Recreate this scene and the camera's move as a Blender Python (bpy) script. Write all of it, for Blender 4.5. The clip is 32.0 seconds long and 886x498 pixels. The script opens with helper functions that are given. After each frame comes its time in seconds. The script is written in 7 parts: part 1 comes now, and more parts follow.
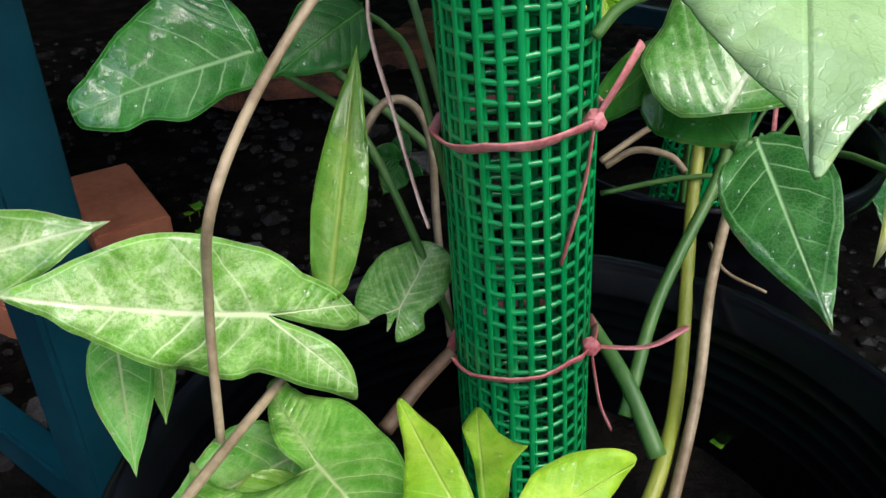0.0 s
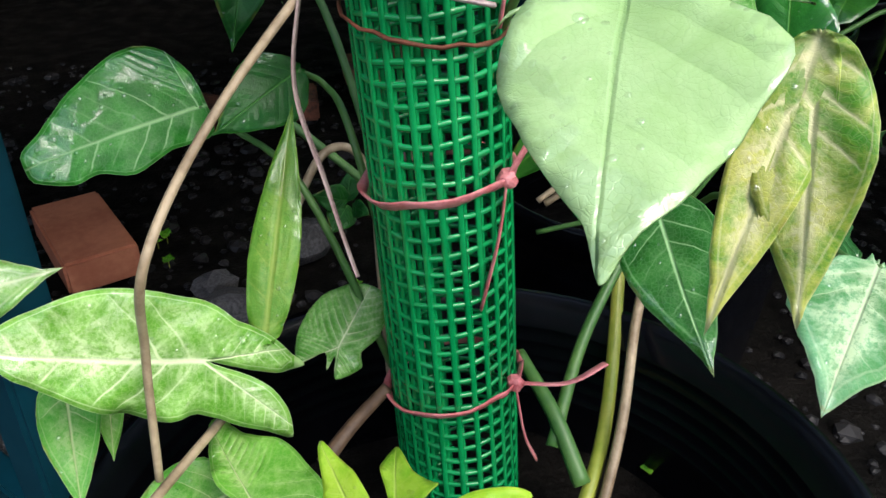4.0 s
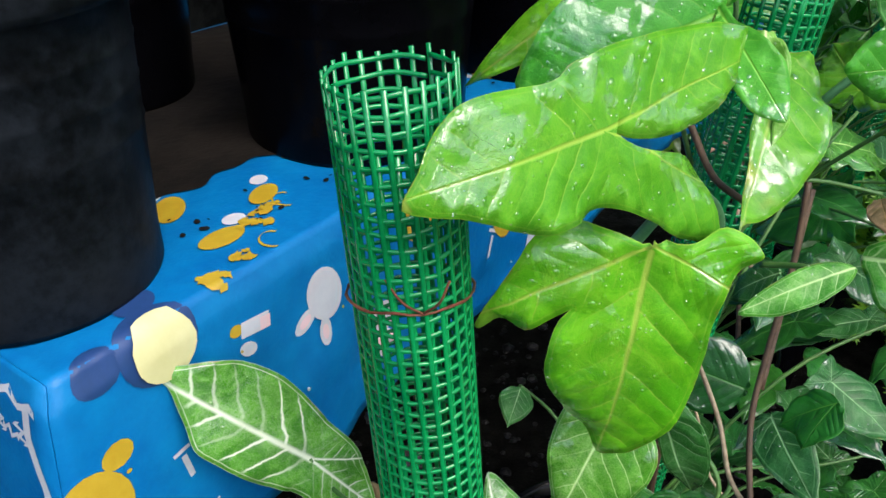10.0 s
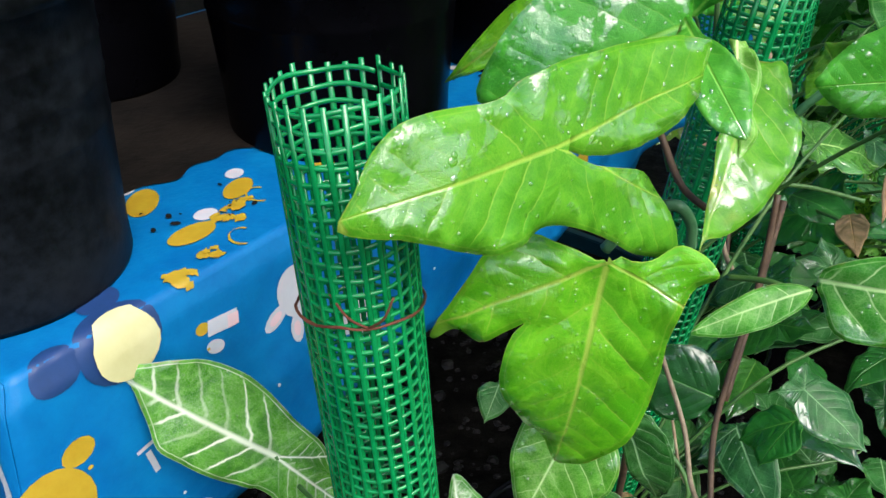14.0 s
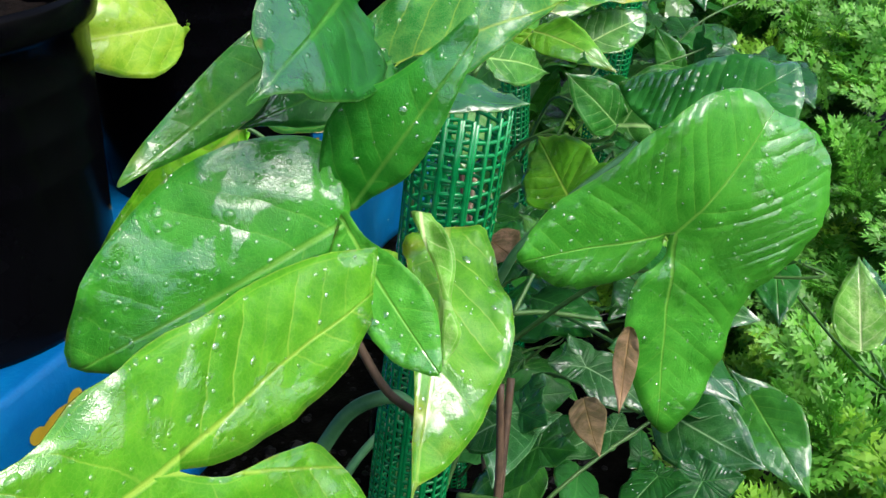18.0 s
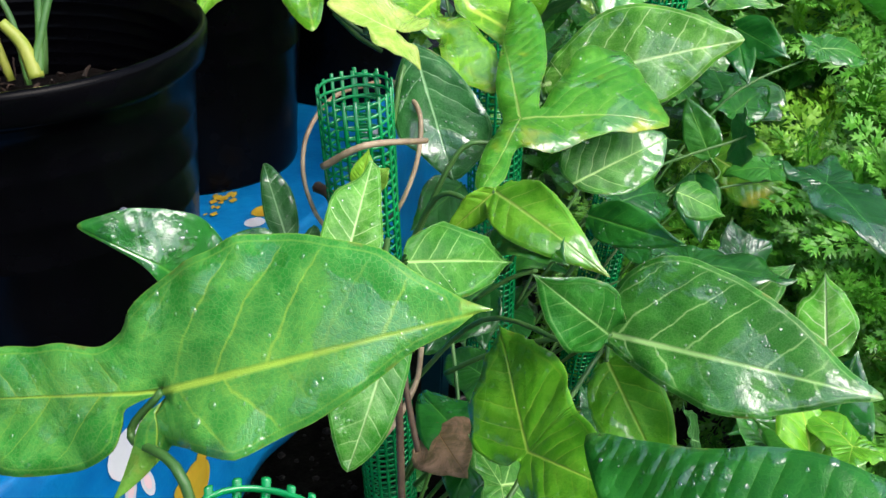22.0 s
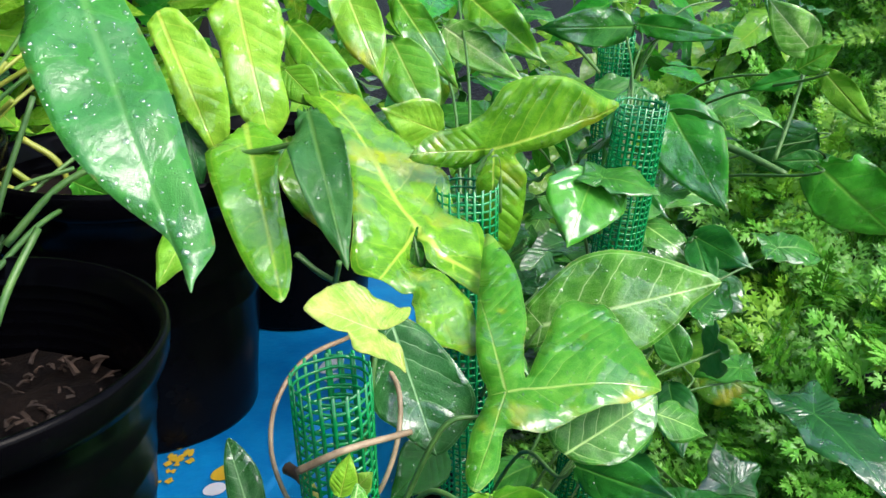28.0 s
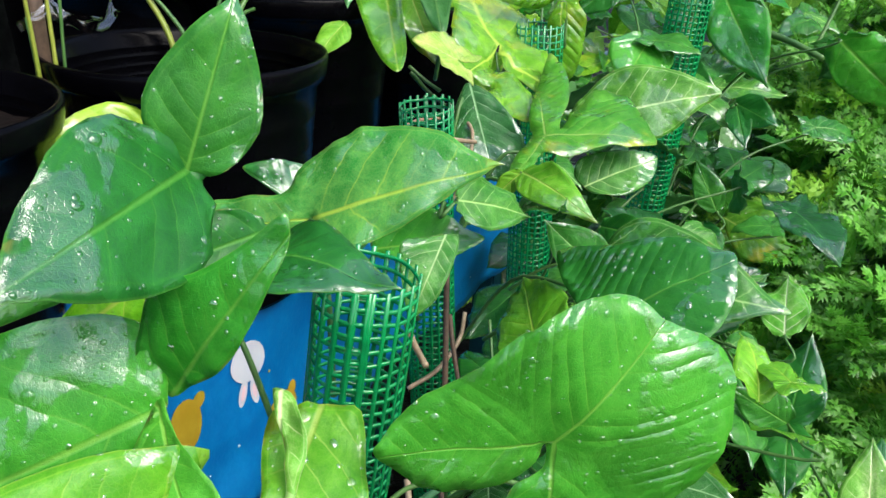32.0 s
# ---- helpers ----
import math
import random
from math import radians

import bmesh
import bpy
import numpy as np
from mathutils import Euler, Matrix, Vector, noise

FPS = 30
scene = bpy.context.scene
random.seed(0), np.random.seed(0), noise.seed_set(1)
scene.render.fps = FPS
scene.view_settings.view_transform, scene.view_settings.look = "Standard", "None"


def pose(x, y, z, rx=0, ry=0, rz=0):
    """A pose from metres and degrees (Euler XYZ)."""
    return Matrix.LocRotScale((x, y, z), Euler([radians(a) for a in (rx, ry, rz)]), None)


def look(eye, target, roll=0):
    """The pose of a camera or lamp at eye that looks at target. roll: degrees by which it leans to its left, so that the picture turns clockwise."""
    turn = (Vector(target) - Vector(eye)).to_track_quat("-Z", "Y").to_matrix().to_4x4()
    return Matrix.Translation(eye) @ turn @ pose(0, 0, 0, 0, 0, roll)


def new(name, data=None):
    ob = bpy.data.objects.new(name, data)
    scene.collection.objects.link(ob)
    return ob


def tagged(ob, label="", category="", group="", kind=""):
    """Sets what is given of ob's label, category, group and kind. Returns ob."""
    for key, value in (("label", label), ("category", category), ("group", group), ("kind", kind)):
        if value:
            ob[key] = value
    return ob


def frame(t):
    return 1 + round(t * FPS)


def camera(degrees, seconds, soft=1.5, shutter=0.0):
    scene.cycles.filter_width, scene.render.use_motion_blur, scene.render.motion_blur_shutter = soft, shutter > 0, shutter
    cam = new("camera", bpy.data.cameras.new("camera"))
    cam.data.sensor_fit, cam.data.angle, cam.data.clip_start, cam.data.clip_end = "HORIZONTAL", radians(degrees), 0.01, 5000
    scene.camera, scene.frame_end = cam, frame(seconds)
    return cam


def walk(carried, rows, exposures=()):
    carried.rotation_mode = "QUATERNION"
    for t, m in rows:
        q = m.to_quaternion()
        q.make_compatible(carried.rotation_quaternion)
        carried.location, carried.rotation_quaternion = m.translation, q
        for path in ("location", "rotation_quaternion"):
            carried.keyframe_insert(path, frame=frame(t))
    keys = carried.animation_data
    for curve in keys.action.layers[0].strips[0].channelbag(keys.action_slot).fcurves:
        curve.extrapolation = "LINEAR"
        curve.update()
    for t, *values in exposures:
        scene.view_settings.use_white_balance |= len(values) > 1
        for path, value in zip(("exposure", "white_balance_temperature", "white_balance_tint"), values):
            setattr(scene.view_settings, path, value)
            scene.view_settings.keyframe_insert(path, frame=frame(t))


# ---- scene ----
import collections

from mathutils.geometry import delaunay_2d_cdt

cam = camera(57.1, 32.0)
METRES, EYE, TILT, LEAN, TURN = 2.6, 0.6, -23.0, 0.0, 0.0
PATH = [
    (0, (0.0070, -0.0023, 0.6044), (-0.0220, 1.6909, -0.4606), -0.37),
    (0.5, (0.0080, -0.0041, 0.5743), (-0.0250, 1.6867, -0.4933), -0.29),
    (1, (-0.0160, -0.0074, 0.5597), (-0.0400, 1.6754, -0.5199), -0.14),
    (1.5, (-0.0200, -0.0104, 0.5601), (-0.0310, 1.6683, -0.5268), 0.14),
    (2, (-0.0110, -0.0103, 0.5672), (-0.0090, 1.6710, -0.5161), 0.21),
    (2.5, (0.0050, -0.0107, 0.5774), (0.0210, 1.6707, -0.5050), 0.29),
    (4.5, (0.0400, -0.0219, 0.6602), (0.0450, 1.7061, -0.3455), -0.27),
    (5, (0.0270, -0.0236, 0.6746), (0.0210, 1.7280, -0.2903), -0.53),
    (5.5, (0.0240, -0.0208, 0.6732), (-0.0020, 1.7477, -0.2620), -0.84),
    (6, (0.0260, -0.0109, 0.6908), (-0.0180, 1.7768, -0.2059), -1.13),
    (6.5, (0.0280, -0.0174, 0.7334), (-0.0290, 1.8122, -0.0718), -1.69),
    (7, (0.0290, -0.0247, 0.7639), (-0.0390, 1.8304, 0.0175), -1.74),
    (7.5, (0.0300, -0.0203, 0.7915), (-0.0620, 1.8550, 0.1027), -1.85),
    (8, (0.0270, 0.0009, 0.8742), (-0.0760, 1.8374, 0.0873), -2.32),
    (8.5, (0.0110, -0.0068, 1.0172), (-0.0440, 1.7524, 0.0683), -1.30),
    (9, (0.0200, -0.0225, 1.1290), (-0.0040, 1.7234, 0.1539), -0.93),
    (9.5, (0.0210, -0.0447, 1.2125), (0.0140, 1.6834, 0.2078), -0.34),
    (10, (0.0240, -0.0516, 1.2845), (0.0150, 1.6610, 0.2519), -0.35),
    (10.5, (0.0350, -0.0522, 1.3251), (0.0200, 1.6548, 0.2832), -0.49),
    (11, (0.0440, -0.0467, 1.3090), (0.0160, 1.6532, 0.2541), -0.36),
    (11.5, (0.0420, -0.0418, 1.2374), (0.0120, 1.6587, 0.1864), -0.37),
    (12, (0.0390, -0.0476, 1.1563), (0.0280, 1.6510, 0.0996), -0.36),
    (12.5, (0.0450, -0.0409, 1.1603), (0.0480, 1.6555, 0.1019), -0.28),
    (13, (0.0510, -0.0340, 1.2483), (0.0510, 1.6514, 0.1724), -0.00),
    (13.5, (0.0660, -0.0324, 1.2906), (0.0260, 1.6492, 0.2092), 0.37),
    (15.5, (0.0360, -0.0485, 1.3103), (0.0380, 1.6461, 0.2472), 0.91),
    (16, (0.0470, -0.0386, 1.3148), (0.0710, 1.6752, 0.2841), 1.04),
    (16.5, (0.0460, 0.0121, 1.3220), (0.2580, 1.7309, 0.3228), 2.68),
    (17, (0.0500, 0.0835, 1.3188), (0.4690, 1.7734, 0.3353), 1.61),
    (17.5, (0.0890, 0.1126, 1.3304), (0.5600, 1.7898, 0.3489), 0.89),
    (18, (0.1570, 0.1457, 1.3282), (0.6540, 1.8130, 0.3422), 0.84),
    (18.5, (0.2100, 0.1576, 1.3202), (0.6880, 1.8310, 0.3343), 0.84),
    (19, (0.2430, 0.1620, 1.2902), (0.6970, 1.8278, 0.2822), 1.24),
    (19.5, (0.2670, 0.1642, 1.2787), (0.7000, 1.8143, 0.2357), 1.77),
    (20, (0.3080, 0.2072, 1.3073), (0.7040, 1.8568, 0.2482), 1.68),
    (20.5, (0.3270, 0.2350, 1.3424), (0.6670, 1.8954, 0.2806), 0.86),
    (21, (0.3350, 0.3214, 1.3702), (0.6850, 1.9639, 0.2849), 3.15),
    (21.5, (0.3370, 0.4084, 1.3757), (0.7230, 2.0561, 0.3108), 2.93),
    (22, (0.3390, 0.4711, 1.3819), (0.7680, 2.1220, 0.3368), 2.45),
    (22.5, (0.3390, 0.5092, 1.3860), (0.7820, 2.1697, 0.3637), 1.59),
    (23, (0.3390, 0.5229, 1.4021), (0.7940, 2.1955, 0.4051), 0.82),
    (23.5, (0.3430, 0.5332, 1.4096), (0.8100, 2.2196, 0.4418), 0.75),
    (24, (0.3480, 0.5394, 1.4167), (0.8240, 2.2408, 0.4800), 0.66),
    (24.5, (0.3500, 0.5430, 1.4202), (0.8320, 2.2561, 0.5059), 0.36),
    (25, (0.3490, 0.5450, 1.4138), (0.8380, 2.2681, 0.5243), 0.17),
    (25.5, (0.3420, 0.5350, 1.4336), (0.8440, 2.2643, 0.5643), 0.32),
    (26, (0.3420, 0.5236, 1.4576), (0.8610, 2.2710, 0.6321), 0.35),
    (26.5, (0.3350, 0.5272, 1.4672), (0.8710, 2.2906, 0.6918), 0.69),
    (28.5, (0.3300, 0.5770, 1.4624), (0.9310, 2.3446, 0.7450), 2.16),
    (29, (0.3270, 0.5688, 1.4616), (0.9350, 2.3364, 0.7514), 2.78),
    (29.5, (0.3370, 0.5252, 1.4614), (0.9470, 2.2950, 0.7579), 2.69),
    (30, (0.3390, 0.4503, 1.4612), (0.9130, 2.2335, 0.7596), 2.11),
    (30.5, (0.3340, 0.3776, 1.4372), (0.8590, 2.1732, 0.7306), 2.07),
    (31, (0.3350, 0.3215, 1.4026), (0.8220, 2.1152, 0.6649), 2.91),
    (31.5, (0.3290, 0.2386, 1.3904), (0.7100, 2.0411, 0.6129), 2.91),
    (32, (0.2880, 0.1722, 1.3675), (0.6050, 1.9772, 0.5673), 3.10),
]
LIGHTNESS = [(0, 0.69), (1, 1.36), (2.5, 1.26), (4.5, 0.82), (6, 0.82), (9, 0.92), (13, 0.9), (16, 0.99), (19, 0.9), (21, 0.92), (23, 1.22), (26, 1.19), (29, 1.22), (32, 1.09)]
walk(cam, [(t, look(eye, target, roll)) for t, eye, target, roll in PATH], LIGHTNESS)

# ---- world, sun, exposure ----
world = bpy.data.worlds.new("sky")
scene.world = world
world.use_nodes = True
wn = world.node_tree
sky = wn.nodes.new("ShaderNodeTexSky")
sky.sky_type, sky.sun_disc = "NISHITA", False
sky.sun_elevation, sky.sun_rotation = radians(54), radians(142)
sky.air_density, sky.dust_density, sky.ozone_density = 1.0, 3.0, 1.0
wn.nodes["Background"].inputs["Strength"].default_value = 0.145
wn.links.new(sky.outputs[0], wn.nodes["Background"].inputs["Color"])
sun = new("sun", bpy.data.lights.new("sun", "SUN"))
sun.data.energy, sun.data.angle, sun.data.color = 1.3, radians(40), (1.0, 0.98, 0.95)
sun.matrix_world = look((1.75, -2.2, 3.9), (0, 0, 0))


# ---- materials ----
def nodes_of(name):
    m = bpy.data.materials.new(name)
    m.use_nodes = True
    t = m.node_tree
    return m, t, t.nodes["Principled BSDF"]


def link(t, a, b):
    t.links.new(a, b)


def calc(t, op, a, b=None, c=None):
    n = t.nodes.new("ShaderNodeMath")
    n.operation = op
    for i, v in enumerate((a, b, c)):
        if v is None:
            continue
        if isinstance(v, (int, float)):
            n.inputs[i].default_value = v
        else:
            link(t, v, n.inputs[i])
    return n.outputs[0]


def step(t, v, lo, hi, out_lo=0.0, out_hi=1.0):
    n = t.nodes.new("ShaderNodeMapRange")
    n.interpolation_type = "SMOOTHSTEP"
    link(t, v, n.inputs[0])
    for i, x in enumerate((lo, hi, out_lo, out_hi)):
        n.inputs[i + 1].default_value = x
    return n.outputs[0]


def blend(t, f, a, b):
    n = t.nodes.new("ShaderNodeMix")
    n.data_type = "RGBA"
    for i, v in ((0, f), (6, a), (7, b)):
        if isinstance(v, (int, float)):
            n.inputs[i].default_value = v
        elif isinstance(v, tuple):
            n.inputs[i].default_value = (*v, 1) if len(v) == 3 else v
        else:
            link(t, v, n.inputs[i])
    return n.outputs[2]


def noise_of(t, scale, detail=3.0, rough=0.55, coord="Object", warp=0.0):
    c = t.nodes.new("ShaderNodeTexCoord")
    n = t.nodes.new("ShaderNodeTexNoise")
    n.inputs["Scale"].default_value, n.inputs["Detail"].default_value = scale, detail
    n.inputs["Roughness"].default_value, n.inputs["Distortion"].default_value = rough, warp
    link(t, c.outputs[coord], n.inputs["Vector"])
    return n.outputs["Fac"]


def bumped(t, p, height, strength=0.3, distance=0.001, base=None):
    b = t.nodes.new("ShaderNodeBump")
    b.inputs["Strength"].default_value, b.inputs["Distance"].default_value = strength, distance
    link(t, height, b.inputs["Height"])
    if base is not None:
        link(t, base, b.inputs["Normal"])
    link(t, b.outputs[0], p.inputs["Normal"])
    return b.outputs[0]


def plain(name, colour, other, rough=0.5, scale=40.0, metal=0.0, bump=0.2, size=0.001, spec=0.5, rough_to=None):
    """A surface with two tones mixed by noise at two scales, and a fine relief."""
    m, t, p = nodes_of(name)
    big, fine = noise_of(t, scale * 0.15, 4), noise_of(t, scale, 5, 0.65)
    f = calc(t, "ADD", calc(t, "MULTIPLY", big, 0.6), calc(t, "MULTIPLY", fine, 0.4))
    link(t, blend(t, step(t, f, 0.35, 0.65), colour, other), p.inputs["Base Color"])
    if rough_to is None:
        p.inputs["Roughness"].default_value = rough
    else:
        link(t, step(t, big, 0.3, 0.7, rough, rough_to), p.inputs["Roughness"])
    p.inputs["Metallic"].default_value = metal
    p.inputs["Specular IOR Level"].default_value = spec
    bumped(t, p, fine, bump, size)
    return m


def leaf_material(name, dark, light, vein, vary=0.0, veins=0.35, tip=None, gloss=0.28, wet=0.5, bold=1.0, dense=7.0, puffy=0.6):
    """A glossy leaf: midrib, side veins and a vein along the margin in the leaf's own coordinates, a fine net and pale
    mottling between them, raised cushions between the veins, and a broken film of rain with beads on top."""
    m, t, p = nodes_of(name)
    dark, light = [(q[0] * (0.66 if q[0] < 0.4 else 0.95), q[1], q[2] * 1.5) for q in (dark, light)]
    uv = t.nodes.new("ShaderNodeUVMap")
    uv.uv_map = "leaf"
    rim = t.nodes.new("ShaderNodeUVMap")
    rim.uv_map = "rim"
    sep, sep2 = t.nodes.new("ShaderNodeSeparateXYZ"), t.nodes.new("ShaderNodeSeparateXYZ")
    link(t, uv.outputs[0], sep.inputs[0])
    link(t, rim.outputs[0], sep2.inputs[0])
    u, v, edge = sep.outputs[0], calc(t, "ABSOLUTE", sep.outputs[1]), sep2.outputs[0]
    whole = calc(t, "SUBTRACT", 1.0, sep2.outputs[1])
    hand = calc(t, "SIGN", sep.outputs[1])
    tc = t.nodes.new("ShaderNodeTexCoord")

    def cells(scale, feature="F1"):
        n = t.nodes.new("ShaderNodeTexVoronoi")
        n.feature = feature
        n.inputs["Scale"].default_value = scale
        link(t, tc.outputs["Object"], n.inputs["Vector"])
        return n
    grain, blot = noise_of(t, 330, 4, 0.75), noise_of(t, 38, 6, 0.7, warp=0.8)
    wob = noise_of(t, 40, 3)
    mid = step(t, calc(t, "ADD", calc(t, "SUBTRACT", v, calc(t, "MULTIPLY", wob, 0.006)), calc(t, "MULTIPLY", u, 0.008)), 0.001, 0.007 + 0.007 * bold, 1.0, 0.0)
    s = calc(t, "ADD", calc(t, "ADD", calc(t, "SUBTRACT", u, calc(t, "MULTIPLY", v, 0.7)), calc(t, "MULTIPLY", calc(t, "MULTIPLY", v, v), -0.7)), calc(t, "ADD", calc(t, "MULTIPLY", wob, 0.08 if dense < 8 else 0.05), calc(t, "MULTIPLY", hand, 0.017)))
    turns = calc(t, "MULTIPLY", s, dense)
    cell = calc(t, "ABSOLUTE", calc(t, "SUBTRACT", calc(t, "FRACT", turns), 0.5))
    rand = t.nodes.new("ShaderNodeTexWhiteNoise")
    rand.noise_dimensions = "1D"
    link(t, calc(t, "ADD", calc(t, "FLOOR", turns), calc(t, "MULTIPLY", hand, 0.37)), rand.inputs["W"])
    each = step(t, rand.outputs["Value"], 0.0, 1.0, 0.25, 1.0)
    thin = step(t, calc(t, "ADD", cell, calc(t, "MULTIPLY", v, 0.06 if bold < 1.6 else 0.2)), 0.014 * bold, 0.058 * bold, 1.0, 0.0)
    side = calc(t, "MULTIPLY", calc(t, "MULTIPLY", thin, calc(t, "MULTIPLY", each, whole)), step(t, edge, 0.7, 0.95, 1.0, 0.1))
    border = step(t, calc(t, "ABSOLUTE", calc(t, "SUBTRACT", calc(t, "ADD", edge, calc(t, "MULTIPLY", wob, 0.05)), 0.925)), 0.004, 0.02, 0.45, 0.0)
    halo = calc(t, "MULTIPLY", step(t, cell, 0.0, 0.4, 1.0, 0.0), step(t, edge, 0.3, 0.9, 1.0, 0.1))
    core = step(t, v, 0.0, 0.12, 0.7, 0.0)
    net = step(t, cells(420, "DISTANCE_TO_EDGE").outputs["Distance"], 0.0, 0.12, 1.0, 0.0)
    base = blend(t, step(t, blot, 0.36, 0.66), dark, light)
    base = blend(t, calc(t, "MULTIPLY", net, 0.1), base, vein)
    pale = calc(t, "ADD", calc(t, "ADD", calc(t, "MULTIPLY", halo, 0.45), core), step(t, blot, 0.44, 0.62, 0.0, 0.75))
    pale = calc(t, "MULTIPLY", pale, calc(t, "MULTIPLY", step(t, grain, 0.38, 0.56, 0.2, 1.0), step(t, edge, 0.72, 0.97, vary, vary * 0.1)))
    col = blend(t, calc(t, "MINIMUM", pale, 0.92), base, vein)
    col = blend(t, calc(t, "MULTIPLY", calc(t, "MAXIMUM", side, border), veins), col, vein)
    col = blend(t, calc(t, "MULTIPLY", mid, min(1.0, veins + 0.4)), col, vein)
    if tip is not None:
        col = blend(t, calc(t, "MULTIPLY", step(t, noise_of(t, 13, 3), 0.58, 0.72), 0.8), col, tip)
    info = t.nodes.new("ShaderNodeObjectInfo")
    hsv = t.nodes.new("ShaderNodeHueSaturation")
    link(t, step(t, info.outputs["Random"], 0.0, 1.0, 0.8, 1.18), hsv.inputs["Value"])
    link(t, step(t, info.outputs["Random"], 0.0, 1.0, 0.51, 0.488), hsv.inputs["Hue"])
    link(t, col, hsv.inputs["Color"])
    col = hsv.outputs[0]
    scar = noise_of(t, 60, 3)
    brown = calc(t, "MULTIPLY", step(t, edge, 0.93, 1.0), step(t, scar, 0.57, 0.66))
    col = blend(t, calc(t, "MULTIPLY", brown, 0.55), col, (0.3, 0.2, 0.05))
    col = blend(t, step(t, edge, 0.978, 0.995, 0.0, 0.35), col, vein)
    link(t, col, p.inputs["Base Color"])
    film = step(t, noise_of(t, 17, 4, 0.55, warp=0.6), 0.515, 0.55)
    link(t, step(t, film, 0.0, 1.0, gloss * 1.3, gloss * 0.9), p.inputs["Roughness"])
    p.inputs["Specular IOR Level"].default_value = 0.32
    # cushions between the veins, the sunk midrib and the fine net
    puff = calc(t, "MULTIPLY", calc(t, "SINE", calc(t, "MULTIPLY", cell, math.pi)), calc(t, "MULTIPLY", whole, each))
    puff = calc(t, "MULTIPLY", puff, calc(t, "MULTIPLY", step(t, edge, 0.6, 1.0, 1.0, 0.2), step(t, v, 0.0, 0.1, 0.35, 1.0)))
    ridge = calc(t, "ADD", calc(t, "MULTIPLY", puff, puffy), calc(t, "MULTIPLY", calc(t, "SUBTRACT", 1.0, mid), 0.45))
    ridge = calc(t, "ADD", ridge, calc(t, "ADD", calc(t, "MULTIPLY", blot, 1.1), calc(t, "MULTIPLY", net, -0.05)))
    quilt = bumped(t, p, ridge, 1.0, 0.0009)
    # beads of rain
    if wet > 0.05:
        bead = None
        for scale, odds in ((210, 0.3), (105, 0.45)):
            vor = cells(scale)
            luck = t.nodes.new("ShaderNodeSeparateColor")
            link(t, vor.outputs["Color"], luck.inputs[0])
            size = step(t, luck.outputs[0], odds, 1.0, 0.0, 0.34)
            off = calc(t, "DIVIDE", vor.outputs["Distance"], calc(t, "ADD", size, 0.0001))
            cap = calc(t, "MULTIPLY", calc(t, "SQRT", calc(t, "MAXIMUM", calc(t, "SUBTRACT", 1.0, calc(t, "MULTIPLY", off, off)), 0.0)), calc(t, "MULTIPLY", size, 150.0 / scale))
            bead = cap if bead is None else calc(t, "MAXIMUM", bead, cap)
        bead = calc(t, "MULTIPLY", bead, step(t, noise_of(t, 15, 2), 0.42, 0.5))
        link(t, calc(t, "MAXIMUM", calc(t, "MULTIPLY", film, wet), step(t, bead, 0.02, 0.08)), p.inputs["Coat Weight"])
        p.inputs["Coat Roughness"].default_value = 0.05
        p.inputs["Coat IOR"].default_value = 2.2
        b = t.nodes.new("ShaderNodeBump")
        b.inputs["Strength"].default_value, b.inputs["Distance"].default_value = 1.0, 0.0042
        link(t, calc(t, "ADD", bead, calc(t, "ADD", calc(t, "MULTIPLY", film, 0.06), calc(t, "MULTIPLY", calc(t, "ADD", puff, calc(t, "MULTIPLY", noise_of(t, 42, 2), 3.2)), 0.2))), b.inputs["Height"])
        link(t, quilt, b.inputs["Normal"])
        link(t, b.outputs[0], p.inputs["Coat Normal"])
    tr = t.nodes.new("ShaderNodeBsdfTranslucent")
    link(t, blend(t, 0.5, col, (0.07, 0.46, 0.01)), tr.inputs["Color"])
    link(t, quilt, tr.inputs["Normal"])
    mix = t.nodes.new("ShaderNodeMixShader")
    mix.inputs[0].default_value = 0.26
    link(t, p.outputs[0], mix.inputs[1])
    link(t, tr.outputs[0], mix.inputs[2])
    link(t, mix.outputs[0], t.nodes["Material Output"].inputs["Surface"])
    return m


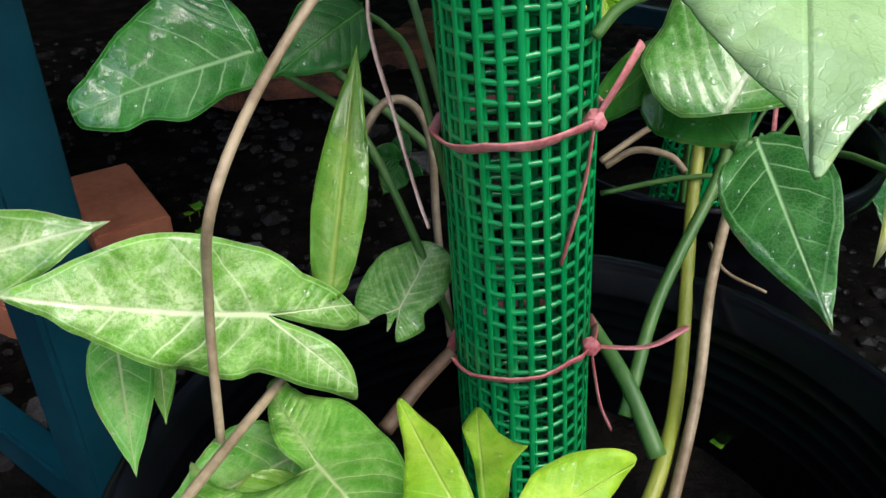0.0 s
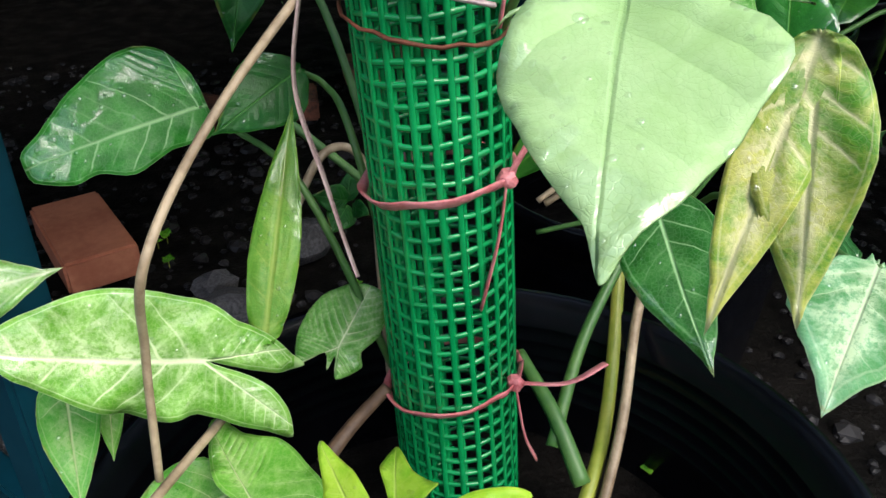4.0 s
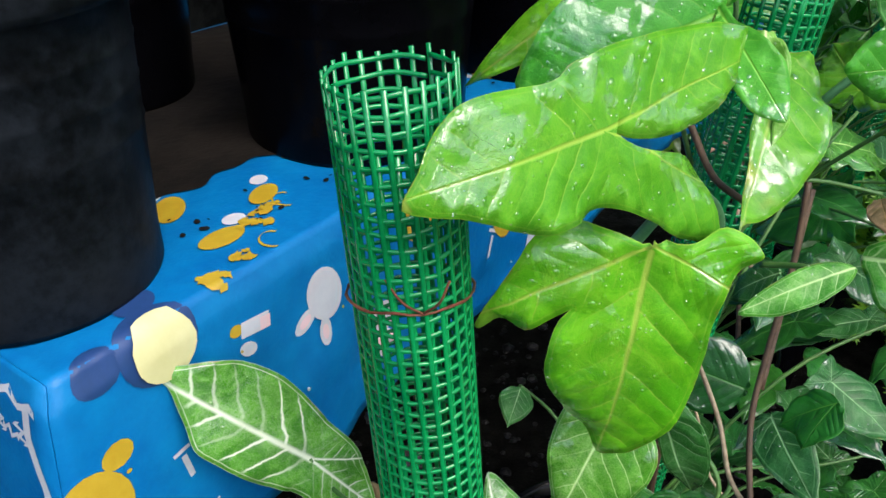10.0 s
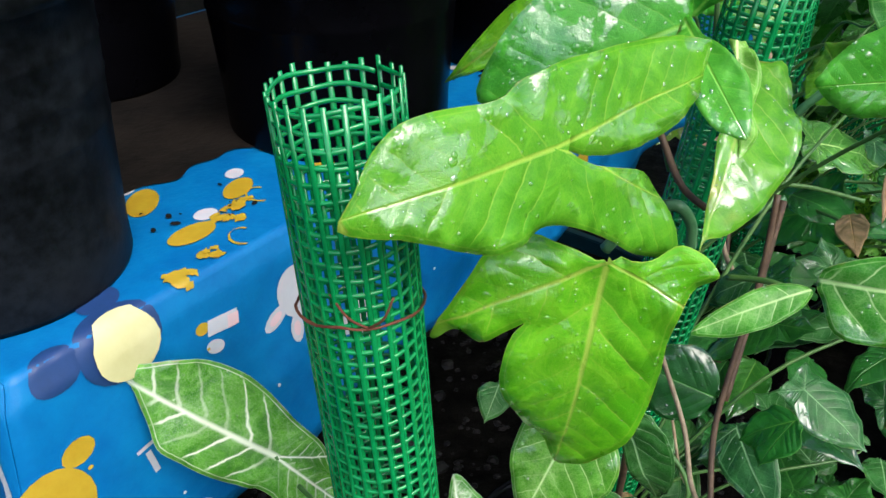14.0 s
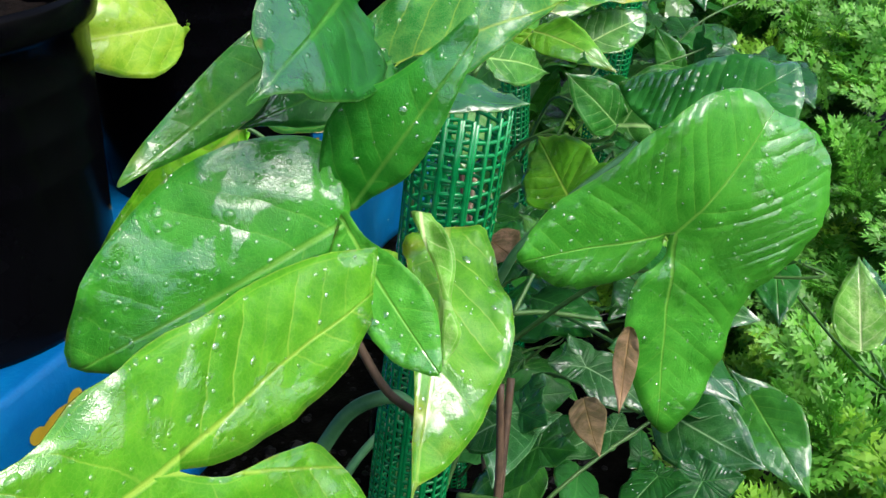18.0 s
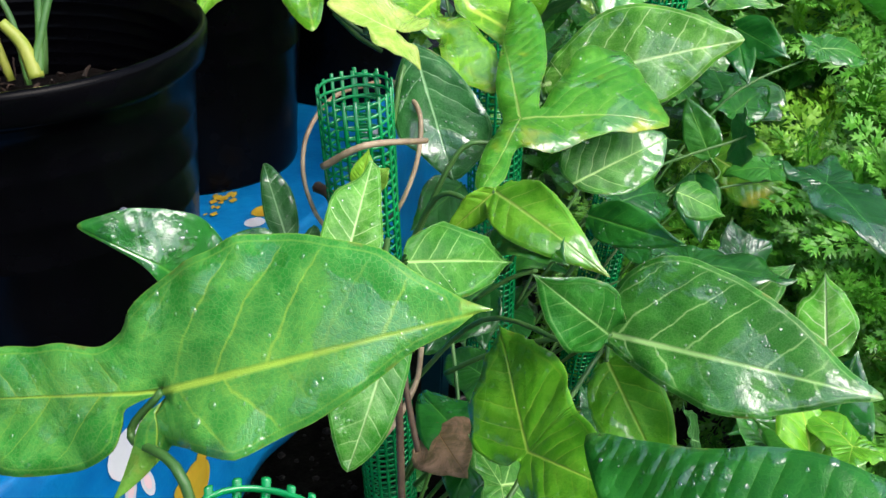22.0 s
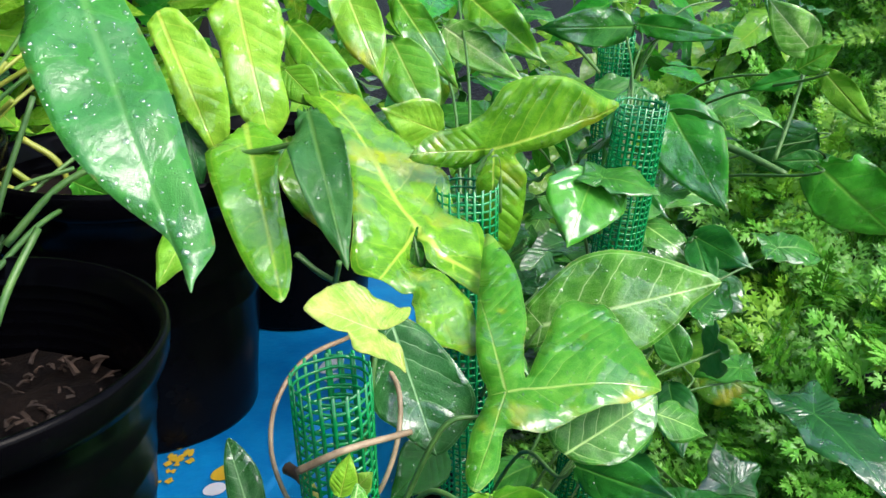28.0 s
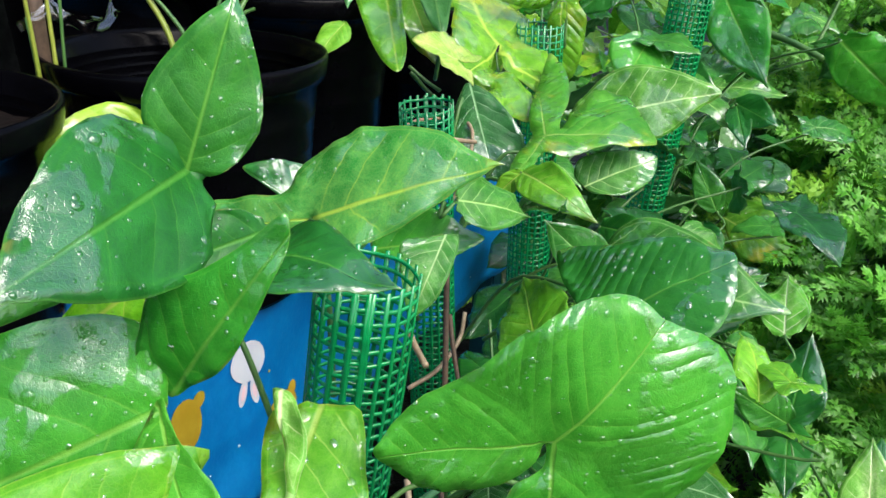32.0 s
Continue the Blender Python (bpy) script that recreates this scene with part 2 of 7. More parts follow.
LEAF = {
    "vari": leaf_material("leaf_variegated", (0.12, 0.3, 0.015), (0.27, 0.5, 0.04), (0.78, 0.92, 0.55), 0.45, 0.75, bold=1.7),
    "vdeep": leaf_material("leaf_deep_thin_veined", (0.02, 0.15, 0.007), (0.05, 0.26, 0.014), (0.42, 0.72, 0.24), 0.07, 0.6, wet=0.9),
    "limev": leaf_material("leaf_lime_white_veined", (0.15, 0.42, 0.008), (0.28, 0.58, 0.02), (0.72, 0.9, 0.45), 0.2, 0.85, bold=1.5),
    "greeny": leaf_material("leaf_green_yellow_heart", (0.04, 0.25, 0.03), (0.1, 0.39, 0.045), (0.42, 0.66, 0.08), 0.12, 0.4, wet=0.95, dense=6.0),
    "yellowing": leaf_material("leaf_green_yellow_patched", (0.07, 0.28, 0.008), (0.16, 0.42, 0.015), (0.45, 0.66, 0.15), 0.1, 0.35, tip=(0.6, 0.6, 0.03), wet=1.0, dense=8.5),
    "vpale": leaf_material("leaf_pale_variegated", (0.115, 0.297, 0.060), (0.266, 0.466, 0.160), (0.586, 0.763, 0.460), 0.95, 0.6),
    "vdark": leaf_material("leaf_dark_veined", (0.03, 0.19, 0.008), (0.08, 0.33, 0.016), (0.45, 0.78, 0.34), 0.12, 0.75, bold=1.3, wet=0.7),
    "vdark2": leaf_material("leaf_deep_veined", (0.014, 0.1, 0.01), (0.034, 0.175, 0.018), (0.34, 0.64, 0.28), 0.08, 0.55, wet=0.9),
    "vgreen": leaf_material("leaf_green_veined", (0.028, 0.17, 0.008), (0.066, 0.28, 0.015), (0.42, 0.74, 0.22), 0.1, 0.55, wet=0.8),
    "vlime": leaf_material("leaf_lime_veined", (0.13, 0.37, 0.02), (0.25, 0.52, 0.035), (0.6, 0.76, 0.34), 0.35, 0.6),
    "vmid": leaf_material("leaf_fresh_veined", (0.045, 0.22, 0.006), (0.11, 0.36, 0.012), (0.6, 0.88, 0.36), 0.16, 0.7, wet=0.8),
    "green": leaf_material("leaf_green", (0.02, 0.155, 0.01), (0.046, 0.25, 0.018), (0.15, 0.45, 0.06), 0.06, 0.3, wet=1.0, dense=8.0),
    "green2": leaf_material("leaf_mid_green", (0.045, 0.29, 0.012), (0.09, 0.42, 0.022), (0.22, 0.55, 0.07), 0.06, 0.3, wet=1.0, dense=7.0),
    "lime": leaf_material("leaf_lime", (0.22, 0.44, 0.012), (0.38, 0.6, 0.025), (0.5, 0.66, 0.1), 0.1, 0.35, wet=0.8, dense=8.5),
    "sunlime": leaf_material("leaf_yellow_lime", (0.36, 0.54, 0.012), (0.45, 0.7, 0.025), (0.62, 0.8, 0.16), 0.2, 0.4, wet=0.6),
    "lime2": leaf_material("leaf_olive_lime", (0.17, 0.31, 0.015), (0.28, 0.42, 0.03), (0.4, 0.52, 0.1), 0.3, 0.3),
    "lime3": leaf_material("leaf_bright_green", (0.12, 0.35, 0.008), (0.22, 0.5, 0.014), (0.42, 0.66, 0.08), 0.1, 0.5, wet=1.0, dense=7.0, puffy=0.9),
    "lime4": leaf_material("leaf_green_yellowing", (0.052, 0.233, 0.012), (0.089, 0.329, 0.020), (0.252, 0.530, 0.100), 0.12, 0.35, tip=(0.3, 0.42, 0.02), wet=0.8, dense=8.5),
    "pale": leaf_material("leaf_pale_green", (0.5, 0.74, 0.2), (0.62, 0.85, 0.27), (0.36, 0.6, 0.22), 0.1, 0.2, wet=0.9, gloss=0.3),
    "yellow": leaf_material("leaf_yellow", (0.34, 0.48, 0.03), (0.5, 0.6, 0.08), (0.66, 0.7, 0.3), 0.2, 0.4),
    "streak": leaf_material("leaf_yellow_streaked", (0.15, 0.36, 0.015), (0.85, 0.82, 0.1), (0.92, 0.9, 0.5), 0.6, 0.8, bold=2.0),
    "dull": leaf_material("leaf_dull_green", (0.044, 0.159, 0.015), (0.089, 0.233, 0.030), (0.148, 0.318, 0.060), 0.1, 0.25, gloss=0.45, wet=0.2),
    # Dark green, lowered further for the canopy shade on low leaves.
    "dark": leaf_material("leaf_dark_shaded_green", (0.012, 0.08, 0.008), (0.026, 0.14, 0.014), (0.089, 0.318, 0.060), 0.05, 0.35, gloss=0.22, wet=0.8, dense=8.5),
    "veined": leaf_material("leaf_white_veined", (0.035, 0.2, 0.004), (0.13, 0.39, 0.01), (0.88, 0.96, 0.75), 0.1, 1.0, bold=2.3, wet=0.25),
    "vveined": leaf_material("leaf_whiter_veined", (0.08, 0.29, 0.012), (0.22, 0.5, 0.04), (0.8, 0.94, 0.66), 0.55, 1.0, bold=1.9),
    "limey": leaf_material("leaf_lime_yellowing", (0.17, 0.4, 0.012), (0.28, 0.54, 0.022), (0.46, 0.66, 0.12), 0.12, 0.45, tip=(0.5, 0.56, 0.04), wet=0.8, dense=8.5),
    "limec": leaf_material("leaf_glowing_lime", (0.2, 0.52, 0.006), (0.38, 0.76, 0.01), (0.55, 0.76, 0.1), 0.14, 0.55, wet=0.9, dense=8.5, puffy=1.5),
    "limeb": leaf_material("leaf_vivid_lime", (0.15, 0.38, 0.009), (0.29, 0.56, 0.016), (0.46, 0.68, 0.12), 0.12, 0.5, tip=(0.5, 0.56, 0.03), wet=0.9, dense=8.0, puffy=1.0),
    "limeg": leaf_material("leaf_lime_green_patched", (0.07, 0.25, 0.005), (0.18, 0.42, 0.01), (0.4, 0.62, 0.08), 0.12, 0.55, tip=(0.34, 0.46, 0.015), wet=0.9, dense=8.0, puffy=2.2),
    "dead": leaf_material("leaf_dead", (0.2, 0.1, 0.03), (0.44, 0.28, 0.11), (0.4, 0.26, 0.1), 0.3, 0.3, gloss=0.7, wet=0.0),
    "deep": leaf_material("leaf_deep_green", (0.055, 0.24, 0.025), (0.09, 0.33, 0.035), (0.148, 0.424, 0.100), 0.04, 0.25, gloss=0.3, wet=0.6, dense=8.5),
}
UNDER = leaf_material("leaf_underside", (0.12, 0.28, 0.05), (0.2, 0.38, 0.09), (0.32, 0.48, 0.16), 0.1, 0.5, gloss=0.5, wet=0.0)
STEM_GREEN = plain("stem_green", (0.045, 0.14, 0.03), (0.1, 0.22, 0.05), 0.4, 120)
STEM_BLUISH = plain("stem_blue_green", (0.04, 0.15, 0.06), (0.09, 0.24, 0.1), 0.35, 120)
STEM_LIME = plain("stem_lime", (0.22, 0.3, 0.03), (0.34, 0.36, 0.06), 0.4, 120)
STEM_TAN = plain("stem_tan", (0.2, 0.14, 0.08), (0.42, 0.33, 0.21), 0.5, 150)
STEM_BROWN = plain("stem_brown", (0.05, 0.028, 0.016), (0.13, 0.08, 0.045), 0.6, 150)
NET = plain("green_plastic_net", (0.0, 0.2, 0.05), (0.004, 0.3, 0.08), 0.13, 90, spec=0.8, bump=0.15)
RAFFIA = plain("pink_raffia", (0.42, 0.09, 0.1), (0.66, 0.25, 0.26), 0.3, 300, bump=0.8)
CLEAR = plain("clear_raffia", (0.3, 0.2, 0.2), (0.5, 0.4, 0.38), 0.15, 300, bump=0.6)
WIRE = plain("rusty_wire", (0.12, 0.035, 0.02), (0.25, 0.09, 0.05), 0.6, 300, 0.4)
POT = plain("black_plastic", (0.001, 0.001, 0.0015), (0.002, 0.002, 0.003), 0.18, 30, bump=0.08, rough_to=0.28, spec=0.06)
POT_GROUND = plain("black_plastic_worn", (0.001, 0.0012, 0.002), (0.0035, 0.004, 0.006), 0.17, 30, bump=0.12, rough_to=0.28, spec=0.22)
POT_DUSTY = plain("black_plastic_dusty", (0.002, 0.0025, 0.003), (0.011, 0.014, 0.018), 0.45, 90, bump=0.25, spec=0.06)
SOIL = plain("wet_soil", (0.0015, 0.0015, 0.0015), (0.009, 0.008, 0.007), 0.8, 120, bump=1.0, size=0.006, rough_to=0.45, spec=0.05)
STONE = plain("grey_stone", (0.012, 0.012, 0.014), (0.1, 0.1, 0.11), 0.5, 60, bump=0.6, size=0.003)
GRIT = plain("wet_grit", (0.004, 0.004, 0.005), (0.028, 0.027, 0.028), 0.45, 60, bump=0.6, size=0.003, spec=0.2)
BRICK = plain("orange_brick", (0.32, 0.1, 0.05), (0.45, 0.17, 0.09), 0.75, 80, bump=0.5, size=0.002)
# Darker brick mix for the far bricks: their dim light put into the colour.
BRICK_DIM = plain("dim_brick", (0.03, 0.014, 0.01), (0.26, 0.085, 0.045), 0.7, 110, bump=0.8, size=0.004)
TEAL = plain("teal_paint", (0.0018, 0.031, 0.05), (0.0035, 0.054, 0.08), 0.35, 20, rough_to=0.55, spec=0.3)
CLOTH = plain("blue_plastic_cloth", (0.001, 0.12, 0.36), (0.002, 0.2, 0.48), 0.3, 22, bump=0.5, size=0.004, rough_to=0.5, spec=0.28)
WHITE = plain("print_white", (0.5, 0.52, 0.58), (0.6, 0.62, 0.66), 0.4, 40)
CREAM = plain("print_cream", (0.6, 0.58, 0.28), (0.68, 0.66, 0.36), 0.4, 40)
YELLOW = plain("print_yellow", (0.4, 0.26, 0.015), (0.52, 0.36, 0.03), 0.4, 40)
NAVY = plain("print_navy", (0.01, 0.04, 0.13), (0.02, 0.06, 0.2), 0.4, 40)
# Brown mud, its colour lowered further for the deep shade among the pots.
SHADED_MUD = plain("dried_mud_shaded", (0.003, 0.0025, 0.002), (0.013, 0.01, 0.008), 0.7, 60, bump=0.6, size=0.003, spec=0.2)
PINK = plain("print_pink", (0.75, 0.5, 0.55), (0.82, 0.6, 0.62), 0.4, 40)
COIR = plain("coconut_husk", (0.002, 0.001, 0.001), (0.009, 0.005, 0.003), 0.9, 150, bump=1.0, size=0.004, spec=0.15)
WATER = bpy.data.materials.new("rain_water")
WATER.use_nodes = True
wt = WATER.node_tree
glow = wt.nodes.new("ShaderNodeBsdfGlossy")
glow.inputs["Roughness"].default_value = 0.12
clear = wt.nodes.new("ShaderNodeBsdfTransparent")
clear.inputs["Color"].default_value = (0.97, 0.99, 0.96, 1)
mixed = wt.nodes.new("ShaderNodeMixShader")
mixed.inputs[0].default_value = 0.2
wt.links.new(clear.outputs[0], mixed.inputs[1])
wt.links.new(glow.outputs[0], mixed.inputs[2])
wt.links.new(mixed.outputs[0], wt.nodes["Material Output"].inputs["Surface"])


def fern(name, low, high):
    """A thin matt leaflet that lets light through, its tone drifting from spray to spray."""
    m, t, p = nodes_of(name)
    geo = t.nodes.new("ShaderNodeNewGeometry")
    f = calc(t, "ADD", calc(t, "MULTIPLY", geo.outputs["Random Per Island"], 0.6), calc(t, "MULTIPLY", noise_of(t, 9, 3), 0.6))
    col = blend(t, step(t, f, 0.2, 1.0), low, high)
    link(t, col, p.inputs["Base Color"])
    link(t, step(t, noise_of(t, 70, 2), 0.4, 0.6, 0.22, 0.5), p.inputs["Roughness"])
    tr = t.nodes.new("ShaderNodeBsdfTranslucent")
    link(t, col, tr.inputs["Color"])
    mix = t.nodes.new("ShaderNodeMixShader")
    mix.inputs[0].default_value = 0.3
    link(t, p.outputs[0], mix.inputs[1])
    link(t, tr.outputs[0], mix.inputs[2])
    link(t, mix.outputs[0], t.nodes["Material Output"].inputs["Surface"])
    return m


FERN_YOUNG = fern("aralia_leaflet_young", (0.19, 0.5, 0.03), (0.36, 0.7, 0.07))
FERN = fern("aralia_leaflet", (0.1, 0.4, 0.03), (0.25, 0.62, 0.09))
# Inner leaflet tone: the shade of the crown's depths put into the colour.
FERN_SHADED = fern("aralia_leaflet_shaded", (0.045, 0.22, 0.014), (0.12, 0.38, 0.03))


# ---- building helpers ----
def mesh_of(name, verts, faces, mats, index=None, smooth=True, uvs=None, rim=None):
    me = bpy.data.meshes.new(name)
    me.from_pydata(verts, [], faces)
    for m in mats:
        me.materials.append(m)
    if index is not None:
        me.polygons.foreach_set("material_index", index)
    if smooth:
        me.polygons.foreach_set("use_smooth", [True] * len(faces))
    if uvs is not None:
        layer = me.uv_layers.new(name="leaf")
        loops = np.zeros(len(me.loops), dtype=np.int32)
        me.loops.foreach_get("vertex_index", loops)
        uvs = np.asarray(uvs, dtype=np.float32)
        layer.data.foreach_set("uv", (uvs if len(uvs) == len(loops) else uvs[loops]).ravel())
    if rim is not None:
        me.uv_layers.new(name="rim").data.foreach_set("uv", np.asarray(rim, dtype=np.float32)[loops].ravel())
    me.update()
    return me


def piece(name, me, parent=None, m=None, label=""):
    """Links a mesh as one part under its parent, at the pose m in the world."""
    ob = new(name, me)
    if m is not None:
        ob.matrix_basis = m
    if parent is not None:
        ob.parent = parent
        ob.matrix_parent_inverse = parent.matrix_basis.inverted()
    return tagged(ob, label)


def part(name, bm, material, parent, label=""):
    me = bpy.data.meshes.new(name)
    bm.to_mesh(me)
    bm.free()
    for m in material if isinstance(material, (list, tuple)) else [material]:
        me.materials.append(m)
    return piece(name, me, parent, None, label)


def thing(name, at, label, category, group="", kind=""):
    ob = new(name)
    ob.empty_display_size = 0.05
    ob.matrix_basis = Matrix.Translation(at)
    return tagged(ob, label, category, group, kind)


def spline(points, n=8):
    """A smooth curve through the points, as a list of positions."""
    p = [Vector(q) for q in points]
    if len(p) == 2:
        return [p[0].lerp(p[1], i / n) for i in range(n + 1)]
    p = [2 * p[0] - p[1]] + p + [2 * p[-1] - p[-2]]
    out = []
    for i in range(1, len(p) - 2):
        a, b, c, d = p[i - 1:i + 3]
        for k in range(n):
            s = k / n
            out.append(0.5 * (2 * b + (c - a) * s + (2 * a - 5 * b + 4 * c - d) * s * s + (3 * b - a - 3 * c + d) * s ** 3))
    return out + [p[-2]]


def rod(points, radius, sides=7, end=None, flat=1.0, thin=1.0):
    """Vertices and faces of a round or flat rod along the points; the radius goes over to end."""
    pts = [Vector(q) for q in points]
    verts, faces = [], []
    end = radius if end is None else end
    side = None
    for i, q in enumerate(pts):
        d = (pts[min(i + 1, len(pts) - 1)] - pts[max(i - 1, 0)]).normalized()
        if side is None:
            side = d.cross(Vector((0.3, 0.2, 1)) if abs(d.z) < 0.9 else Vector((1, 0, 0))).normalized()
        side = (side - d * side.dot(d)).normalized()
        up = d.cross(side)
        r = radius + (end - radius) * i / max(1, len(pts) - 1)
        for k in range(sides):
            a = 2 * math.pi * k / sides
            verts.append(q + side * (math.cos(a) * r * thin) + up * (math.sin(a) * r * flat))
    for i in range(len(pts) - 1):
        for k in range(sides):
            a, b = i * sides + k, i * sides + (k + 1) % sides
            faces.append((a, b, b + sides, a + sides))
    faces.append(tuple(range(sides))[::-1])
    faces.append(tuple(range(len(verts) - sides, len(verts))))
    return verts, faces


def merged(chunks):
    verts, faces = [], []
    for v, f in chunks:
        k = len(verts)
        verts += v
        faces += [tuple(i + k for i in q) for q in f]
    return verts, faces


def stem(name, points, radius, material, parent, end=None, sides=7, n=8, flat=1.0, label=""):
    v, f = rod(spline(points, n), radius, sides, end, flat)
    return piece(name, mesh_of(name, v, f, [material]), parent, None, label)


def lathe(profile, sides=48, wobble=0.0):
    """A body of revolution from (radius, height) rows."""
    verts, faces = [], []
    for r, z in profile:
        for k in range(sides):
            a = 2 * math.pi * k / sides
            w = 1 + wobble * math.sin(3 * a)
            verts.append((r * w * math.cos(a), r * w * math.sin(a), z))
    for i in range(len(profile) - 1):
        for k in range(sides):
            a, b = i * sides + k, i * sides + (k + 1) % sides
            faces.append((a, b, b + sides, a + sides))
    return verts, faces


# ---- leaves ----
def blade_outline(w, shape=0.0):
    """Half the outline of a plain blade of length 1 round its base, from the tip backwards: angles and radii. shape 1: kite, -1: long and parallel."""
    ovate = (0.11, 0.36, 0.6, 0.82, 0.96, 1.0, 0.9, 0.68)
    kite = (0.09, 0.23, 0.42, 0.61, 0.8, 0.98, 0.97, 0.74)
    long = (0.18, 0.5, 0.78, 0.95, 1.0, 0.97, 0.86, 0.62)
    pts = [(1.0, 0.0), (0.975, 0.008)]
    for x, o, t, g in zip((0.91, 0.8, 0.68, 0.55, 0.42, 0.3, 0.18, 0.08), ovate, kite, long):
        k = o + (t - o) * shape if shape >= 0 else o + (g - o) * -shape
        pts.append((x, w * k))
    pts += [(0.02, 0.5 * w), (-0.015, 0.22 * w), (-0.02, 0.0)]
    ang = np.array([math.atan2(y, x) for x, y in pts])
    rad = np.array([math.hypot(x, y) for x, y in pts])
    for i in range(1, len(ang)):
        ang[i] = max(ang[i], ang[i - 1] + 0.004)
    return ang, rad


def smooth_loop(outline, n=4):
    """A smooth closed line through (degrees, radius) rows round a leaf's base, as points in the leaf's plane."""
    pts = [Vector((r * math.cos(radians(g)), r * math.sin(radians(g)))) for g, r in outline]
    m, out = len(pts), []
    for i in range(m):
        a, b, c, d = pts[i - 1], pts[i], pts[(i + 1) % m], pts[(i + 2) % m]
        m1, m2 = (c - a) * 0.42, (d - b) * 0.42
        reach = (c - b).length
        m1, m2 = [q if q.length < 1.3 * reach else q.normalized() * (1.3 * reach) for q in (m1, m2)]
        for k in range(n):
            s = k / n
            out.append(b * (2 * s ** 3 - 3 * s * s + 1) + m1 * (s ** 3 - 2 * s * s + s) + c * (3 * s * s - 2 * s ** 3) + m2 * (s ** 3 - s * s))
    return out


def shaped_leaf(length, outline, lobes, arch, fold, droop, wave, mats, seed):
    """A leaf of any outline: an even net of points within it, bent along the midrib, with a lower skin and a rim."""
    rnd = random.Random(seed)
    p1, p2, p3, lean = rnd.uniform(0, 6), rnd.uniform(0, 6), rnd.uniform(0, 6), rnd.uniform(-0.1, 0.1)
    loop = smooth_loop(outline)
    loop = [q * (1 + 0.012 * noise.noise((q.x * 9 + p1, q.y * 9, p2))) for q in loop]
    ring = np.array([tuple(q) for q in loop])
    step_x = max(0.035, 0.05 * math.sqrt((np.ptp(ring[:, 0]) * np.ptp(ring[:, 1])) / 0.9))
    nxt = np.roll(ring, -1, axis=0)

    def rim_distance(p):
        e, w = nxt - ring, p - ring
        h = np.clip((w * e).sum(1) / np.maximum((e * e).sum(1), 1e-12), 0, 1)
        return math.sqrt(((w - e * h[:, None]) ** 2).sum(1).min())

    def inside(x, y):
        cross = (ring[:, 1] > y) != (nxt[:, 1] > y)
        at_x = ring[:, 0] + (y - ring[:, 1]) * (nxt[:, 0] - ring[:, 0]) / np.where(cross, nxt[:, 1] - ring[:, 1], 1.0)
        return (cross & (x < at_x)).sum() % 2 == 1
    pts = list(loop)
    rows = np.arange(ring[:, 1].min(), ring[:, 1].max(), step_x * 0.87)
    rows = rows - rows[np.abs(rows).argmin()]
    for j, y in enumerate(rows):
        for x in np.arange(ring[:, 0].min(), ring[:, 0].max(), step_x):
            x += (j % 2) * step_x * 0.5
            if inside(x, y) and rim_distance(np.array((x, y))) > step_x * 0.45:
                pts.append(Vector((x, y)))
    k = len(loop)
    flat, _, tris, _, _, _ = delaunay_2d_cdt(pts, [], [list(range(k))], 1, 1e-5)
    axes = [(0.0, 1.0)] + [(radians(g), ln) for g, ln, wd in lobes]
    def owned(x, y):
        """How far a place lies from the midrib of the blade and of each lobe, with its coordinates along them."""
        out = []
        for i, (g, ln) in enumerate(axes):
            c, s = math.cos(g), math.sin(g)
            u, v = x * c + y * s, y * c - x * s
            out.append((math.hypot(v, min(u, 0.0) + max(u - ln, 0.0)) * (0.8 if i == 0 else 1.0), i, u / ln, v / ln))
        return out
    top, rim, uvs = [], [], []
    for q in flat:
        x, y = q.x, q.y
        near = rim_distance(np.array((x, y)))
        f = 1 - min(1.0, near / 0.2)
        yy, xx = min(abs(y), 0.4), min(max(-x, 0.0), 0.4)
        z = 4 * arch * max(x, 0.0) * (1 - x) + fold * yy - droop * yy * yy * 2.2 - (0.6 * arch + droop * xx) * xx
        n3 = noise.noise((x * 4 + p1, y * 4 + p2, p3)) + 0.5 * noise.noise((x * 9 + p2, y * 9 + p3, p1))
        z += wave * (0.7 + 1.3 * f * f) * n3 + lean * y * x
        z += wave * f ** 3 * 0.7 * math.sin(8 * math.atan2(y, x) + p2)
        top.append(Vector((x, y, z)) * length)
        offs = sorted(owned(x, y))
        rim.append((f, 0.0 if len(offs) < 2 else max(0.0, 1 - (offs[1][0] - offs[0][0]) / 0.12)))
    n = len(top)
    verts = top + [q - Vector((0, 0, 0.0009)) for q in top]
    faces, index, count = [], [], collections.Counter()
    for a, b, c in tris:
        if (flat[b] - flat[a]).cross(flat[c] - flat[a]) < 0:
            b, c = c, b
        faces += [(a, b, c), (a + n, c + n, b + n)]
        index += [0, 1]
        mid = (flat[a] + flat[b] + flat[c]) / 3
        own = min(owned(mid.x, mid.y))[1]
        la, lb, lc = [owned(flat[i].x, flat[i].y)[own][2:] for i in (a, b, c)]
        uvs += [la, lb, lc, la, lc, lb]
        count.update(((a, b), (b, c), (c, a)))
    for a, b in list(count):
        if (b, a) not in count:
            faces.append((b, a, a + n, b + n))
            index.append(0)
            lb, la = [min(owned(flat[i].x, flat[i].y))[2:] for i in (b, a)]
            uvs += [lb, la, la, lb]
    return mesh_of("leaf", verts, faces, mats, index, True, uvs, rim + rim)


